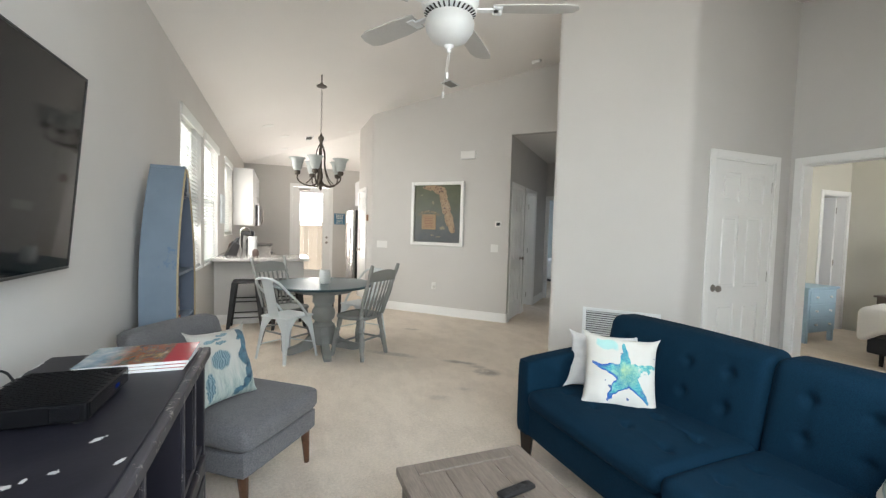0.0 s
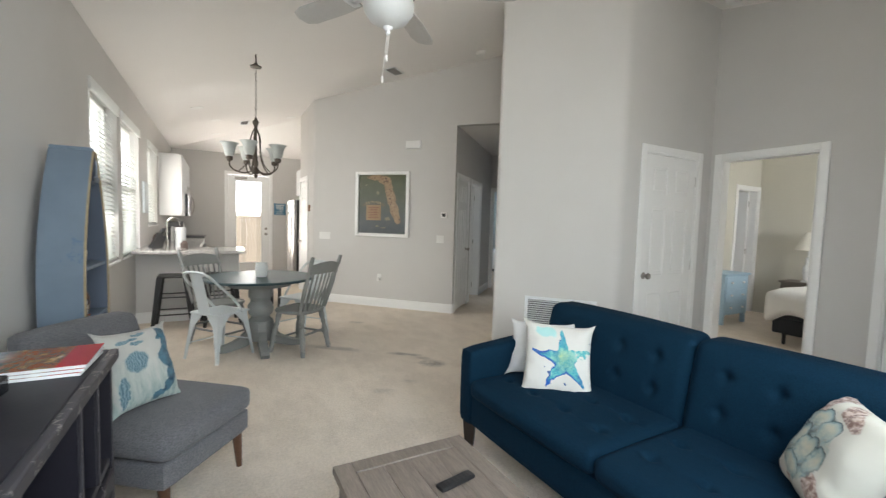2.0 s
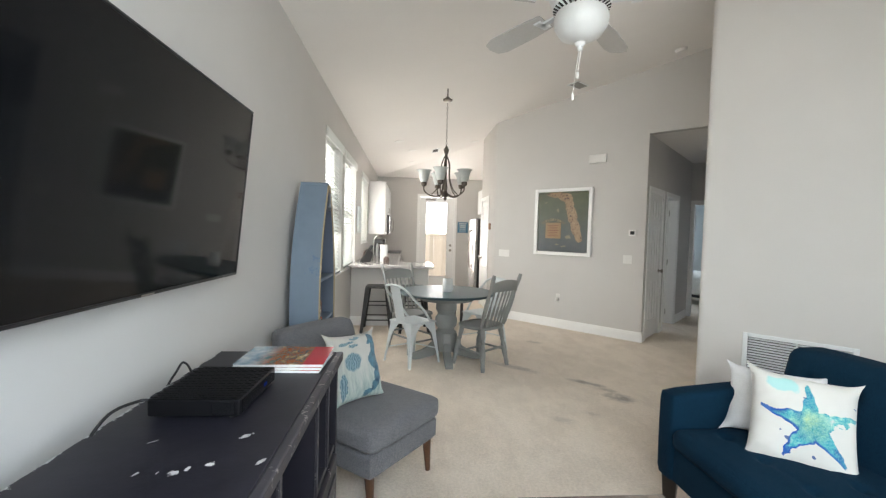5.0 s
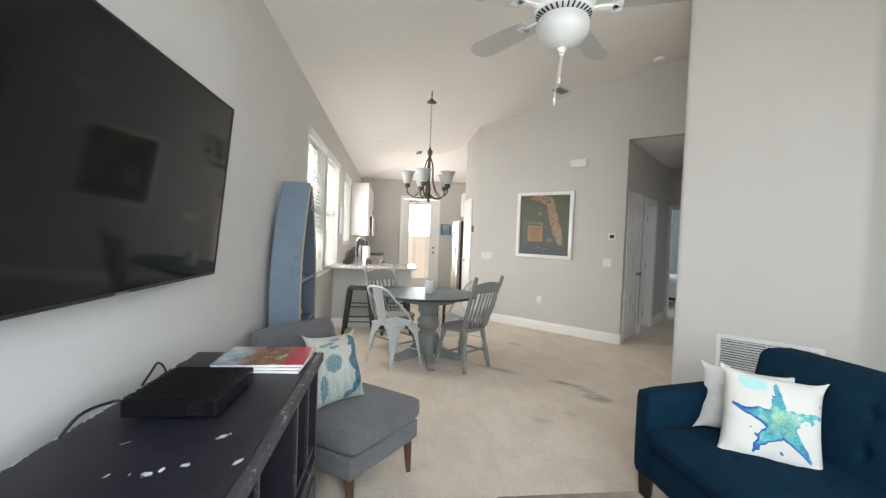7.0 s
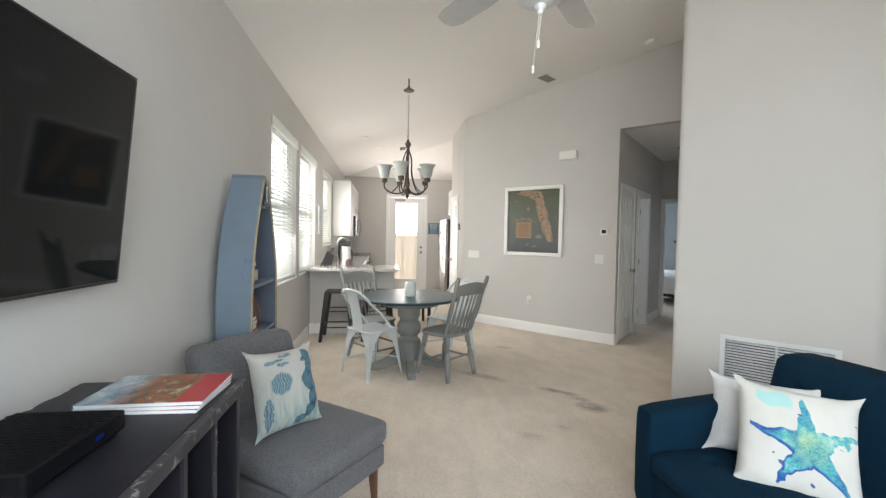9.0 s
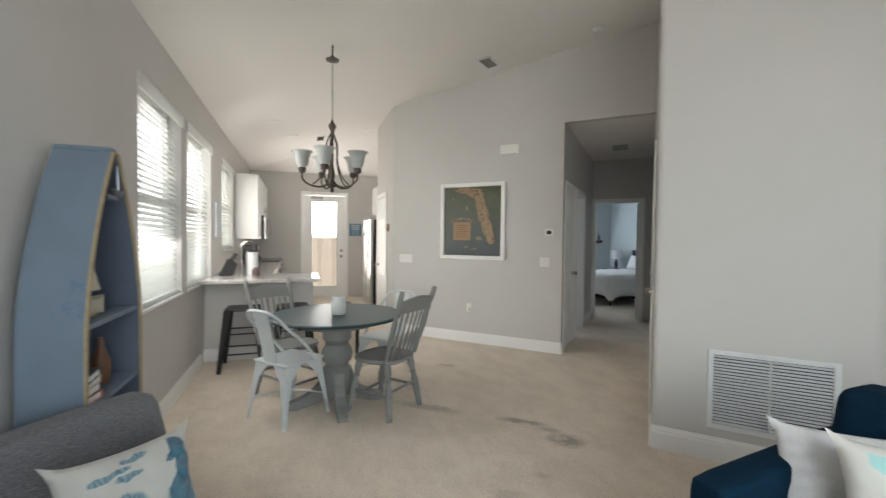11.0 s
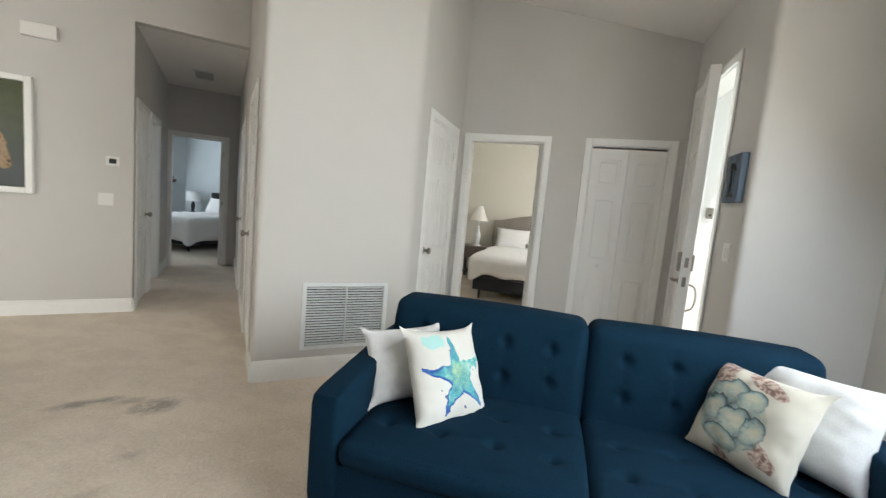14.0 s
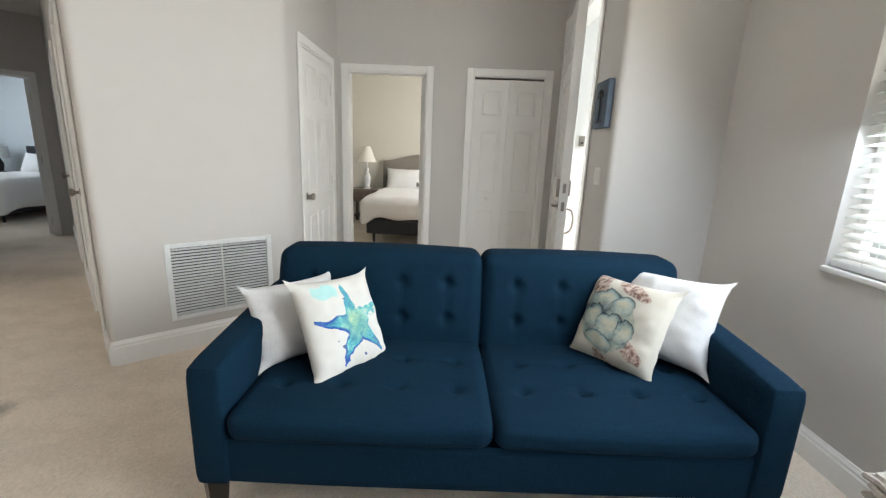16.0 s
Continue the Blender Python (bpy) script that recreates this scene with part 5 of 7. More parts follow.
part("bracket", bx((-0.09, -0.2, -0.10), (-0.0505, 0.2, 0.15), 0.004, 1), BLACKM, tv)

# slipper chair with its cushion
sc = thing("slipper_chair", pose(0.60, 2.83, 0, 0, 0, -128), "grey tweed armless slipper chair with walnut legs", "chair")
smooth(part("seat_base", soft_box((-0.285, -0.30, 0.19), (0.285, 0.33, 0.31), 0.02, 8), GREYF, sc), 60)
smooth(part("seat_cushion", soft_box((-0.29, -0.30, 0.312), (0.29, 0.345, 0.435), 0.035, 12, 0.014), GREYF, sc), 70)
bm = soft_box((-0.285, -0.36, 0.20), (0.285, -0.24, 0.80), 0.04, 12, 0.01)
for v in bm.verts:
    v.co.y -= 0.13 * max(0, (v.co.z - 0.4) / 0.4)
smooth(part("backrest", bm, GREYF, sc), 70)
for x in (-0.24, 0.24):
    part("leg", rod(bmesh.new(), (x, 0.30, 0), (x, 0.285, 0.195), 0.014, 0.026, 14), WALNUT, sc)
    part("leg", rod(bmesh.new(), (x, -0.34, 0), (x, -0.27, 0.205), 0.014, 0.026, 14), WALNUT, sc)
pillow("throw_pillow", (0.555, 2.80, 0.622), 0.325, 0.37, 0.11, 46, -22, 3, seahorse_print(), "cream cushion printed with blue seahorse and shell", 11)

# boat-shaped shelf
BLUEP = worn_paint("weathered_blue_paint", (0.165, 0.215, 0.275), (0.12, 0.185, 0.275), 0.60, 0.65, 3.0)
# darker copy of the worn blue, with the shade inside the boat in its colour
SHADEDB = worn_paint("shaded_blue_inside", (0.10, 0.125, 0.17), (0.06, 0.07, 0.10), 0.64, 0.65, 5.0)
RAWW = wood("raw_wood_edge", (0.30, 0.22, 0.12), (0.48, 0.38, 0.24), 0.7)
bs = thing("boat_shelf", pose(0.045, 3.60, 0), "blue weathered canoe-shaped bookshelf against the wall", "shelf")


def hull(z):
    """Half width of the boat at a height."""
    k = max(0.0, min(1.0, (1.72 - z) / 0.80))
    return 0.022 + 0.258 * math.sin(k * math.pi / 2) ** 0.9 - 0.05 * max(0, (0.5 - z) / 0.5) ** 2


zs = [1.714 * k / 24 for k in range(25)]
for sgn in (-1, 1):
    bm = bmesh.new()
    rows = []
    for z in zs:
        y = sgn * hull(z)
        yi = y - sgn * 0.018
        rows.append([bm.verts.new(c) for c in ((0, y, z), (0.195, y, z), (0.195, yi, z), (0, yi, z))])
    for a, b in zip(rows, rows[1:]):
        for k in range(4):
            bm.faces.new((a[k], a[(k + 1) % 4], b[(k + 1) % 4], b[k]))
    bm.faces.new(rows[0])
    bm.faces.new(rows[-1][::-1])
    bmesh.ops.recalc_face_normals(bm, faces=bm.faces)
    part("hull_side", bm, BLUEP if sgn < 0 else SHADEDB, bs, "weathered blue side board")
    bm = bmesh.new()
    rows = []
    for z in zs:
        y = sgn * hull(z)
        rows.append([bm.verts.new(c) for c in ((0.196, y + sgn * 0.004, z), (0.204, y + sgn * 0.004, z), (0.204, y - sgn * 0.014, z), (0.196, y - sgn * 0.014, z))])
    for a, b in zip(rows, rows[1:]):
        for k in range(4):
            bm.faces.new((a[k], a[(k + 1) % 4], b[(k + 1) % 4], b[k]))
    bm.faces.new(rows[0])
    bm.faces.new(rows[-1][::-1])
    bmesh.ops.recalc_face_normals(bm, faces=bm.faces)
    part("gunwale", bm, RAWW, bs, "rubbed raw-wood front edge")
bm = bmesh.new()
rows = [[bm.verts.new((0.004, s * (hull(z) - 0.019), z)) for s in (-1, 1)] + [bm.verts.new((0.016, s * (hull(z) - 0.019), z)) for s in (1, -1)] for z in zs]
for a, b in zip(rows, rows[1:]):
    for k in range(4):
        bm.faces.new((a[k], a[(k + 1) % 4], b[(k + 1) % 4], b[k]))
bm.faces.new(rows[0])
bm.faces.new(rows[-1][::-1])
bmesh.ops.recalc_face_normals(bm, faces=bm.faces)
part("back_board", bm, SHADEDB, bs)
for z in (0.08, 0.40, 0.725, 1.04):
    y = hull(z) - 0.019
    part("shelf_board", bx((0.017, -y, z - 0.02), (0.192, y, z), 0.002, 1), BLUEP, bs)
part("top_cap", bx((0.0, -0.03, 1.7145), (0.195, 0.03, 1.732), 0.004, 1), BLUEP, bs)
part("bow_block", bx((0.02, -0.055, 1.52), (0.19, 0.055, 1.54), 0.003, 1), SHADEDB, bs)
bm = tube(bmesh.new(), [(0.205, 0, 1.66), (0.207, 0, 1.56), (0.207, -0.025, 1.535), (0.207, -0.045, 1.56)], 0.006)
tube(bm, [(0.207, 0, 1.56), (0.207, 0.025, 1.535), (0.207, 0.045, 1.56)], 0.006)
part("anchor", bm, surface("pewter", (0.25, 0.27, 0.30), 0.4, 0.8), bs, "small pewter anchor ornament")

sb = thing("model_sailboat", pose(0.15, 3.53, 1.0405, 0, 0, 70), "small model sailboat with cream sails on the shelf", "model boat")
bm = bmesh.new()
for s in range(9):
    u = s / 8 * 2 - 1
    w = 0.035 * (1 - u * u) ** 0.6 + 0.002
    x = u * 0.11
    row = [bm.verts.new((x, -w, 0.07 + 0.014 * u * u)), bm.verts.new((x, -w * 0.5, 0.025)), bm.verts.new((x, 0, 0.008)), bm.verts.new((x, w * 0.5, 0.025)), bm.verts.new((x, w, 0.07 + 0.014 * u * u))]
    if s:
        for k in range(4):
            bm.faces.new((prev[k], row[k], row[k + 1], prev[k + 1]))
        bm.faces.new((prev[4], row[4], row[0], prev[0]))
    prev = row
part("boat_hull", bm, surface("cream_hull", (0.55, 0.50, 0.40), 0.5), sb)
part("stand", bx((-0.05, -0.025, 0), (0.05, 0.025, 0.012), 0.003, 1), RAWW, sb)
part("mast", rod(bmesh.new(), (0, 0, 0.07), (0, 0, 0.36), 0.003, 0.002), RAWW, sb)
SAIL = surface("cream_sailcloth", (0.60, 0.55, 0.46), 0.85, relief=0.1)
for pts in (((0.006, 0.10), (0.095, 0.105), (0.006, 0.34)), ((-0.006, 0.10), (-0.085, 0.11), (-0.006, 0.30))):
    part("sail", prism(bmesh.new(), pts, 0.002), SAIL, sb)

for z, items in ((0.7255, ((3.23, 0.030, 0.135, (0.55, 0.13, 0.06)), (3.23, 0.032, 0.13, (0.09, 0.10, 0.12)), (3.23, 0.026, 0.135, (0.62, 0.55, 0.42)), (3.23, 0.03, 0.14, (0.05, 0.06, 0.08)))),):
    at = z
    for k, (y, th, dp, c) in enumerate(items):
        bk = thing("book", pose(0.152, y + 0.22, at, 0, 0, 3 * k - 4), "hardback book lying in a stack on the blue shelf", "book", "books on the boat shelf")
        part("page_block", bx((-dp / 2 + 0.004, -0.062, 0.003), (dp / 2 - 0.004, 0.064, th - 0.003)), PAGES, bk)
        cv = surface("book_cloth", c, 0.7, vary=0.1)
        bm = bmesh.new()
        box(bm, (-dp / 2, -0.068, 0), (dp / 2, 0.068, 0.0028))
        box(bm, (-dp / 2, -0.068, th - 0.0028), (dp / 2, 0.068, th))
        box(bm, (-dp / 2, 0.0645, 0.0028), (dp / 2, 0.068, th - 0.0028))
        part("cover", bm, cv, bk)
        at += th
bm = lathe(bmesh.new(), [(0.03, 0), (0.034, 0.02), (0.034, 0.10), (0.02, 0.14), (0.012, 0.16), (0.012, 0.20)], 16)
btl = tagged(smooth(part("bottle", bm, surface("brown_carved_wood", (0.16, 0.07, 0.035), 0.35))), "carved brown wooden bottle on the shelf", "bottle")
btl.location = (0.15, 3.70, 0.7255)

# ceiling fan with bowl light
fx, fy, fz = 1.635, 2.42, ceiling_height(1.635, 2.42)
fan = thing("ceiling_fan", pose(fx, fy, 0), "white five-blade ceiling fan with frosted bowl light", "ceiling fan")
smooth(part("canopy", lathe(bmesh.new(), [(0.02, fz - 0.13), (0.05, fz - 0.11), (0.07, fz - 0.05), (0.074, fz + 0.02)], 24), WHITEM, fan))
part("down_rod", rod(bmesh.new(), (0, 0, 2.66), (0, 0, fz - 0.10), 0.013), WHITEM, fan)
smooth(part("motor_housing", lathe(bmesh.new(), [(0.09, 2.455), (0.135, 2.475), (0.15, 2.52), (0.145, 2.58), (0.11, 2.63), (0.05, 2.66), (0.02, 2.68)], 32), WHITEM, fan))
for k in range(30):
    a = radians(12 * k)
    bm = bmesh.new()
    box(bm, (-0.004, -0.018, -0.002), (0.004, 0.018, 0.002), m=pose(0, 0, 0, 0, 0, 0))
    if k == 0:
        slot = o = part("cooling_slot", bm, BLACKM, fan)
    else:
        bm.free()
        o = new("cooling_slot", slot.data)
        o.parent = fan
    o.matrix_basis = Matrix.Rotation(a, 4, "Z") @ Matrix.Translation((0, 0.1155, 2.4635)) @ Matrix.Rotation(radians(24), 4, "X")
FROST = surface("frosted_glass_bowl", (0.60, 0.61, 0.60), 0.35, vary=0.02, relief=0.0)
smooth(part("light_bowl", lathe(bmesh.new(), [(0.004, 2.315), (0.05, 2.322), (0.095, 2.345), (0.122, 2.385), (0.128, 2.42), (0.118, 2.45), (0.10, 2.458)], 32), FROST, fan, "frosted white glass bowl"))
smooth(part("finial", lathe(bmesh.new(), [(0.004, 2.275), (0.012, 2.28), (0.011, 2.295), (0.022, 2.302), (0.026, 2.312), (0.01, 2.318)], 16), WHITEM, fan))
BLADE = surface("whitewashed_blade", (0.50, 0.49, 0.47), 0.5, vary=0.05)
for k in range(5):
    rot = Matrix.Rotation(radians(72 * k + 30), 4, "Z")
    bm = bmesh.new()
    tilt = Matrix.Translation((0, 0, 2.50)) @ Matrix.Rotation(radians(11), 4, "Y")
    out = [(-0.055, 0.22), (-0.068, 0.36), (-0.07, 0.58), (-0.05, 0.64), (0, 0.655), (0.05, 0.64), (0.07, 0.58), (0.068, 0.36), (0.055, 0.22)]
    lo = [bm.verts.new((x, y, -0.003)) for x, y in out]
    hi = [bm.verts.new((x, y, 0.003)) for x, y in out]
    bm.faces.new(lo[::-1])
    bm.faces.new(hi)
    for i in range(9):
        j = (i + 1) % 9
        bm.faces.new((lo[i], lo[j], hi[j], hi[i]))
    bmesh.ops.transform(bm, matrix=rot @ tilt, verts=bm.verts)
    bl = part("blade", bm, BLADE, fan)
    bm = bmesh.new()
    box(bm, (-0.018, 0.12, 2.485), (0.018, 0.25, 2.497), 0.004, 1)
    box(bm, (-0.045, 0.22, 2.485), (0.045, 0.27, 2.494), 0.004, 1)
    bmesh.ops.transform(bm, matrix=rot, verts=bm.verts)
    part("blade_iron", bm, WHITEM, bl)
for dx, zb, zt in ((0.006, 2.155, 2.28), (-0.004, 2.06, 2.28)):
    bm = rod(bmesh.new(), (dx, 0.06 if zb < 2.1 else 0.03, zb + 0.03), (dx, 0.0, zt), 0.0015, seg=6)
    rod(bm, (dx, 0.06 if zb < 2.1 else 0.03, zb), (dx, 0.06 if zb < 2.1 else 0.03, zb + 0.032), 0.006)
    part("pull_chain", bm, WHITEP, fan)

# ---- dining corner ----
dt = thing("dining_table", pose(1.27, 5.0, 0, 0, 0, 20), "round dark teal topped table on a grey pedestal", "table")
smooth(part("tabletop", lathe(bmesh.new(), [(0.505, 0.722), (0.522, 0.727), (0.525, 0.742), (0.518, 0.75)], 64), TABLETOP, dt, "dark teal painted round top"))
part("apron", rod(bmesh.new(), (0, 0, 0.66), (0, 0, 0.7215), 0.30, 0.32, 40), GREYPAINT, dt)
smooth(part("pedestal", lathe(bmesh.new(), [(0.12, 0.10), (0.12, 0.30), (0.095, 0.32), (0.088, 0.345), (0.115, 0.37), (0.125, 0.42), (0.118, 0.46), (0.092, 0.50), (0.10, 0.53), (0.115, 0.545), (0.115, 0.655)], 28), GREYPAINT, dt))
for k in range(4):
    bm = bmesh.new()
    prism(bm, [(0.08, 0.28), (0.08, 0.08), (0.13, 0.045), (0.31, 0.0), (0.38, 0.0), (0.39, 0.035), (0.36, 0.06), (0.27, 0.09), (0.20, 0.13), (0.135, 0.20), (0.125, 0.28)], 0.075, Matrix.Rotation(radians(90 * k + 72), 4, "Z") @ Matrix.Translation((0, -0.0375, 0)))
    part("pedestal_foot", bm, GREYPAINT, dt)
CERAMIC = surface("white_bisque_ceramic", (0.66, 0.67, 0.65), 0.6, vary=0.03, fine=60, relief=0.2)
vz = tagged(smooth(part("vase", lathe(bmesh.new(), [(0.045, 0), (0.056, 0.012), (0.061, 0.06), (0.056, 0.12), (0.049, 0.145), (0.043, 0.145), (0.050, 0.115), (0.054, 0.06), (0.04, 0.018)], 28), CERAMIC)), "small white ceramic pot on the dining table", "vase")
vz.location = (1.275, 4.95, 0.7505)


def turned(bm, p, q, r):
    """A turned leg with rings and swellings."""
    p, q = Vector(p), Vector(q)
    n = (q - p).length
    prof = [(0.62, 0), (0.72, 0.02), (0.66, 0.05), (0.9, 0.08), (0.66, 0.11), (0.9, 0.15), (0.66, 0.19), (0.85, 0.24), (1.0, 0.42), (0.95, 0.55), (0.62, 0.64), (0.6, 0.66), (0.95, 0.70), (0.62, 0.74), (0.9, 0.82), (0.95, 0.9), (0.8, 1.0)]
    return lathe(bm, [(r * a, n * h) for a, h in prof], 14, p, q - p)


def windsor(m, label):
    """Spindle-back dining chair, facing its local +y."""
    ob = thing("dining_chair", m, label, "chair", "chairs round the table")
    bm = bmesh.new()
    n = 28
    rings = []
    for z, k in ((0.405, 0.90), (0.415, 0.985), (0.43, 1.0), (0.442, 0.97)):
        ring = []
        for i in range(n):
            a = 2 * math.pi * i / n
            c, s = math.cos(a), math.sin(a)
            e = 0.62
            ring.append(bm.verts.new((0.215 * k * math.copysign(abs(c) ** e, c) * (1.04 if s > 0 else 0.94), 0.205 * k * math.copysign(abs(s) ** e, s), z)))
        rings.append(ring)
    for a, b in zip(rings, rings[1:]):
        for i in range(n):
            bm.faces.new((a[i], a[(i + 1) % n], b[(i + 1) % n], b[i]))
    bm.faces.new(rings[0][::-1])
    top = bm.faces.new(rings[-1])
    r = bmesh.ops.inset_region(bm, faces=[top], thickness=0.05)
    for v in top.verts:
        v.co.z -= 0.012
    smooth(part("seat", bm, GREYPAINT, ob), 50)
    feet = {}
    for x in (-1, 1):
        for y in (-1, 1):
            p, q = (x * 0.20, y * 0.205, 0), (x * 0.145, y * 0.14, 0.408)
            feet[(x, y)] = (Vector(p), Vector(q))
            smooth(part("leg", turned(bmesh.new(), p, q, 0.029), GREYPAINT, ob))
    for x in (-1, 1):
        a, b = (feet[(x, k)][0].lerp(feet[(x, k)][1], 0.42) for k in (-1, 1))
        part("stretcher", rod(bmesh.new(), a, b, 0.011), GREYPAINT, ob)
    for y, f in ((-1, 0.5), (1, 0.3)):
        a, b = (feet[(k, y)][0].lerp(feet[(k, y)][1], f) for k in (-1, 1))
        part("stretcher", rod(bmesh.new(), a, b, 0.011), GREYPAINT, ob)
    back = lambda x, z: Vector((x * (1 + 0.14 * (z - 0.44) / 0.5), -0.175 - 0.16 * (z - 0.44) / 0.5 + 0.06 * (x / 0.2) ** 2 * 0.4, z))
    for x in (-0.19, 0.19):
        smooth(part("back_post", turned(bmesh.new(), back(x, 0.435), back(x, 0.985), 0.022), GREYPAINT, ob))
    for k in range(6):
        x = -0.135 + 0.054 * k
        bm = bmesh.new()
        pts = [back(x, 0.43 + 0.40 * j / 8) for j in range(9)]
        tube(bm, pts, [0.007, 0.008, 0.011, 0.015, 0.012, 0.007, 0.009, 0.011, 0.007], 8)
        smooth(part("spindle", bm, GREYPAINT, ob))
    bm = bmesh.new()
    top = [back(-0.185 + 0.37 * k / 10, 0.905 + 0.032 * math.sin(math.pi * k / 10)) for k in range(11)]
    low = [back(-0.185 + 0.37 * k / 10, 0.815) for k in range(11)]
    va = [[bm.verts.new(p + Vector((0, o, 0))) for p in line] for o in (-0.009, 0.009) for line in (low, top)]
    for i in range(10):
        bm.faces.new((va[0][i], va[0][i + 1], va[1][i + 1], va[1][i]))
        bm.faces.new((va[2][i + 1], va[2][i], va[3][i], va[3][i + 1]))
        bm.faces.new((va[1][i], va[1][i + 1], va[3][i + 1], va[3][i]))
        bm.faces.new((va[2][i], va[2][i + 1], va[0][i + 1], va[0][i]))
    for e in (0, 10):
        bm.faces.new((va[0][e], va[1][e], va[3][e], va[2][e]))
    bmesh.ops.recalc_face_normals(bm, faces=bm.faces)
    part("crest_rail", bm, GREYPAINT, ob)
    return ob


w1 = windsor(pose(1.63, 4.80, 0, 0, 0, 40), "grey painted spindle-back wooden chair drawn to the table")
copy_thing(w1, pose(0.90, 5.40, 0, 0, 0, -142))


CHAIRW = surface("pale_grey_enamel", (0.60, 0.64, 0.65), 0.34, vary=0.05, relief=0.02)


def metal_chair(m, label):
    """Pressed white metal cafe chair with hooped back and low side rails, facing its local +y."""
    ob = thing("metal_chair", m, label, "chair", "chairs round the table")
    bm = soft_box((-0.185, -0.175, 0.425), (0.185, 0.185, 0.45), 0.011, 10)
    for v in bm.verts:
        if v.co.z > 0.44:
            v.co.z -= 0.006 * math.exp(-((v.co.x / 0.12) ** 2 + (v.co.y / 0.12) ** 2))
    smooth(part("seat", bm, CHAIRW, ob), 50)
    for x in (-1, 1):
        for y in (-1, 1):
            bm = bmesh.new()
            rows = []
            for k in range(9):
                h = k / 8
                z = 0.43 * h
                cx, cy = x * (0.215 - 0.045 * h), y * (0.215 - 0.05 * h)
                w = 0.024 + 0.060 * h ** 1.7 + (0.06 if k == 8 else 0.03 if k == 7 else 0)
                rows.append([bm.verts.new(c) for c in ((cx - x * w, cy, z), (cx, cy, z), (cx, cy - y * w, z), (cx - x * 0.006, cy - y * w, z), (cx - x * 0.006, cy - y * 0.006, z), (cx - x * w, cy - y * 0.006, z))])
            for a, b in zip(rows, rows[1:]):
                for k in range(6):
                    bm.faces.new((a[k], a[(k + 1) % 6], b[(k + 1) % 6], b[k]))
            bm.faces.new(rows[0])
            bm.faces.new(rows[-1])
            bmesh.ops.recalc_face_normals(bm, faces=bm.faces)
            leg = part("leg", bm, CHAIRW, ob)
            part("rubber_foot", rod(bmesh.new(), (x * 0.208, y * 0.208, 0.0), (x * 0.208, y * 0.208, 0.012), 0.014), WHITEP, leg)
    part("brace", tube(bmesh.new(), [(-0.19, -0.19, 0.15), (0, 0, 0.20), (0.19, 0.19, 0.15)], 0.006), CHAIRW, ob)
    part("brace", tube(bmesh.new(), [(0.19, -0.19, 0.15), (0, 0, 0.208), (-0.19, 0.19, 0.15)], 0.006), CHAIRW, ob)
    hoop = spline([(-0.185, 0.10, 0.435), (-0.20, -0.02, 0.58), (-0.195, -0.17, 0.72), (-0.165, -0.24, 0.80), (-0.08, -0.262, 0.835), (0.08, -0.262, 0.835), (0.165, -0.24, 0.80), (0.195, -0.17, 0.72), (0.20, -0.02, 0.58), (0.185, 0.10, 0.435)], 5)
    smooth(part("back_hoop", tube(bmesh.new(), hoop, 0.0125, 10), CHAIRW, ob))
    bm = bmesh.new()
    a = [(-0.075, -0.155, 0.44), (-0.072, -0.20, 0.62), (-0.075, -0.258, 0.832)]
    rows = []
    for k in range(7):
        h = k / 6
        y, z = -0.165 - 0.09 * h ** 1.2, 0.438 + 0.39 * h
        rows.append([bm.verts.new((x, y - 0.006 * (1 - (x / 0.075) ** 2) + o, z)) for o in (0, 0.003) for x in (-0.075, -0.025, 0.025, 0.075)])
    for p, q in zip(rows, rows[1:]):
        for k in range(3):
            bm.faces.new((p[k], p[k + 1], q[k + 1], q[k]))
            bm.faces.new((p[5 + k], p[4 + k], q[4 + k], q[5 + k]))
        bm.faces.new((p[0], q[0], q[4], p[4]))
        bm.faces.new((p[3], p[7], q[7], q[3]))
    part("splat", bm, CHAIRW, ob)
    return ob


m1 = metal_chair(pose(0.90, 4.90, 0, 0, 0, -50), "white enamelled metal cafe chair beside the table")
copy_thing(m1, pose(1.76, 5.42, 0, 0, 0, 127))

# chandelier
hx, hy, hz = 1.247, 5.308, ceiling_height(1.247, 5.308)
ch = thing("chandelier", pose(hx, hy, 0), "bronze five-arm chandelier with white glass bell shades", "chandelier")
part("hook", tube(bmesh.new(), [(0, 0, hz + 0.03), (0, 0, hz - 0.10)], 0.007), BRONZE, ch)
smooth(part("canopy", lathe(bmesh.new(), [(0.012, hz - 0.145), (0.055, hz - 0.135), (0.058, hz - 0.125), (0.03, hz - 0.11), (0.012, hz - 0.09)], 20), BRONZE, ch))
bm = bmesh.new()
z = 2.40
k = 0
while z < hz - 0.15:
    ring = [(0.008 * math.cos(a), 0, 0.02 * math.sin(a)) if k % 2 else (0, 0.008 * math.cos(a), 0.02 * math.sin(a)) for a in [2 * math.pi * i / 10 for i in range(11)]]
    tube(bm, [(x, y, z + q) for x, y, q in ring], 0.0019, 5)
    z += 0.034
    k += 1
tagged(part("chain", bm, BRONZE, ch), "bronze hanging chain")
smooth(part("stem", lathe(bmesh.new(), [(0.004, 1.765), (0.012, 1.775), (0.02, 1.79), (0.012, 1.805), (0.038, 1.82), (0.045, 1.84), (0.03, 1.86), (0.018, 1.88), (0.026, 1.92), (0.02, 1.96), (0.012, 2.02), (0.012, 2.24), (0.02, 2.27), (0.015, 2.30), (0.03, 2.34), (0.034, 2.36), (0.016, 2.38), (0.008, 2.405)], 18), BRONZE, ch))
SHADE = surface("alabaster_glass", (0.42, 0.44, 0.42), 0.4, vary=0.08, broad=8, relief=0)
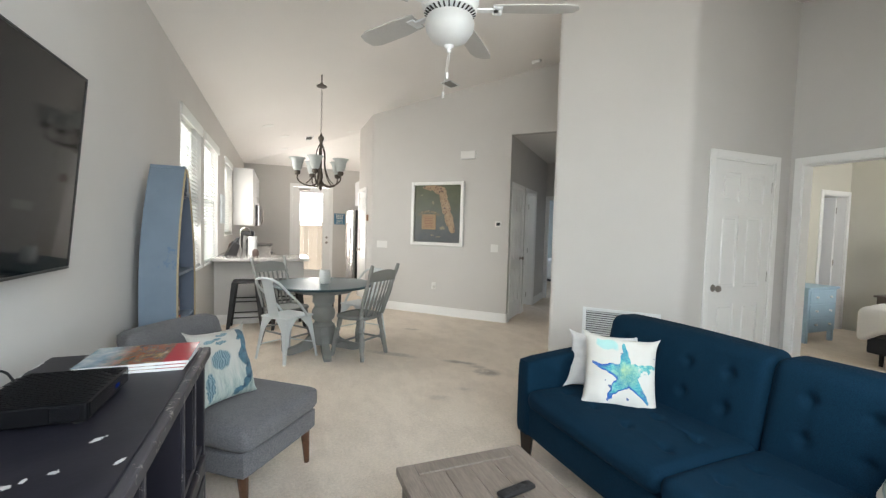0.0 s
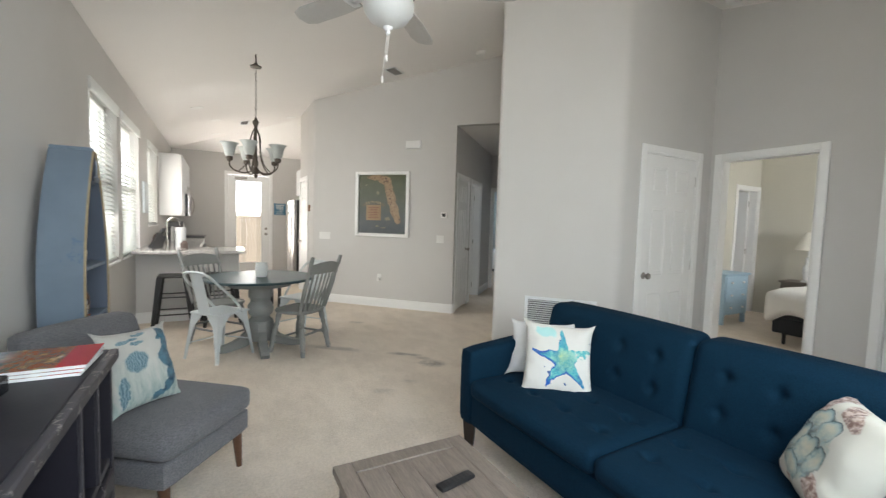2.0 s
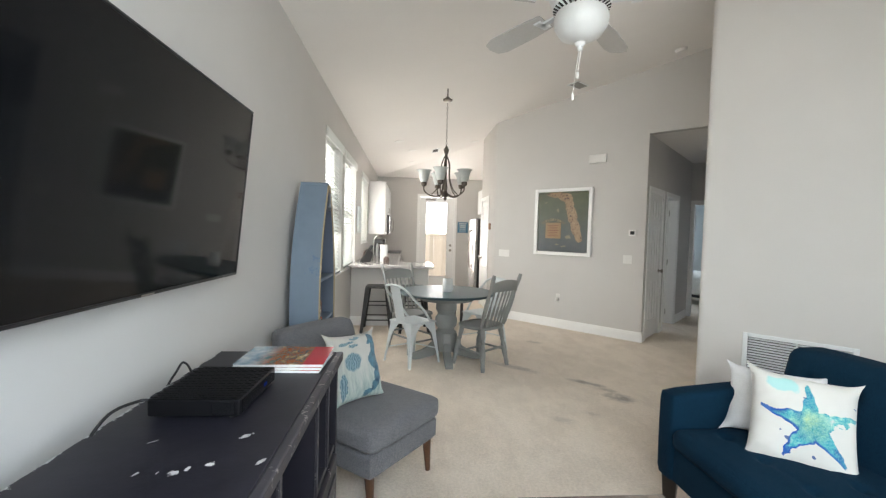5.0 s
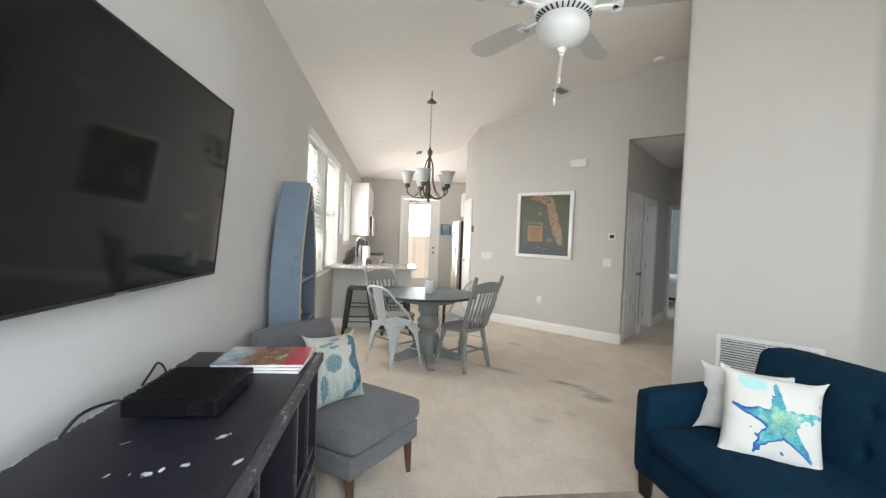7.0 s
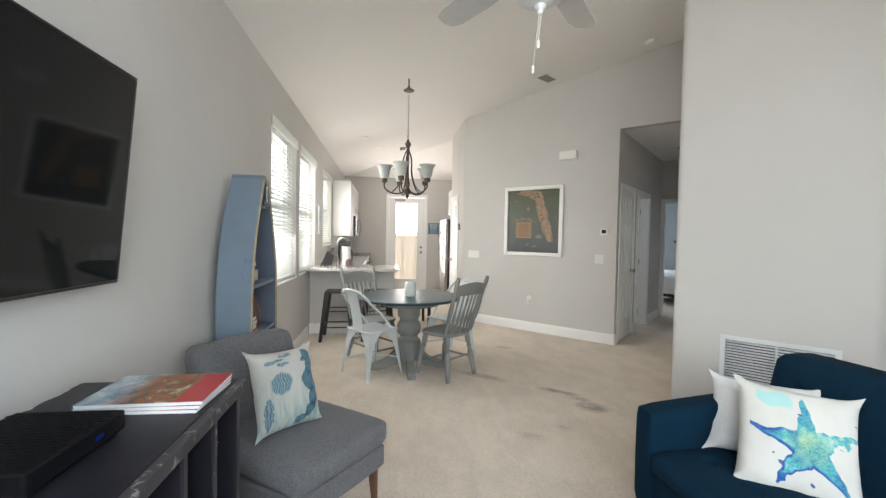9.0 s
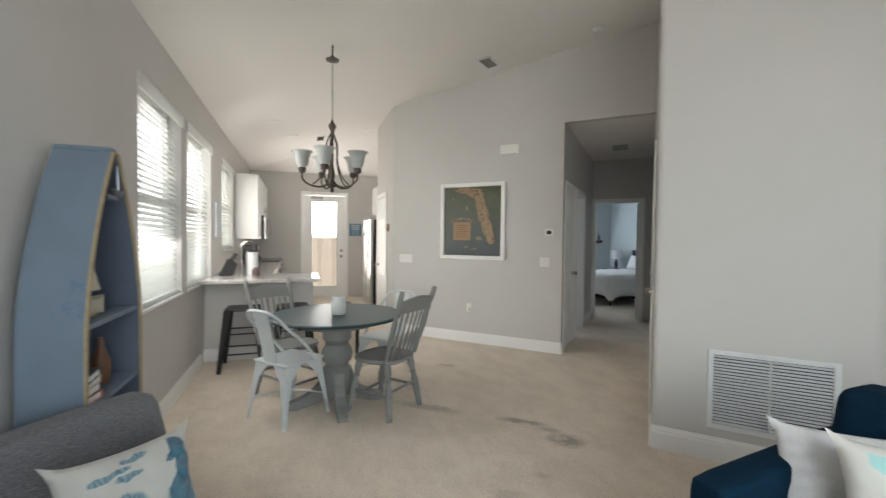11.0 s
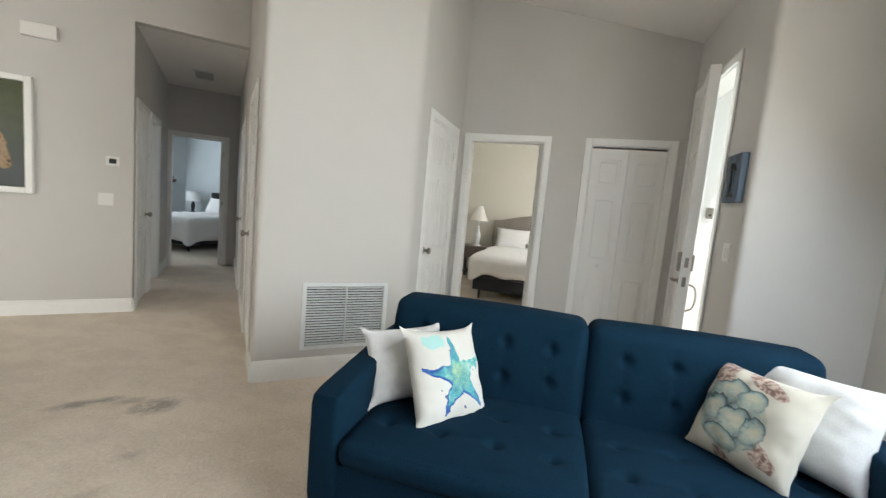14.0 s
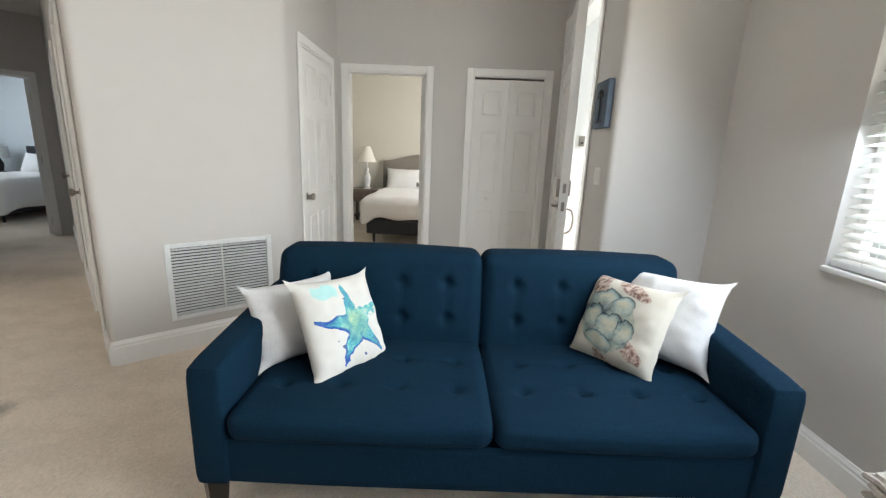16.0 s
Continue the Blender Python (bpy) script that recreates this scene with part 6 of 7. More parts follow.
for k in range(5):
    a = radians(72 * k + 36)
    rot = Matrix.Rotation(a, 4, "Z")
    bm = bmesh.new()
    tube(bm, [rot @ p for p in spline([(0.02, 0, 1.85), (0.10, 0, 1.815), (0.19, 0, 1.83), (0.245, 0, 1.875), (0.25, 0, 1.93)], 6)], 0.0075)
    tube(bm, [rot @ p for p in spline([(0.012, 0, 2.29), (0.05, 0, 2.18), (0.055, 0, 2.03), (0.10, 0, 1.90), (0.16, 0, 1.835)], 6)], 0.006)
    arm = smooth(part("arm", bm, BRONZE, ch))
    c = rot @ Vector((0.25, 0, 0))
    smooth(part("cup", lathe(bmesh.new(), [(0.012, 1.925), (0.03, 1.935), (0.034, 1.965), (0.028, 1.975)], 16, (c.x, c.y, 0)), BRONZE, arm))
    prof = [(0.027, 1.972), (0.044, 1.99), (0.052, 2.02), (0.058, 2.06), (0.072, 2.095), (0.092, 2.112), (0.089, 2.114), (0.068, 2.098), (0.054, 2.06), (0.048, 2.02), (0.040, 1.995), (0.02, 1.982)]
    smooth(part("shade", lathe(bmesh.new(), prof, 24, (c.x, c.y, 0)), SHADE, arm, "white alabaster glass bell shade"), 70)

# ---- wall and ceiling fittings ----


def map_print():
    """A dark green sea, an ochre peninsula, a ribboned legend."""
    m, t, b = nodes_of("painted_map_print")
    co, x, z = plane_coords(t, 0, 0, 0.02, 17)
    sea = ramp(t, math_node(t, "ADD", z, 0.5), [(0.14, (0.050, 0.062, 0.080)), (0.36, (0.048, 0.066, 0.058)), (0.62, (0.058, 0.074, 0.034)), (0.9, (0.066, 0.080, 0.026))])
    sea = mix(t, 0.3, sea, ramp(t, noise_node(t, 9, 4, 0.6, co), [(0.3, (0.03, 0.04, 0.03)), (0.7, (0.09, 0.10, 0.06))]))
    land = ramp(t, noise_node(t, 34, 4, 0.7, co), [(0.34, (0.12, 0.05, 0.02)), (0.46, (0.27, 0.17, 0.085)), (0.70, (0.38, 0.27, 0.15))])
    dots = t.nodes.new("ShaderNodeTexVoronoi")
    dots.inputs["Scale"].default_value = 17
    t.links.new(co, dots.inputs[0])
    land = mix(t, ramp(t, dots.outputs["Distance"], [(0.20, (0.9, 0.9, 0.9)), (0.30, (0, 0, 0))]), land, (0.05, 0.03, 0.02))
    base = sea
    for cx, cz, rx, rz, turn in ((-0.10, 0.405, 0.17, 0.040, -0.10), (0.04, 0.37, 0.12, 0.07, -0.2), (0.10, 0.26, 0.070, 0.13, 0.15), (0.15, 0.10, 0.078, 0.15, 0.22), (0.205, -0.08, 0.075, 0.14, 0.28), (0.255, -0.21, 0.052, 0.10, 0.22)):
        e = ellipse(t, x, z, cx, cz, rx, rz, turn)
        base = mix(t, ramp(t, e, [(0.93, (1, 1, 1)), (1.0, (0, 0, 0))]), base, land)
    # small painted ships and birds on the sea
    for cx, cz, rx, rz in ((-0.07, 0.17, 0.022, 0.03), (-0.28, 0.30, 0.03, 0.014), (0.09, -0.22, 0.05, 0.03), (-0.08, -0.34, 0.035, 0.012), (0.02, -0.36, 0.06, 0.008)):
        e = ellipse(t, x, z, cx, cz, rx, rz)
        base = mix(t, ramp(t, e, [(0.5, (0.7, 0.7, 0.7)), (1.0, (0, 0, 0))]), base, (0.26, 0.22, 0.13))
    t.links.new(base, b.inputs["Base Color"])
    b.inputs["Roughness"].default_value = 0.35
    return m


PW = (hall(0, 0), CNR)
art = thing("framed_map", opening(*PW, 1.622) @ Matrix.Translation((0.455, 0, 1.605)), "framed vintage illustrated map on dark green ground", "picture")
part("print", bx((-0.405, -0.014, -0.45), (0.405, -0.010, 0.45)), map_print(), art)
for a, b in (((-0.455, -0.044, -0.502), (-0.403, -0.003, 0.502)), ((0.403, -0.044, -0.502), (0.455, -0.003, 0.502)), ((-0.4025, -0.044, -0.502), (0.4025, -0.003, -0.452)), ((-0.4025, -0.044, 0.452), (0.4025, -0.003, 0.502))):
    part("frame_bar", bx(a, b, 0.004, 1), TRIM, art, "white wooden frame bar")
LEG = surface("ochre_print", (0.31, 0.20, 0.105), 0.5, vary=0.15)
INK = surface("brown_print_ink", (0.16, 0.045, 0.025), 0.5)
part("legend_panel", bx((-0.27, -0.0155, -0.25), (-0.02, -0.0142, -0.01)), LEG, art)
bm = bmesh.new()
for k in range(12):
    a0, a1 = radians(150 - 10 * k), radians(150 - 10 * (k + 1))
    v = [bm.verts.new((-0.145 + r * math.cos(a) * 1.3, -0.0158, -0.09 + r * math.sin(a) * 0.75)) for a, r in ((a0, 0.145), (a1, 0.145), (a1, 0.185), (a0, 0.185))]
    bm.faces.new(v)
part("ribbon", bm, surface("dark_ribbon_print", (0.10, 0.085, 0.045), 0.5), art)
bm = bmesh.new()
for k in range(7):
    w = 0.07 if k % 3 else 0.09
    box(bm, (-0.145 - w, -0.0163, -0.05 - 0.026 * k), (-0.145 + w, -0.0157, -0.058 - 0.026 * k))
part("legend_lines", bm, INK, art)


def text_mesh(body, size, depth=0.0008):
    cu = bpy.data.curves.new("lettering", "FONT")
    cu.body, cu.size, cu.extrude, cu.align_x, cu.align_y = body, size, depth, "CENTER", "CENTER"
    ob = bpy.data.objects.new("lettering", cu)
    scene.collection.objects.link(ob)
    me = bpy.data.meshes.new_from_object(ob.evaluated_get(bpy.context.evaluated_depsgraph_get()))
    bpy.data.objects.remove(ob)
    return me


def lettering(body, size, material, parent, at, rot=(90, 0, 0), name="lettering"):
    me = text_mesh(body, size)
    me.materials.clear()
    me.materials.append(material)
    o = new(name, me)
    o.parent = parent
    o.matrix_basis = pose(*at, *rot)
    return o


for k, letter in enumerate("FLORIDA"):
    a = radians(33 - 11 * k)
    lettering(letter, 0.052, surface("pale_ochre_print", (0.40, 0.32, 0.19), 0.5), art, (-0.145 - 0.215 * math.sin(a), -0.0170, -0.09 + 0.123 * math.cos(a)), (90, -math.degrees(a) * 0.55, 0))


def plate(name, m, w, h, label, category, rockers=0, material=None, depth=0.006):
    ob = thing(name, m, label, category)
    part("cover_plate", bx((-w / 2, -depth, -h / 2), (w / 2, -0.0015, h / 2), 0.003, 2), material or WHITEP, ob)
    for k in range(rockers):
        x = (k - (rockers - 1) / 2) * 0.046
        part("rocker", bx((x - 0.016, -depth - 0.004, -0.033), (x + 0.016, -depth, 0.033), 0.003, 1), WHITEP, ob)
    return ob


def on_wall(s, z):
    return opening(*PW, s) @ Matrix.Translation((0, 0, z))


th = plate("thermostat", on_wall(0.156, 1.46), 0.10, 0.085, "white thermostat with dark display on the wall", "thermostat", depth=0.024)
part("display", bx((-0.028, -0.0255, -0.022), (0.028, -0.0241, 0.024)), surface("dark_display", (0.03, 0.035, 0.035), 0.2), th)
part("display_hood", bx((-0.03, -0.0262, 0.0245), (0.03, -0.0241, 0.03)), WHITEP, th)
plate("light_switch", on_wall(0.21, 1.10), 0.115, 0.115, "white double rocker light switch", "switch", 2)
plate("light_switch", on_wall(2.19, 1.085), 0.205, 0.115, "white four-gang rocker light switch", "switch", 4)
ou = plate("outlet", on_wall(1.2, 0.46), 0.07, 0.115, "white wall outlet with plugged-in adapter", "outlet")
for z in (-0.022, 0.022):
    part("socket", bx((-0.017, -0.009, z - 0.014), (0.017, -0.006, z + 0.014), 0.004, 1), WHITEP, ou)
part("plug", bx((-0.02, -0.045, -0.045), (0.02, -0.0065, 0.0), 0.005), WHITEP, ou)
dc = plate("door_chime", on_wall(0.66, 2.50), 0.235, 0.115, "white plastic door chime box", "chime", depth=0.05)
part("chime_cover", bx((-0.10, -0.054, -0.048), (0.10, -0.0502, 0.048), 0.0015, 1), WHITEP, dc)
wp = plate("wooden_plaque", Matrix.Translation((2.268, 7.76, 1.53)) @ Matrix.Rotation(radians(-90), 4, "Z"), 0.12, 0.11, "small carved wooden plaque by the pantry", "plaque", material=surface("brown_wood_plaque", (0.22, 0.11, 0.05), 0.6, vary=0.2), depth=0.02)
sw = plate("light_switch", Matrix.Translation((3.90, 0.69, 1.19)) @ Matrix.Rotation(radians(180), 4, "Z"), 0.115, 0.115, "white rocker switch by the front door", "switch", 2)
pl = thing("palm_plaque", Matrix.Translation((3.89, 0.69, 1.65)) @ Matrix.Rotation(radians(180), 4, "Z"), "blue wooden plaque with a dark palm tree", "plaque")
BPL = worn_paint("slate_blue_board", (0.07, 0.105, 0.15), (0.03, 0.04, 0.06), 0.66, 0.6, 9)
for k in range(3):
    part("board", bx((-0.115 + k * 0.077, -0.042, -0.148), (-0.115 + k * 0.077 + 0.0755, -0.003, 0.148), 0.003, 1), BPL, pl)
bm = tube(bmesh.new(), [(0, -0.045, -0.10), (0.008, -0.045, -0.02), (0, -0.045, 0.05)], 0.007, 6)
for k in range(7):
    a = radians(15 + 25 * k)
    tube(bm, [(0, -0.045, 0.05), (0.035 * math.cos(a), -0.045, 0.05 + 0.04 * math.sin(a)), (0.065 * math.cos(a), -0.045, 0.05 + 0.045 * math.sin(a) - 0.02)], [0.006, 0.008, 0.002], 5)
box(bm, (-0.05, -0.046, -0.115), (0.05, -0.0425, -0.10))
part("palm", bm, surface("dark_navy_cutout", (0.012, 0.016, 0.025), 0.6), pl)


def tilt_at(x, y):
    e = 0.05
    return Vector((ceiling_height(x - e, y) - ceiling_height(x + e, y), ceiling_height(x, y - e) - ceiling_height(x, y + e), 2 * e)).to_track_quat("Z", "Y").to_matrix().to_4x4()


def ceiling_pose(x, y, turn=0):
    return Matrix.Translation((x, y, ceiling_height(x, y))) @ tilt_at(x, y) @ Matrix.Rotation(radians(turn), 4, "Z")


VENTG = surface("dusty_grey_register", (0.40, 0.39, 0.37), 0.55, vary=0.1)


def register(m, w, h, label, inside=(0.05, 0.05, 0.05)):
    ob = thing("ceiling_vent", m, label, "vent", "ceiling registers")
    for a, b in (((-w / 2, -h / 2, -0.008), (w / 2, -h / 2 + 0.022, -0.001)), ((-w / 2, h / 2 - 0.022, -0.008), (w / 2, h / 2, -0.001)), ((-w / 2, -h / 2 + 0.022, -0.008), (-w / 2 + 0.022, h / 2 - 0.022, -0.001)), ((w / 2 - 0.022, -h / 2 + 0.022, -0.008), (w / 2, h / 2 - 0.022, -0.001))):
        part("frame", bx(a, b, 0.002, 1), WHITEM, ob)
    part("duct", bx((-w / 2 + 0.023, -h / 2 + 0.023, -0.002), (w / 2 - 0.023, h / 2 - 0.023, -0.0008)), surface("shadowed_duct", inside, 0.9), ob)
    n = 8
    for k in range(n):
        y = -h / 2 + 0.03 + (h - 0.06) * k / (n - 1)
        bm = bmesh.new()
        box(bm, (-w / 2 + 0.023, -0.006, -0.001), (w / 2 - 0.023, 0.006, 0.001), m=Matrix.Translation((0, y, -0.007)) @ Matrix.Rotation(radians(54), 4, "X"))
        part("fin", bm, VENTG, ob)
    return ob


register(ceiling_pose(3.05, 5.95, -44), 0.40, 0.16, "dusty grey metal ceiling register")
register(ceiling_pose(1.33, 9.0, 0), 0.36, 0.16, "white metal kitchen ceiling register")
register(Matrix.Translation((*hall(1.7, 0.5), 2.77)) @ Matrix.Rotation(radians(44), 4, "Z"), 0.46, 0.26, "white metal hallway ceiling register", (0.45, 0.44, 0.42))
for x, y in ((3.94, 5.14), (5.0, 2.60)):
    o = tagged(smooth(part("smoke_detector", lathe(bmesh.new(), [(0.04, -0.04), (0.055, -0.034), (0.062, -0.018), (0.066, -0.001)], 24), WHITEP)), "round white ceiling smoke detector", "smoke detector", "smoke detectors")
    o.matrix_world = ceiling_pose(x, y)
LENS = surface("recessed_light_lens", (0.85, 0.85, 0.83), 0.4, relief=0)
for x, y in ((0.63, 7.63), (0.87, 8.6), (0.87, 9.95), (2.09, 8.73)):
    ob = thing("recessed_light", ceiling_pose(x, y), "round white recessed ceiling light, off", "ceiling light", "kitchen ceiling lights")
    smooth(part("trim_ring", lathe(bmesh.new(), [(0.062, -0.006), (0.085, -0.008), (0.092, -0.001), (0.062, -0.001)], 28), WHITEP, ob))
    part("lens", rod(bmesh.new(), (0, 0, -0.005), (0, 0, -0.002), 0.061, seg=28), LENS, ob)

# ---- kitchen ----
pen = tagged(part("peninsula_wall", bx((0.004, 6.60, 0.0), (1.14, 7.06, 0.868), 0.004, 1), WALL), "greige painted peninsula half wall", "half wall", kind="structure")
run("baseboard", (1.14, 6.60), (0.0, 6.60))
for a, b, nm in (((0.003, 6.335, 0.872), (1.20, 7.13, 0.912), "peninsula"), ((0.003, 7.1305, 0.872), (0.65, 9.75, 0.912), "sink run"), ((0.003, 10.53, 0.872), (0.65, 11.305, 0.912), "stove side")):
    tagged(part("countertop", bx(a, b, 0.006, 2), GRANITE), "speckled grey granite countertop", "countertop")


def cabinet(name, a, b, doors, label, axis="y", face="x", drawers=False):
    """A shaker cabinet: carcass from a to b; its doors stand on the +x face and are split along y."""
    ob = thing(name, pose(*a), label, "cabinet", "kitchen cabinets")
    s = [b[i] - a[i] for i in range(3)]
    part("body", bx((0, 0, 0), (s[0] - 0.02, s[1], s[2]), 0.002, 1), CABW, ob)
    w = s[1] / doors
    for k in range(doors):
        y0, y1 = k * w + 0.003, (k + 1) * w - 0.003
        lo = 0.10 if drawers else 0.004
        hi = s[2] - (0.17 if drawers else 0.004)
        dr = part("door", bx((s[0] - 0.019, y0, lo), (s[0] - 0.008, y1, hi)), CABW, ob)
        bm = bmesh.new()
        f = 0.055
        box(bm, (s[0] - 0.0079, y0, lo), (s[0], y0 + f, hi))
        box(bm, (s[0] - 0.0079, y1 - f, lo), (s[0], y1, hi))
        box(bm, (s[0] - 0.0079, y0 + f, lo), (s[0], y1 - f, lo + f))
        box(bm, (s[0] - 0.0079, y0 + f, hi - f), (s[0], y1 - f, hi))
        part("door_frame", bm, CABW, dr)
        hz0 = hi - 0.16 if drawers else lo + 0.05
        part("handle", tube(bmesh.new(), [(s[0], y1 - 0.03, hz0), (s[0] + 0.03, y1 - 0.03, hz0 + 0.01), (s[0] + 0.03, y1 - 0.03, hz0 + 0.09), (s[0], y1 - 0.03, hz0 + 0.1)], 0.005), NICKEL, dr)
        if drawers:
            d = part("drawer_front", bx((s[0] - 0.019, y0, hi + 0.008), (s[0], y1, s[2] - 0.006), 0.003, 1), CABW, ob)
            part("handle", tube(bmesh.new(), [(s[0], (y0 + y1) / 2 - 0.05, hi + 0.08), (s[0] + 0.03, (y0 + y1) / 2 - 0.04, hi + 0.08), (s[0] + 0.03, (y0 + y1) / 2 + 0.04, hi + 0.08), (s[0], (y0 + y1) / 2 + 0.05, hi + 0.08)], 0.005), NICKEL, d)
    return ob


cabinet("base_cabinet", (0.004, 7.135, 0.0), (0.62, 8.40, 0.87), 3, "white shaker base cabinet under granite", drawers=True)
cabinet("base_cabinet", (0.004, 8.405, 0.0), (0.62, 9.745, 0.87), 3, "white shaker base cabinet under granite", drawers=True)
cabinet("base_cabinet", (0.004, 10.535, 0.0), (0.62, 11.3, 0.87), 2, "white shaker base cabinet beside the stove", drawers=True)
cabinet("wall_cabinet", (0.004, 9.0, 1.33), (0.34, 9.75, 2.40), 2, "white shaker wall cabinet above the counter")
cabinet("wall_cabinet", (0.004, 9.755, 1.77), (0.34, 10.525, 2.40), 2, "short white wall cabinet above the microwave")
cabinet("wall_cabinet", (0.004, 10.53, 1.33), (0.34, 11.3, 2.40), 2, "white shaker wall cabinet in the corner")
ov = thing("over_fridge_cabinet", pose(2.46, 9.26, 1.84), "white cabinet over the refrigerator", "cabinet", "kitchen cabinets")
part("body", bx((0, 0, 0), (0.535, 0.96, 0.55), 0.003, 1), CABW, ov)
for y in (0.004, 0.484):
    part("door", bx((-0.02, y, 0.004), (-0.001, y + 0.472, 0.546), 0.003, 1), CABW, ov)

mw = thing("microwave", pose(0.004, 9.765, 1.33), "stainless over-range microwave with curved handle", "microwave")
part("body", bx((0, 0, 0), (0.38, 0.75, 0.425), 0.004, 1), BLACKP, mw)
part("door", bx((0.381, 0.0, 0.0), (0.405, 0.58, 0.425), 0.005, 1), STEEL, mw)
part("door_window", bx((0.4052, 0.06, 0.08), (0.4065, 0.50, 0.35)), surface("black_oven_glass", (0.01, 0.01, 0.01), 0.1, relief=0), mw)
part("control_panel", bx((0.381, 0.583, 0.0), (0.405, 0.75, 0.425), 0.004, 1), BLACKP, mw)
part("handle", tube(bmesh.new(), spline([(0.405, 0.56, 0.05), (0.45, 0.56, 0.10), (0.46, 0.56, 0.21), (0.45, 0.56, 0.32), (0.405, 0.56, 0.38)], 5), 0.009), NICKEL, mw)
st = thing("range", pose(0.01, 9.755, 0.0), "stainless and black kitchen range", "stove")
part("body", bx((0, 0, 0.06), (0.63, 0.77, 0.905), 0.004, 1), STEEL, st)
part("cooktop", bx((0, 0.0, 0.906), (0.64, 0.77, 0.918), 0.004, 1), BLACKP, st)
part("oven_door", bx((0.631, 0.02, 0.20), (0.655, 0.75, 0.76), 0.006, 1), BLACKP, st)
part("oven_handle", tube(bmesh.new(), [(0.655, 0.06, 0.72), (0.70, 0.07, 0.72), (0.70, 0.70, 0.72), (0.655, 0.71, 0.72)], 0.01), NICKEL, st)
part("back_guard", bx((0, 0.0, 0.919), (0.05, 0.77, 1.03), 0.006, 1), BLACKP, st)
part("leg", bx((0.04, 0.05, 0), (0.60, 0.72, 0.06)), BLACKP, st)

fr = thing("refrigerator", pose(2.24, 9.30, 0), "stainless refrigerator with black sides and bow handles", "refrigerator")
part("cabinet_body", bx((0.075, 0, 0.02), (0.72, 0.91, 1.72), 0.006, 1), BLACKM, fr)
for y0, y1 in ((0.004, 0.40), (0.405, 0.906)):
    dr = part("door", soft_box((0.0, y0, 0.06), (0.073, y1, 1.72), 0.014, 6), STEEL, fr)
    yh = 0.365 if y0 < 0.1 else 0.44
    part("handle", tube(bmesh.new(), spline([(0.0, yh, 0.62), (-0.055, yh, 0.70), (-0.065, yh, 1.05), (-0.055, yh, 1.40), (0.0, yh, 1.48)], 6), 0.011), NICKEL, dr)
part("dispenser", bx((-0.003, 0.10, 1.0), (0.0005, 0.30, 1.35), 0.001, 1), BLACKP, fr)
part("kick_plate", bx((0.08, 0.01, 0.0), (0.70, 0.90, 0.055)), BLACKP, fr)

sg = thing("wall_sign", opening((3.12, BACK), (-0.15, BACK), 3.12 - 2.23) @ Matrix.Translation((0, 0, 1.55)), "blue wooden sign with white lettering on the kitchen wall", "sign")
part("sign_board", bx((-0.135, -0.02, -0.14), (0.135, -0.003, 0.14), 0.003, 1), worn_paint("blue_sign_paint", (0.05, 0.17, 0.27), (0.45, 0.55, 0.6), 0.66, 0.6, 12), sg)
SW = surface("white_sign_paint", (0.75, 0.76, 0.74), 0.6)
for txt, z, sz in (("HAPPY", -0.055, 0.06), ("PLACE", -0.11, 0.06)):
    lettering(txt, sz, SW, sg, (0, -0.0215, z))
bm = bmesh.new()
for z, w in ((0.10, 0.10), (0.055, 0.085), (0.01, 0.08)):
    for k in range(4):
        x = -w + k * w * 0.52
        box(bm, (x, -0.0225, z - 0.014), (x + w * 0.38, -0.0205, z + 0.014))
part("lettering_bars", bm, SW, sg)

kp = thing("small_canvas", Matrix.Translation((0.004, 7.36, 1.57)) @ Matrix.Rotation(radians(90), 4, "Z"), "small pale canvas picture on the kitchen wall", "picture")
part("canvas", bx((-0.17, -0.03, -0.21), (0.17, -0.002, 0.21), 0.004, 1), surface("pale_blue_canvas", (0.62, 0.66, 0.67), 0.8, vary=0.12, broad=6), kp)

kb = thing("knife_block", pose(0.20, 6.86, 0.9125, 0, 0, 20), "black knife block with knives on the counter", "knife block")
bm = bmesh.new()
prism(bm, [(-0.08, 0), (0.06, 0), (0.10, 0.14), (0.02, 0.20)], 0.10)
part("block", bm, BLACKM, kb)
for k in range(5):
    bm = bmesh.new()
    box(bm, (-0.01, -0.008, 0), (0.01, 0.008, 0.10), 0.004, 1, Matrix.Translation((0.04 + 0.012 * (k % 2), 0.015 + 0.018 * k, 0.17)) @ Matrix.Rotation(radians(30), 4, "Y"))
    part("knife_handle", bm, BLACKP, kb)
fc = thing("kitchen_faucet", pose(0.30, 8.25, 0.9125), "chrome gooseneck kitchen faucet at the sink", "faucet")
CHROME = surface("chrome", (0.7, 0.7, 0.7), 0.08, 1.0, 0.02, relief=0)
smooth(part("neck", tube(bmesh.new(), spline([(-0.12, 0, 0), (-0.12, 0, 0.28), (-0.06, 0, 0.38), (0.03, 0, 0.36), (0.06, 0, 0.26)], 6), 0.013), CHROME, fc))
part("base", rod(bmesh.new(), (-0.12, 0, 0), (-0.12, 0, 0.04), 0.028), CHROME, fc)
part("handle", tube(bmesh.new(), [(-0.12, 0.02, 0.06), (-0.12, 0.08, 0.09)], 0.007), CHROME, fc)
pt = tagged(smooth(part("paper_towel", lathe(bmesh.new(), [(0.02, 0), (0.062, 0.0), (0.062, 0.27), (0.02, 0.27)], 24), surface("paper_towel", (0.62, 0.62, 0.61), 0.95, relief=0.4, fine=120))), "white paper towel roll on the counter", "paper towel")
pt.location = (0.45, 7.0, 0.9125)
cm = thing("coffee_maker", pose(0.22, 9.0, 0.9125), "black drip coffee maker with glass carafe", "coffee maker")
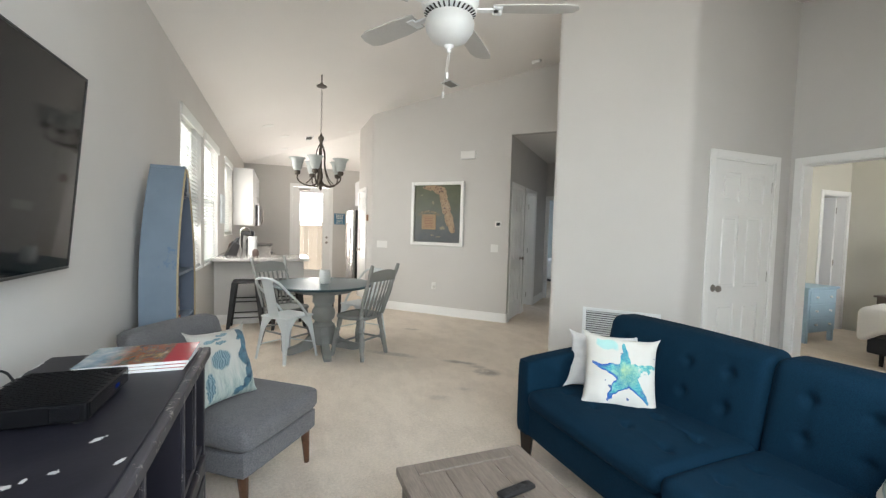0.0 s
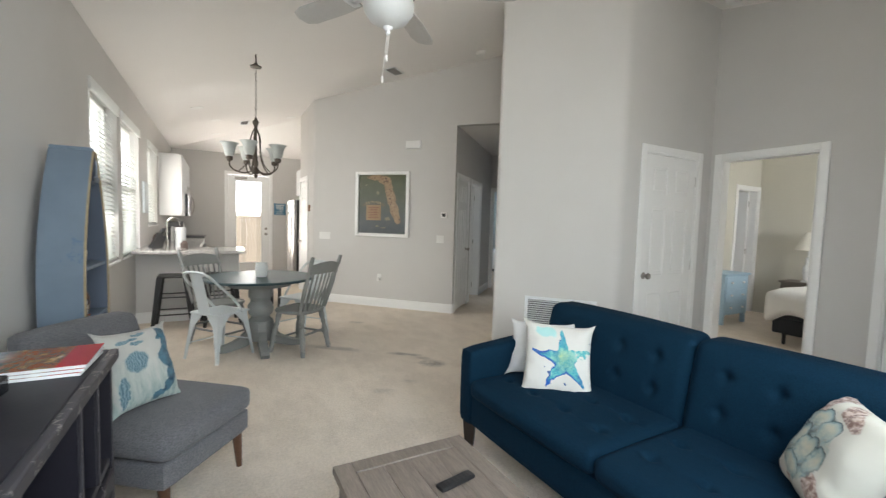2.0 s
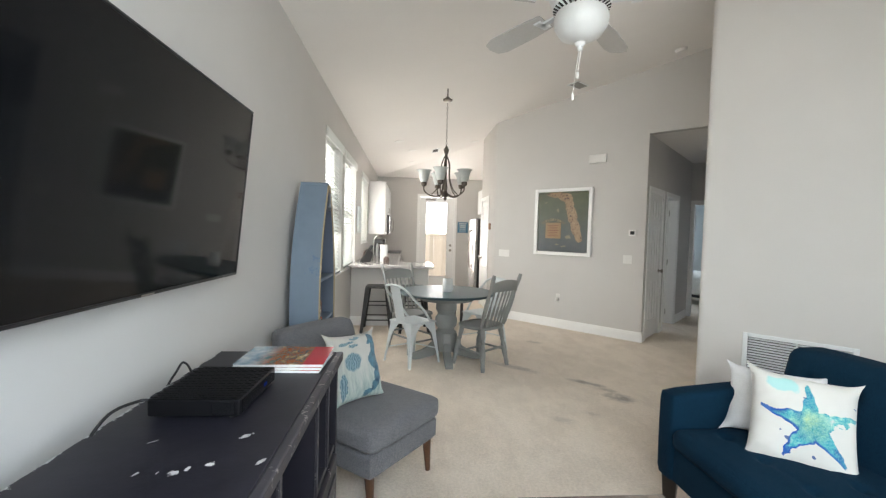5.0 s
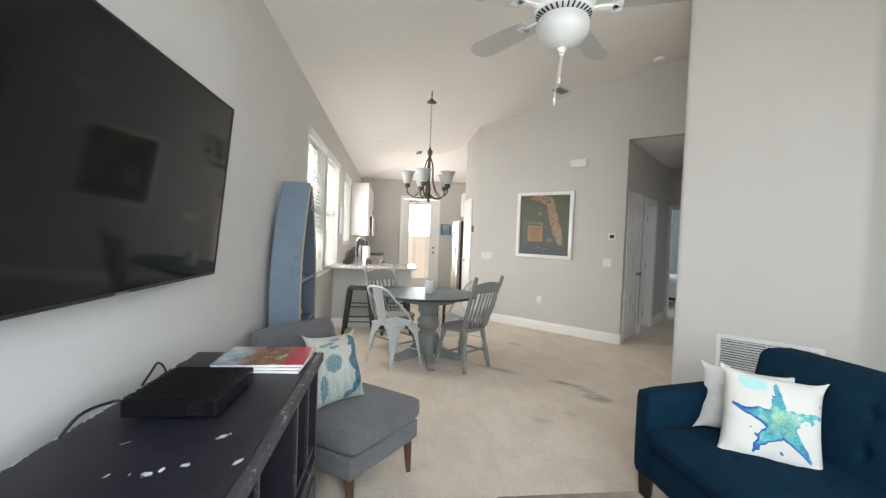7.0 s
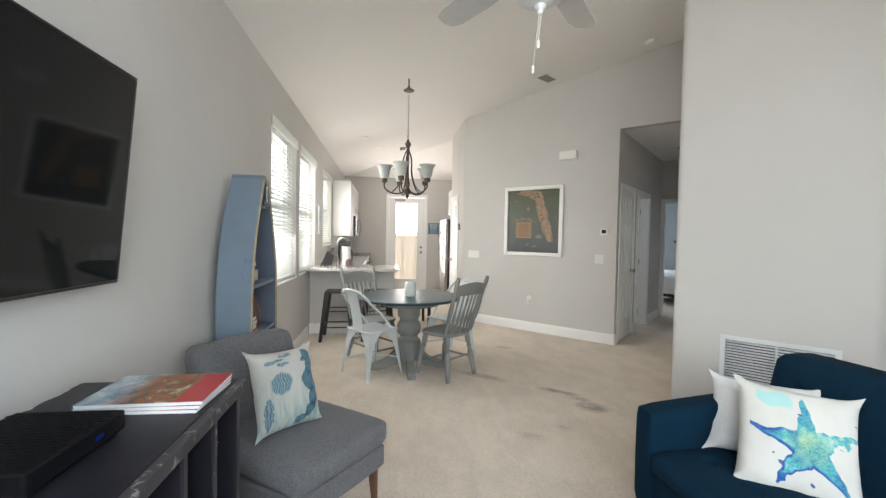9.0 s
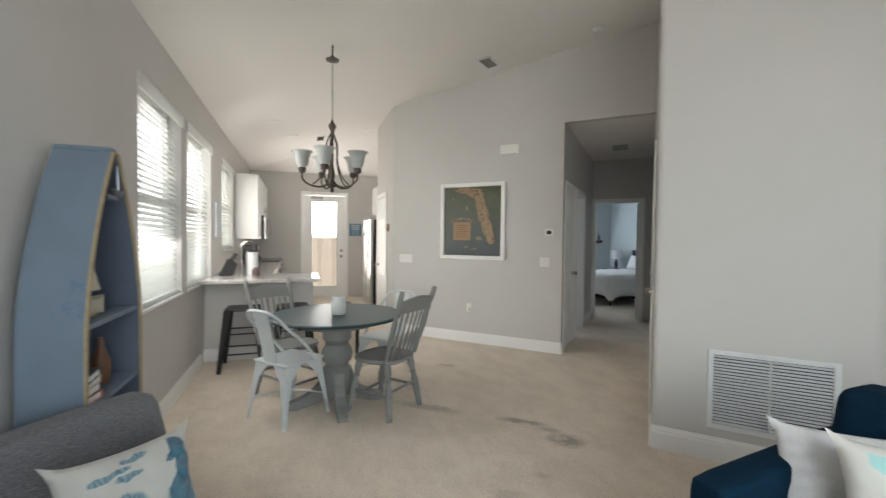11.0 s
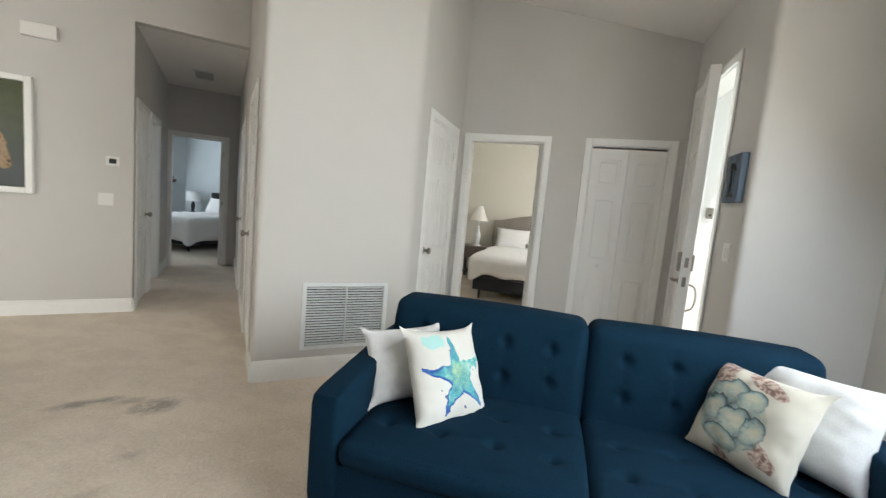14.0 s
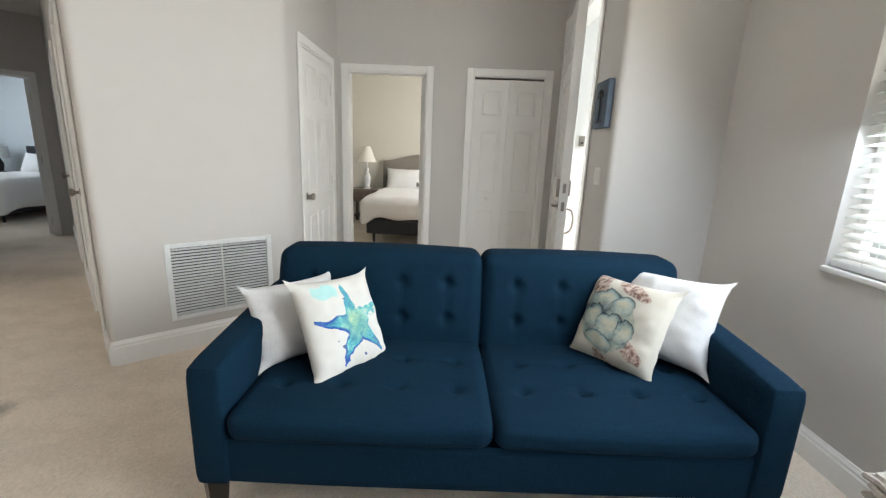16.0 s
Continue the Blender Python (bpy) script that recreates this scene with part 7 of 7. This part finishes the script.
part("base", bx((-0.10, -0.09, 0), (0.14, 0.09, 0.03), 0.008), BLACKP, cm)
part("column", bx((-0.10, -0.09, 0.0305), (-0.02, 0.09, 0.22), 0.008), BLACKP, cm)
part("reservoir", bx((-0.10, -0.09, 0.2205), (0.14, 0.09, 0.32), 0.015), BLACKP, cm)
smooth(part("carafe", lathe(bmesh.new(), [(0.045, 0.032), (0.062, 0.06), (0.06, 0.12), (0.04, 0.17), (0.045, 0.19)], 20, (0.06, 0, 0)), surface("smoked_carafe_glass", (0.02, 0.015, 0.012), 0.05, relief=0), cm))
part("carafe_handle", tube(bmesh.new(), spline([(0.10, 0, 0.17), (0.15, 0, 0.15), (0.15, 0, 0.08), (0.115, 0, 0.06)], 5), 0.008), BLACKP, cm)
for k, (x, y, r, h, c, nm) in enumerate(((0.14, 7.25, 0.035, 0.16, (0.10, 0.04, 0.02), "brown glass soap bottle by the sink"), (0.5, 6.83, 0.045, 0.10, (0.10, 0.07, 0.06), "dark stoneware mug on the granite counter"), (0.16, 9.42, 0.05, 0.17, (0.30, 0.30, 0.31), "grey metal utensil canister on the counter"), (0.3, 9.55, 0.06, 0.13, (0.05, 0.05, 0.055), "black toaster-size canister on the counter"), (0.22, 8.7, 0.03, 0.24, (0.45, 0.46, 0.45), "pale glass bottle by the kitchen window"))):
    o = tagged(smooth(part("counter_jar", lathe(bmesh.new(), [(r * 0.85, 0), (r, 0.01), (r, h * 0.7), (r * 0.6, h * 0.85), (r * 0.5, h)], 18), surface("glazed_jar", c, 0.3, relief=0))), nm, "jar")
    o.location = (x, y, 0.9125)

bs2 = thing("bar_stool", pose(0.42, 6.30, 0), "black metal bar stool at the peninsula", "stool")
smooth(part("seat", soft_box((-0.16, -0.16, 0.605), (0.16, 0.16, 0.635), 0.013, 7), BLACKM, bs2), 50)
for x in (-1, 1):
    for y in (-1, 1):
        bm = bmesh.new()
        rod(bm, (x * 0.20, y * 0.20, 0), (x * 0.13, y * 0.13, 0.61), 0.026, 0.042, 4)
        part("leg", bm, BLACKM, bs2)
for z, k in ((0.18, 0.18), (0.38, 0.157)):
    for a, b in (((-1, -1), (1, -1)), ((1, -1), (1, 1)), ((1, 1), (-1, 1)), ((-1, 1), (-1, -1))):
        part("footrest", rod(bmesh.new(), (a[0] * k, a[1] * k, z), (b[0] * k, b[1] * k, z), 0.008, seg=8), BLACKM, bs2)
copy_thing(bs2, pose(0.92, 6.32, 0, 0, 0, 6))
bn = thing("bench", pose(1.50, 6.9, 0), "dark narrow bench beyond the dining table", "bench")
part("seat", bx((-0.16, -0.5, 0.44), (0.16, 0.5, 0.48), 0.006, 1), BLACKM, bn)
for x in (-0.13, 0.13):
    for y in (-0.45, 0.45):
        part("leg", bx((x - 0.02, y - 0.02, 0), (x + 0.02, y + 0.02, 0.4395), 0.002, 1), BLACKM, bn)

# ---- bedrooms seen through doorways ----
LINEN = weave("white_bed_linen", (0.72, 0.72, 0.71), (0.82, 0.82, 0.81), 240, 0.95, 0.15, 0.15)
HEADF = weave("taupe_headboard_fabric", (0.20, 0.18, 0.15), (0.30, 0.27, 0.23), 260, 0.95, 0.2)
DARKF = weave("charcoal_bed_base", (0.018, 0.02, 0.025), (0.04, 0.043, 0.05), 260, 0.9, 0.2)
GREYW = wood("grey_brown_wood", (0.10, 0.08, 0.065), (0.20, 0.165, 0.14), 0.5)


def bed(m, head, label, low=0.35):
    """A made double bed lying along local y, head at +y."""
    ob = thing("bed", m, label, "bed")
    part("base", soft_box((-0.70, -1.0, 0.13), (0.70, 0.97, 0.33), 0.03, 5), DARKF, ob)
    for x in (-0.6, 0.6):
        for y in (-0.9, 0.9):
            part("leg", rod(bmesh.new(), (x, y, 0), (x, y, 0.135), 0.018, 0.022), BLACKM, ob)
    bm = soft_box((-0.78, -1.08, low), (0.78, 0.75, 0.66), 0.10, 22, 0.02)
    for v in bm.verts:
        side = max(abs(v.co.x) / 0.78, -v.co.y / 1.08)
        if v.co.z < 0.5:
            v.co.z -= 0.05 * noise.noise(v.co * 4) + 0.03
            v.co.x *= 1 + 0.02 * noise.noise(v.co * 7)
            v.co.z -= 0.16 * max(0.0, abs(v.co.x) / 0.78 - 0.72) / 0.28 * max(0.0, -v.co.y / 1.08 - 0.72) / 0.28
        else:
            v.co.z += 0.018 * noise.noise(v.co * 5)
    smooth(part("duvet", bm, LINEN, ob, "rumpled white duvet"), 80)
    hb = bmesh.new()
    n = 16
    out = [(-0.78, 0.25)] + [(-0.78 + 1.56 * k / n, 1.13 + head * math.sin(math.pi * k / n) ** 1.6) for k in range(n + 1)] + [(0.78, 0.25)]
    prism(hb, out, 0.07, Matrix.Translation((0, 0.98, 0)))
    part("headboard", hb, HEADF if head > 0.05 else DARKF, ob, "upholstered headboard")
    for x in (-0.36, 0.36):
        p = smooth(part("pillow", cushion_shape(0.66, 0.44, 0.20, 0.01, 14, 0.012, x), LINEN, ob), 80)
        p.matrix_basis = pose(x, 0.78, 0.80, -25, 0, 0)
    return ob


bed(pose(7.84, 2.19, 0, 0, 0, -90), 0.14, "made bed with white duvet and taupe arched headboard", 0.39)
bed(pose(8.06, 9.14, 0, 0, 0, -90), 0.0, "made bed with white duvet and dark headboard", 0.24)


def table_lamp(m, h, label, body):
    ob = thing("table_lamp", m, label, "lamp", "bedside lamps")
    smooth(part("lamp_base", lathe(bmesh.new(), [(0.07, 0), (0.072, 0.015), (0.04, 0.03), (0.05, 0.09), (0.062, 0.16), (0.055, 0.23), (0.03, 0.29), (0.025, 0.33), (0.035, 0.36), (0.01, 0.38), (0.008, h - 0.06)], 20), body, ob))
    smooth(part("shade", lathe(bmesh.new(), [(0.17, h - 0.27), (0.12, h - 0.16), (0.085, h - 0.06), (0.06, h), (0.056, h), (0.08, h - 0.06), (0.115, h - 0.16), (0.165, h - 0.27)], 28), surface("ivory_lampshade", (0.80, 0.78, 0.71), 0.8, relief=0.2), ob, "ivory bell lampshade"))
    return ob


def nightstand(m, label):
    ob = thing("nightstand", m, label, "nightstand", "bedside tables")
    part("top", bx((-0.27, -0.21, 0.595), (0.27, 0.21, 0.62), 0.005, 1), GREYW, ob)
    part("body", bx((-0.24, -0.19, 0.40), (0.24, 0.19, 0.5945), 0.003, 1), GREYW, ob)
    part("drawer", bx((-0.21, -0.197, 0.42), (0.21, -0.1905, 0.575), 0.003, 1), GREYW, ob)
    part("drawer_knob", rod(bmesh.new(), (0, -0.22, 0.50), (0, -0.197, 0.50), 0.014), NICKEL, ob)
    part("shelf", bx((-0.23, -0.18, 0.12), (0.23, 0.18, 0.14), 0.003, 1), GREYW, ob)
    for x in (-1, 1):
        for y in (-1, 1):
            part("leg", bx((x * 0.215 - 0.022, y * 0.165 - 0.022, 0), (x * 0.215 + 0.022, y * 0.165 + 0.022, 0.3995), 0.002, 1), GREYW, ob)
    return ob


nightstand(pose(8.66, 3.25, 0, 0, 0, -90), "grey-brown wooden nightstand beside the bed")
nightstand(pose(8.95, 10.38, 0, 0, 0, -90), "grey-brown wooden nightstand in the guest room")
table_lamp(pose(8.62, 3.23, 0.6205), 0.75, "white ceramic table lamp with ivory bell shade", surface("white_relief_ceramic", (0.74, 0.75, 0.76), 0.3, vary=0.1, broad=30, relief=0.3, fine=40))
gl = thing("table_lamp", pose(8.90, 10.33, 0.6205), "dark table lamp with white drum shade", "lamp", "bedside lamps")
smooth(part("lamp_base", lathe(bmesh.new(), [(0.07, 0), (0.072, 0.012), (0.03, 0.03), (0.045, 0.10), (0.05, 0.17), (0.022, 0.24), (0.01, 0.27), (0.008, 0.44)], 20), BLACKM, gl))
smooth(part("shade", lathe(bmesh.new(), [(0.15, 0.27), (0.14, 0.50), (0.135, 0.50), (0.145, 0.27)], 28), surface("white_drum_shade", (0.74, 0.76, 0.76), 0.8, relief=0.2), gl, "white drum lampshade"))
wo = thing("wall_ornament", pose(8.76, 10.897, 1.36), "small dark boat-shaped wall ornament with red trim", "ornament")
part("hull", prism(bmesh.new(), [(-0.13, 0.0), (-0.10, -0.07), (0.10, -0.07), (0.14, 0.02)], 0.05, Matrix.Translation((0, -0.052, 0))), surface("dark_red_wood", (0.07, 0.022, 0.02), 0.5), wo)
part("mast", rod(bmesh.new(), (0, -0.025, 0), (0, -0.025, 0.24), 0.007), BLACKM, wo)
part("sail", prism(bmesh.new(), [(0.006, 0.03), (0.08, 0.04), (0.006, 0.22)], 0.006, Matrix.Translation((0, -0.028, 0))), BLACKM, wo)
ds = thing("dresser", pose(7.53, 3.83, 0), "pale blue painted three-drawer dresser", "dresser")
PBLUE = surface("pale_blue_chalk_paint", (0.36, 0.50, 0.60), 0.6, vary=0.08)
part("body", bx((-0.31, -0.19, 0.14), (0.31, 0.19, 0.71), 0.004, 1), PBLUE, ds)
part("top", bx((-0.335, -0.215, 0.7105), (0.335, 0.205, 0.74), 0.006, 1), PBLUE, ds)
for k in range(3):
    d = part("drawer", bx((-0.28, -0.202, 0.160 + k * 0.182), (0.28, -0.1905, 0.33 + k * 0.182), 0.004, 1), PBLUE, ds)
    for x in (-0.15, 0.15):
        part("drawer_knob", rod(bmesh.new(), (x, -0.225, 0.245 + k * 0.182), (x, -0.202, 0.245 + k * 0.182), 0.014), WHITEP, d)
for x in (-0.28, 0.28):
    for y in (-0.16, 0.16):
        part("leg", bx((x - 0.025, y - 0.025, 0), (x + 0.025, y + 0.025, 0.1395), 0.003, 1), PBLUE, ds)

# wicker stool tucked by the front wall
WICK = wood("whitewashed_wicker", (0.42, 0.38, 0.33), (0.66, 0.62, 0.56), 0.8, 20, (1, 1, 1))
wk = thing("wicker_hamper", pose(1.86, 0.24, 0), "whitewashed woven wicker side chest", "hamper")
part("core", bx((-0.19, -0.17, 0.02), (0.19, 0.17, 0.43)), WICK, wk)
for k in range(16):
    bm = bmesh.new()
    z = 0.035 + 0.026 * k
    g = 0.20 + (0.012 if k == 15 else 0)
    pts = [(-g, -0.18, z), (g, -0.18, z), (g, 0.18, z), (-g, 0.18, z), (-g, -0.18, z)]
    out = []
    for p, q in zip(pts, pts[1:]):
        for i in range(12):
            c = Vector(p).lerp(Vector(q), i / 12)
            s = 0.006 * (1 if (i + k) % 2 else -1)
            c += Vector((s if abs(p[0] - q[0]) < 1e-6 else 0, s if abs(p[1] - q[1]) < 1e-6 else 0, 0))
            out.append(c)
    tube(bm, out + out[:1], 0.011, 6)
    part("wicker_band", bm, WICK, wk)
for k in range(14):
    bm = tube(bmesh.new(), [(-0.2, -0.17 + k * 0.026, 0.435 + 0.004 * (k % 2)), (0, -0.17 + k * 0.026, 0.438), (0.2, -0.17 + k * 0.026, 0.435 + 0.004 * (k % 2))], 0.011, 6)
    part("lid_strand", bm, WICK, wk)

# ---- outside ----
fence = thing("fence", pose(-2.0, 14.2, -0.14), "tan cedar privacy fence behind the house", "fence")
first = None
for k in range(52):
    if first is None:
        first = o = part("board", bx((0, 0, 0), (0.1385, 0.02, 1.62), 0.003, 1), CEDAR, fence)
    else:
        o = new("board", first.data)
        o.parent = fence
    o.location = (k * 0.14, random.uniform(-0.006, 0.006), random.uniform(-0.015, 0.01))
for z in (0.35, 1.4):
    part("rail", bx((0, 0.027, z), (7.3, 0.07, z + 0.09)), CEDAR, fence)

# out of view, added to keep high sun off the west side
tagged(part("added_eave_west", bx((-0.9, -0.3, 2.86), (-0.17, 11.6, 2.95)), TRIM), "unseen white eave added to shade the west windows", "roof", kind="structure")
for nm, a, b, mat in (("backdrop_west", (-4.1, -3, -0.1), (-4.0, 14, 5), glow("bright_hazy_yard", (1.0, 1.0, 1.0), 6.0, 0.9, (0.82, 0.92, 0.80))), ("backdrop_north", (-6, 17.0, -0.1), (9, 17.1, 7), glow("bright_white_sky", (1.0, 1.0, 1.0), 5.0)), ("backdrop_south", (-6, -7.1, -0.1), (12, -7.0, 6), glow("sunlit_garden", (0.86, 0.95, 1.0), 4.2, 1.1, (0.52, 0.68, 0.60)))):
    tagged(part(nm, bx(a, b), mat), "bright overexposed daylight outside the window", "backdrop", kind="structure")
